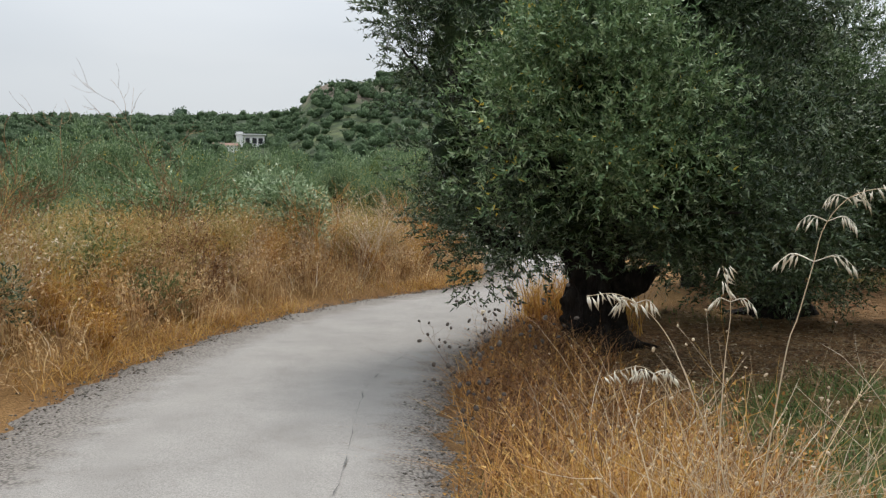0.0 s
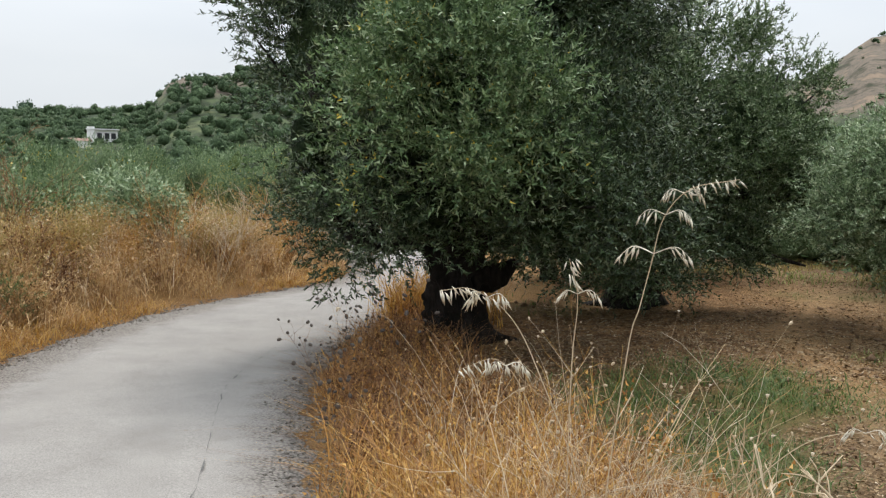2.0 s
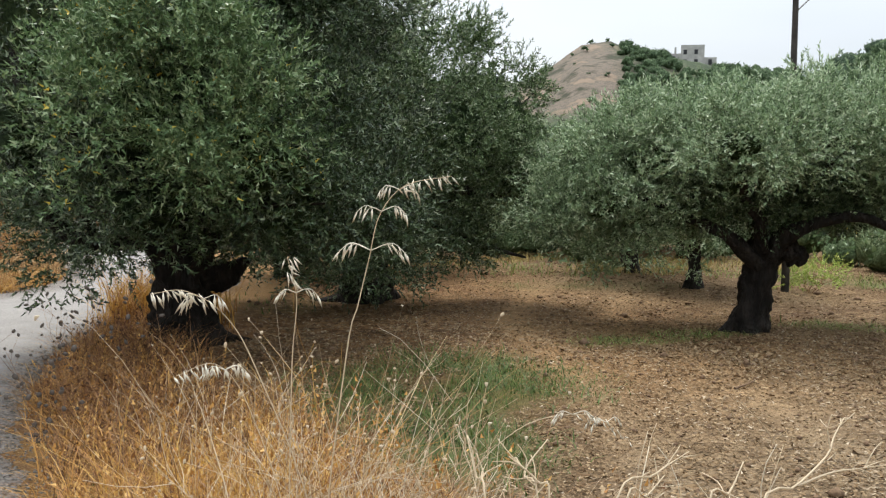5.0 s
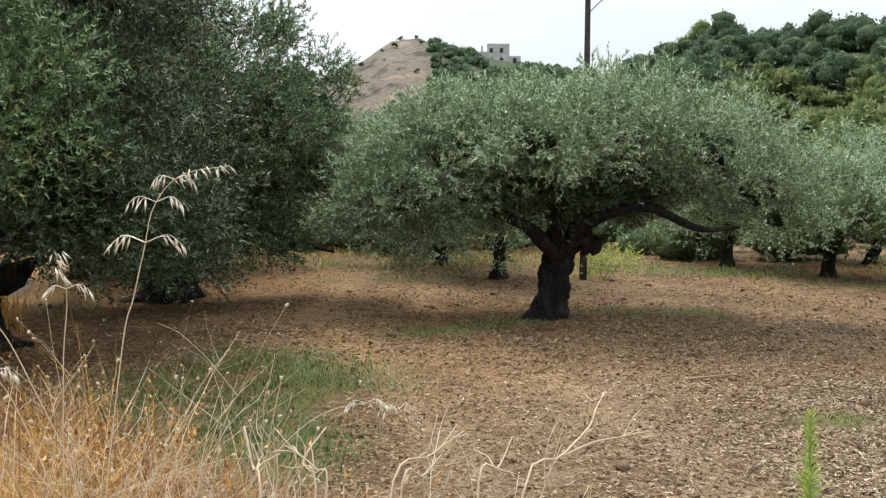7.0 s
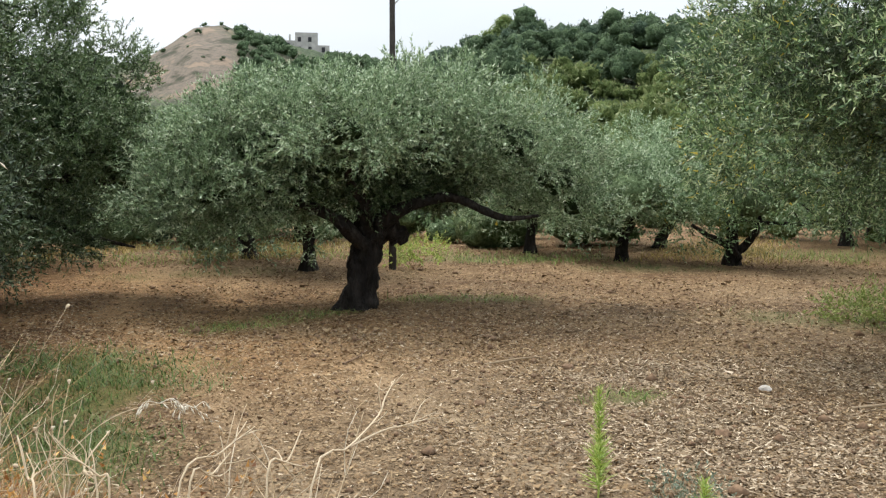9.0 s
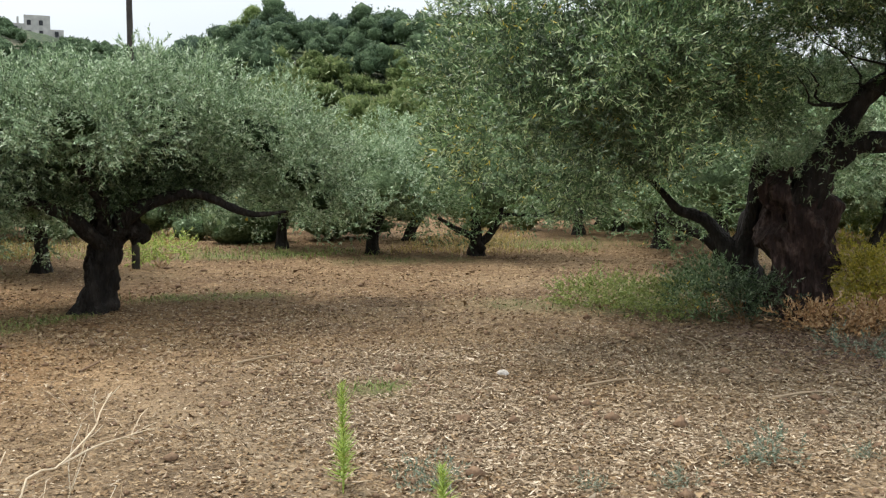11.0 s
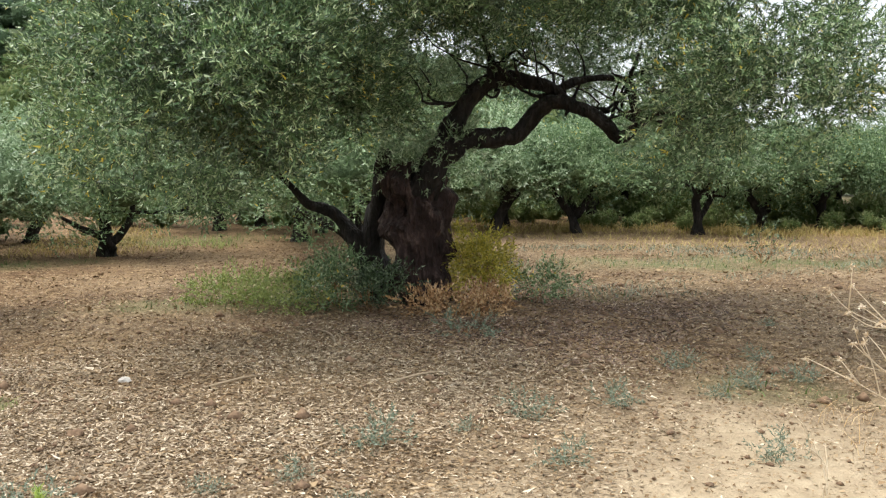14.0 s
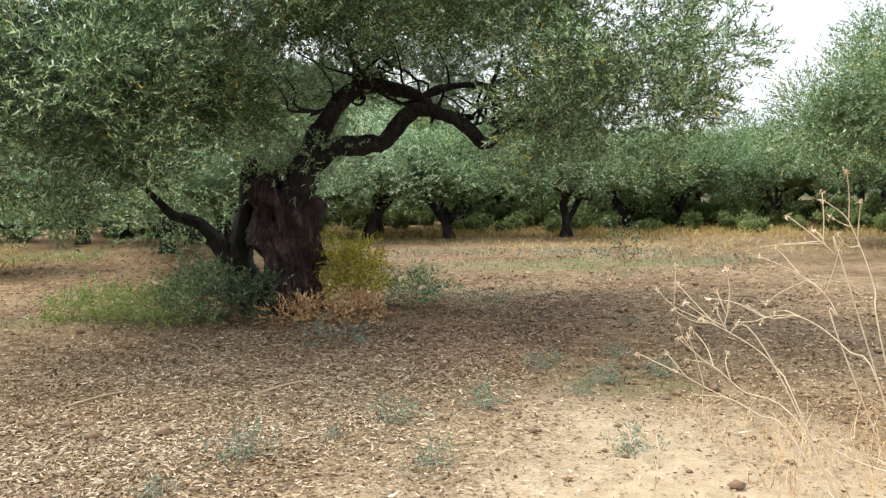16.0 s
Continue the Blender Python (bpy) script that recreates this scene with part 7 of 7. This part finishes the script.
# flattened pale straw along the foot of the bank
x, y = scatter(6500, -4.5, 2.5, 4, 19, lambda x, y: (road_distance(x, y)[1] > 0) * np.exp(-(((road_distance(x, y)[0] - 2.05) / 0.25) ** 2)) * smooth(-0.7, 0.4, wave(x, y, 1.1, 87)), rng)
x, y = off_road(*clumped(x, y, rng, 16, 0.12), 1.82)
tangle("bank_foot_straw", "flattened golden straw along the foot of the bank", "dry grass", x, y, 0.12, 0.34, 0.007, STRAW_GOLD, rng, 1.0, 3.0, 3, 0.06)

# loose stones and fallen sticks in the field
def stone(x, y, size, label, mat, seed):
    rng = np.random.default_rng(seed)
    bm = bmesh.new()
    bmesh.ops.create_icosphere(bm, subdivisions=2, radius=size)
    for v in bm.verts:
        v.co *= 1 + 0.28 * noise.noise(v.co * (1.6 / size) + Vector((seed, 0, 0)))
        v.co.z *= 0.6
    me = bpy.data.meshes.new("stone")
    bm.to_mesh(me)
    bm.free()
    me.materials.append(mat)
    ob = new("stone", me)
    ob.location = (x, y, gz(x, y) + size * 0.25)
    tagged(ob, label, "stone", "field stones")


stone(8.81, 2.9, 0.055, "pale stone lying on leaf litter", STONE, 1)
stone(7.18, 2.44, 0.06, "brown clod lying on leaf litter", CLOD, 2)
stone(8.3, 4.6, 0.06, "brown clod lying on leaf litter", CLOD, 3)
stone(6.6, 4.2, 0.05, "brown clod lying on bare soil", CLOD, 4)
for i, (x0, y0, x1, y1) in enumerate([(8.6, 2.1, 9.1, 1.75), (8.0, 3.25, 7.6, 3.05), (10.6, 1.5, 11.3, 1.9), (11.0, -0.2, 10.4, -0.5), (7.9, 5.3, 8.5, 5.1), (12.0, -1.9, 12.7, -1.5), (9.0, 0.6, 9.4, 0.2), (6.9, 6.2, 7.4, 6.5)]):
    xm, ym = (x0 + x1) / 2 + 0.04, (y0 + y1) / 2 - 0.04
    ob = part_np("stick", *tube([(x0, y0, gz(x0, y0) + 0.012), (xm, ym, gz(xm, ym) + 0.03), (x1, y1, gz(x1, y1) + 0.014)], [0.012, 0.010, 0.006], 7, 8, 0.1), CLOD if i % 2 else LITTER_PALE, None, "", True)
    tagged(ob, "fallen olive stick lying on the litter", "stick", "fallen sticks")

# the edge of another olive crown reaching in over the bank
olive_tree(-3.95, 7.0, "olive tree on the bank beside the lane", [(0, 0, -0.1), (0.05, 0, 0.6), (0, 0.05, 1.3), (0.1, 0, 1.9)], [0.26, 0.2, 0.18, 0.17],
           [(0.1, 0, 3.7, 1.35, 1.35, 0.8), (-0.8, -0.4, 3.2, 1.2, 1.2, 0.8)], 91, 1500, 14, 0.075, 0.021, LEAF, BARK, (), 0.4, low=-0.4, sides=18)

# loose gravel and a long crack on the lane
x, y = scatter(40000, -3.2, 2.5, 2.5, 17, lambda x, y: np.exp(-((road_distance(x, y)[0] - 1.72 + 0.22 * (road_distance(x, y)[1] > 0)) / 0.27) ** 2) * 0.9, rng)
n = len(x)
rad = rng.uniform(0.006, 0.021, n)
v = ico[None] * (1 + rng.normal(size=(n, 7, 1)) * 0.2) * rad[:, None, None] * np.array([1, 1, 0.7]) + np.stack([x, y, np.maximum(ground_z(x, y), 0.0) + rad * 0.3], -1)[:, None, :]
tagged(part_np("lane_gravel", v.reshape(-1, 3), ((np.arange(n) * 7)[:, None, None] + tri[None]).reshape(-1, 3), GRAVEL), "loose grey gravel along the lane's edges", "gravel", kind="stuff")
line = spline([(0.60, 9.9, 0), (0.46, 9.3, 0), (0.29, 8.4, 0), (0.22, 7.4, 0), (0.26, 6.2, 0), (0.30, 5.1, 0), (0.28, 4.4, 0)], 70)
line[:, 0] += 0.035 * np.array([noise.noise(Vector((i * 0.35, 3, 0))) for i in range(70)])
half = 0.0125 * np.clip([noise.noise(Vector((i * 0.42, 9, 1))) + 0.12 for i in range(70)], 0, 1)
cv = np.concatenate([np.stack([line[:, 0] - half, line[:, 1], np.full(70, 0.0385)], -1), np.stack([line[:, 0] + half, line[:, 1], np.full(70, 0.0385)], -1)])
q = np.arange(69)
ob = part_np("road_crack", cv, np.stack([q, q + 70, q + 71, q + 1], -1), TAR, bpy.data.objects["road"])
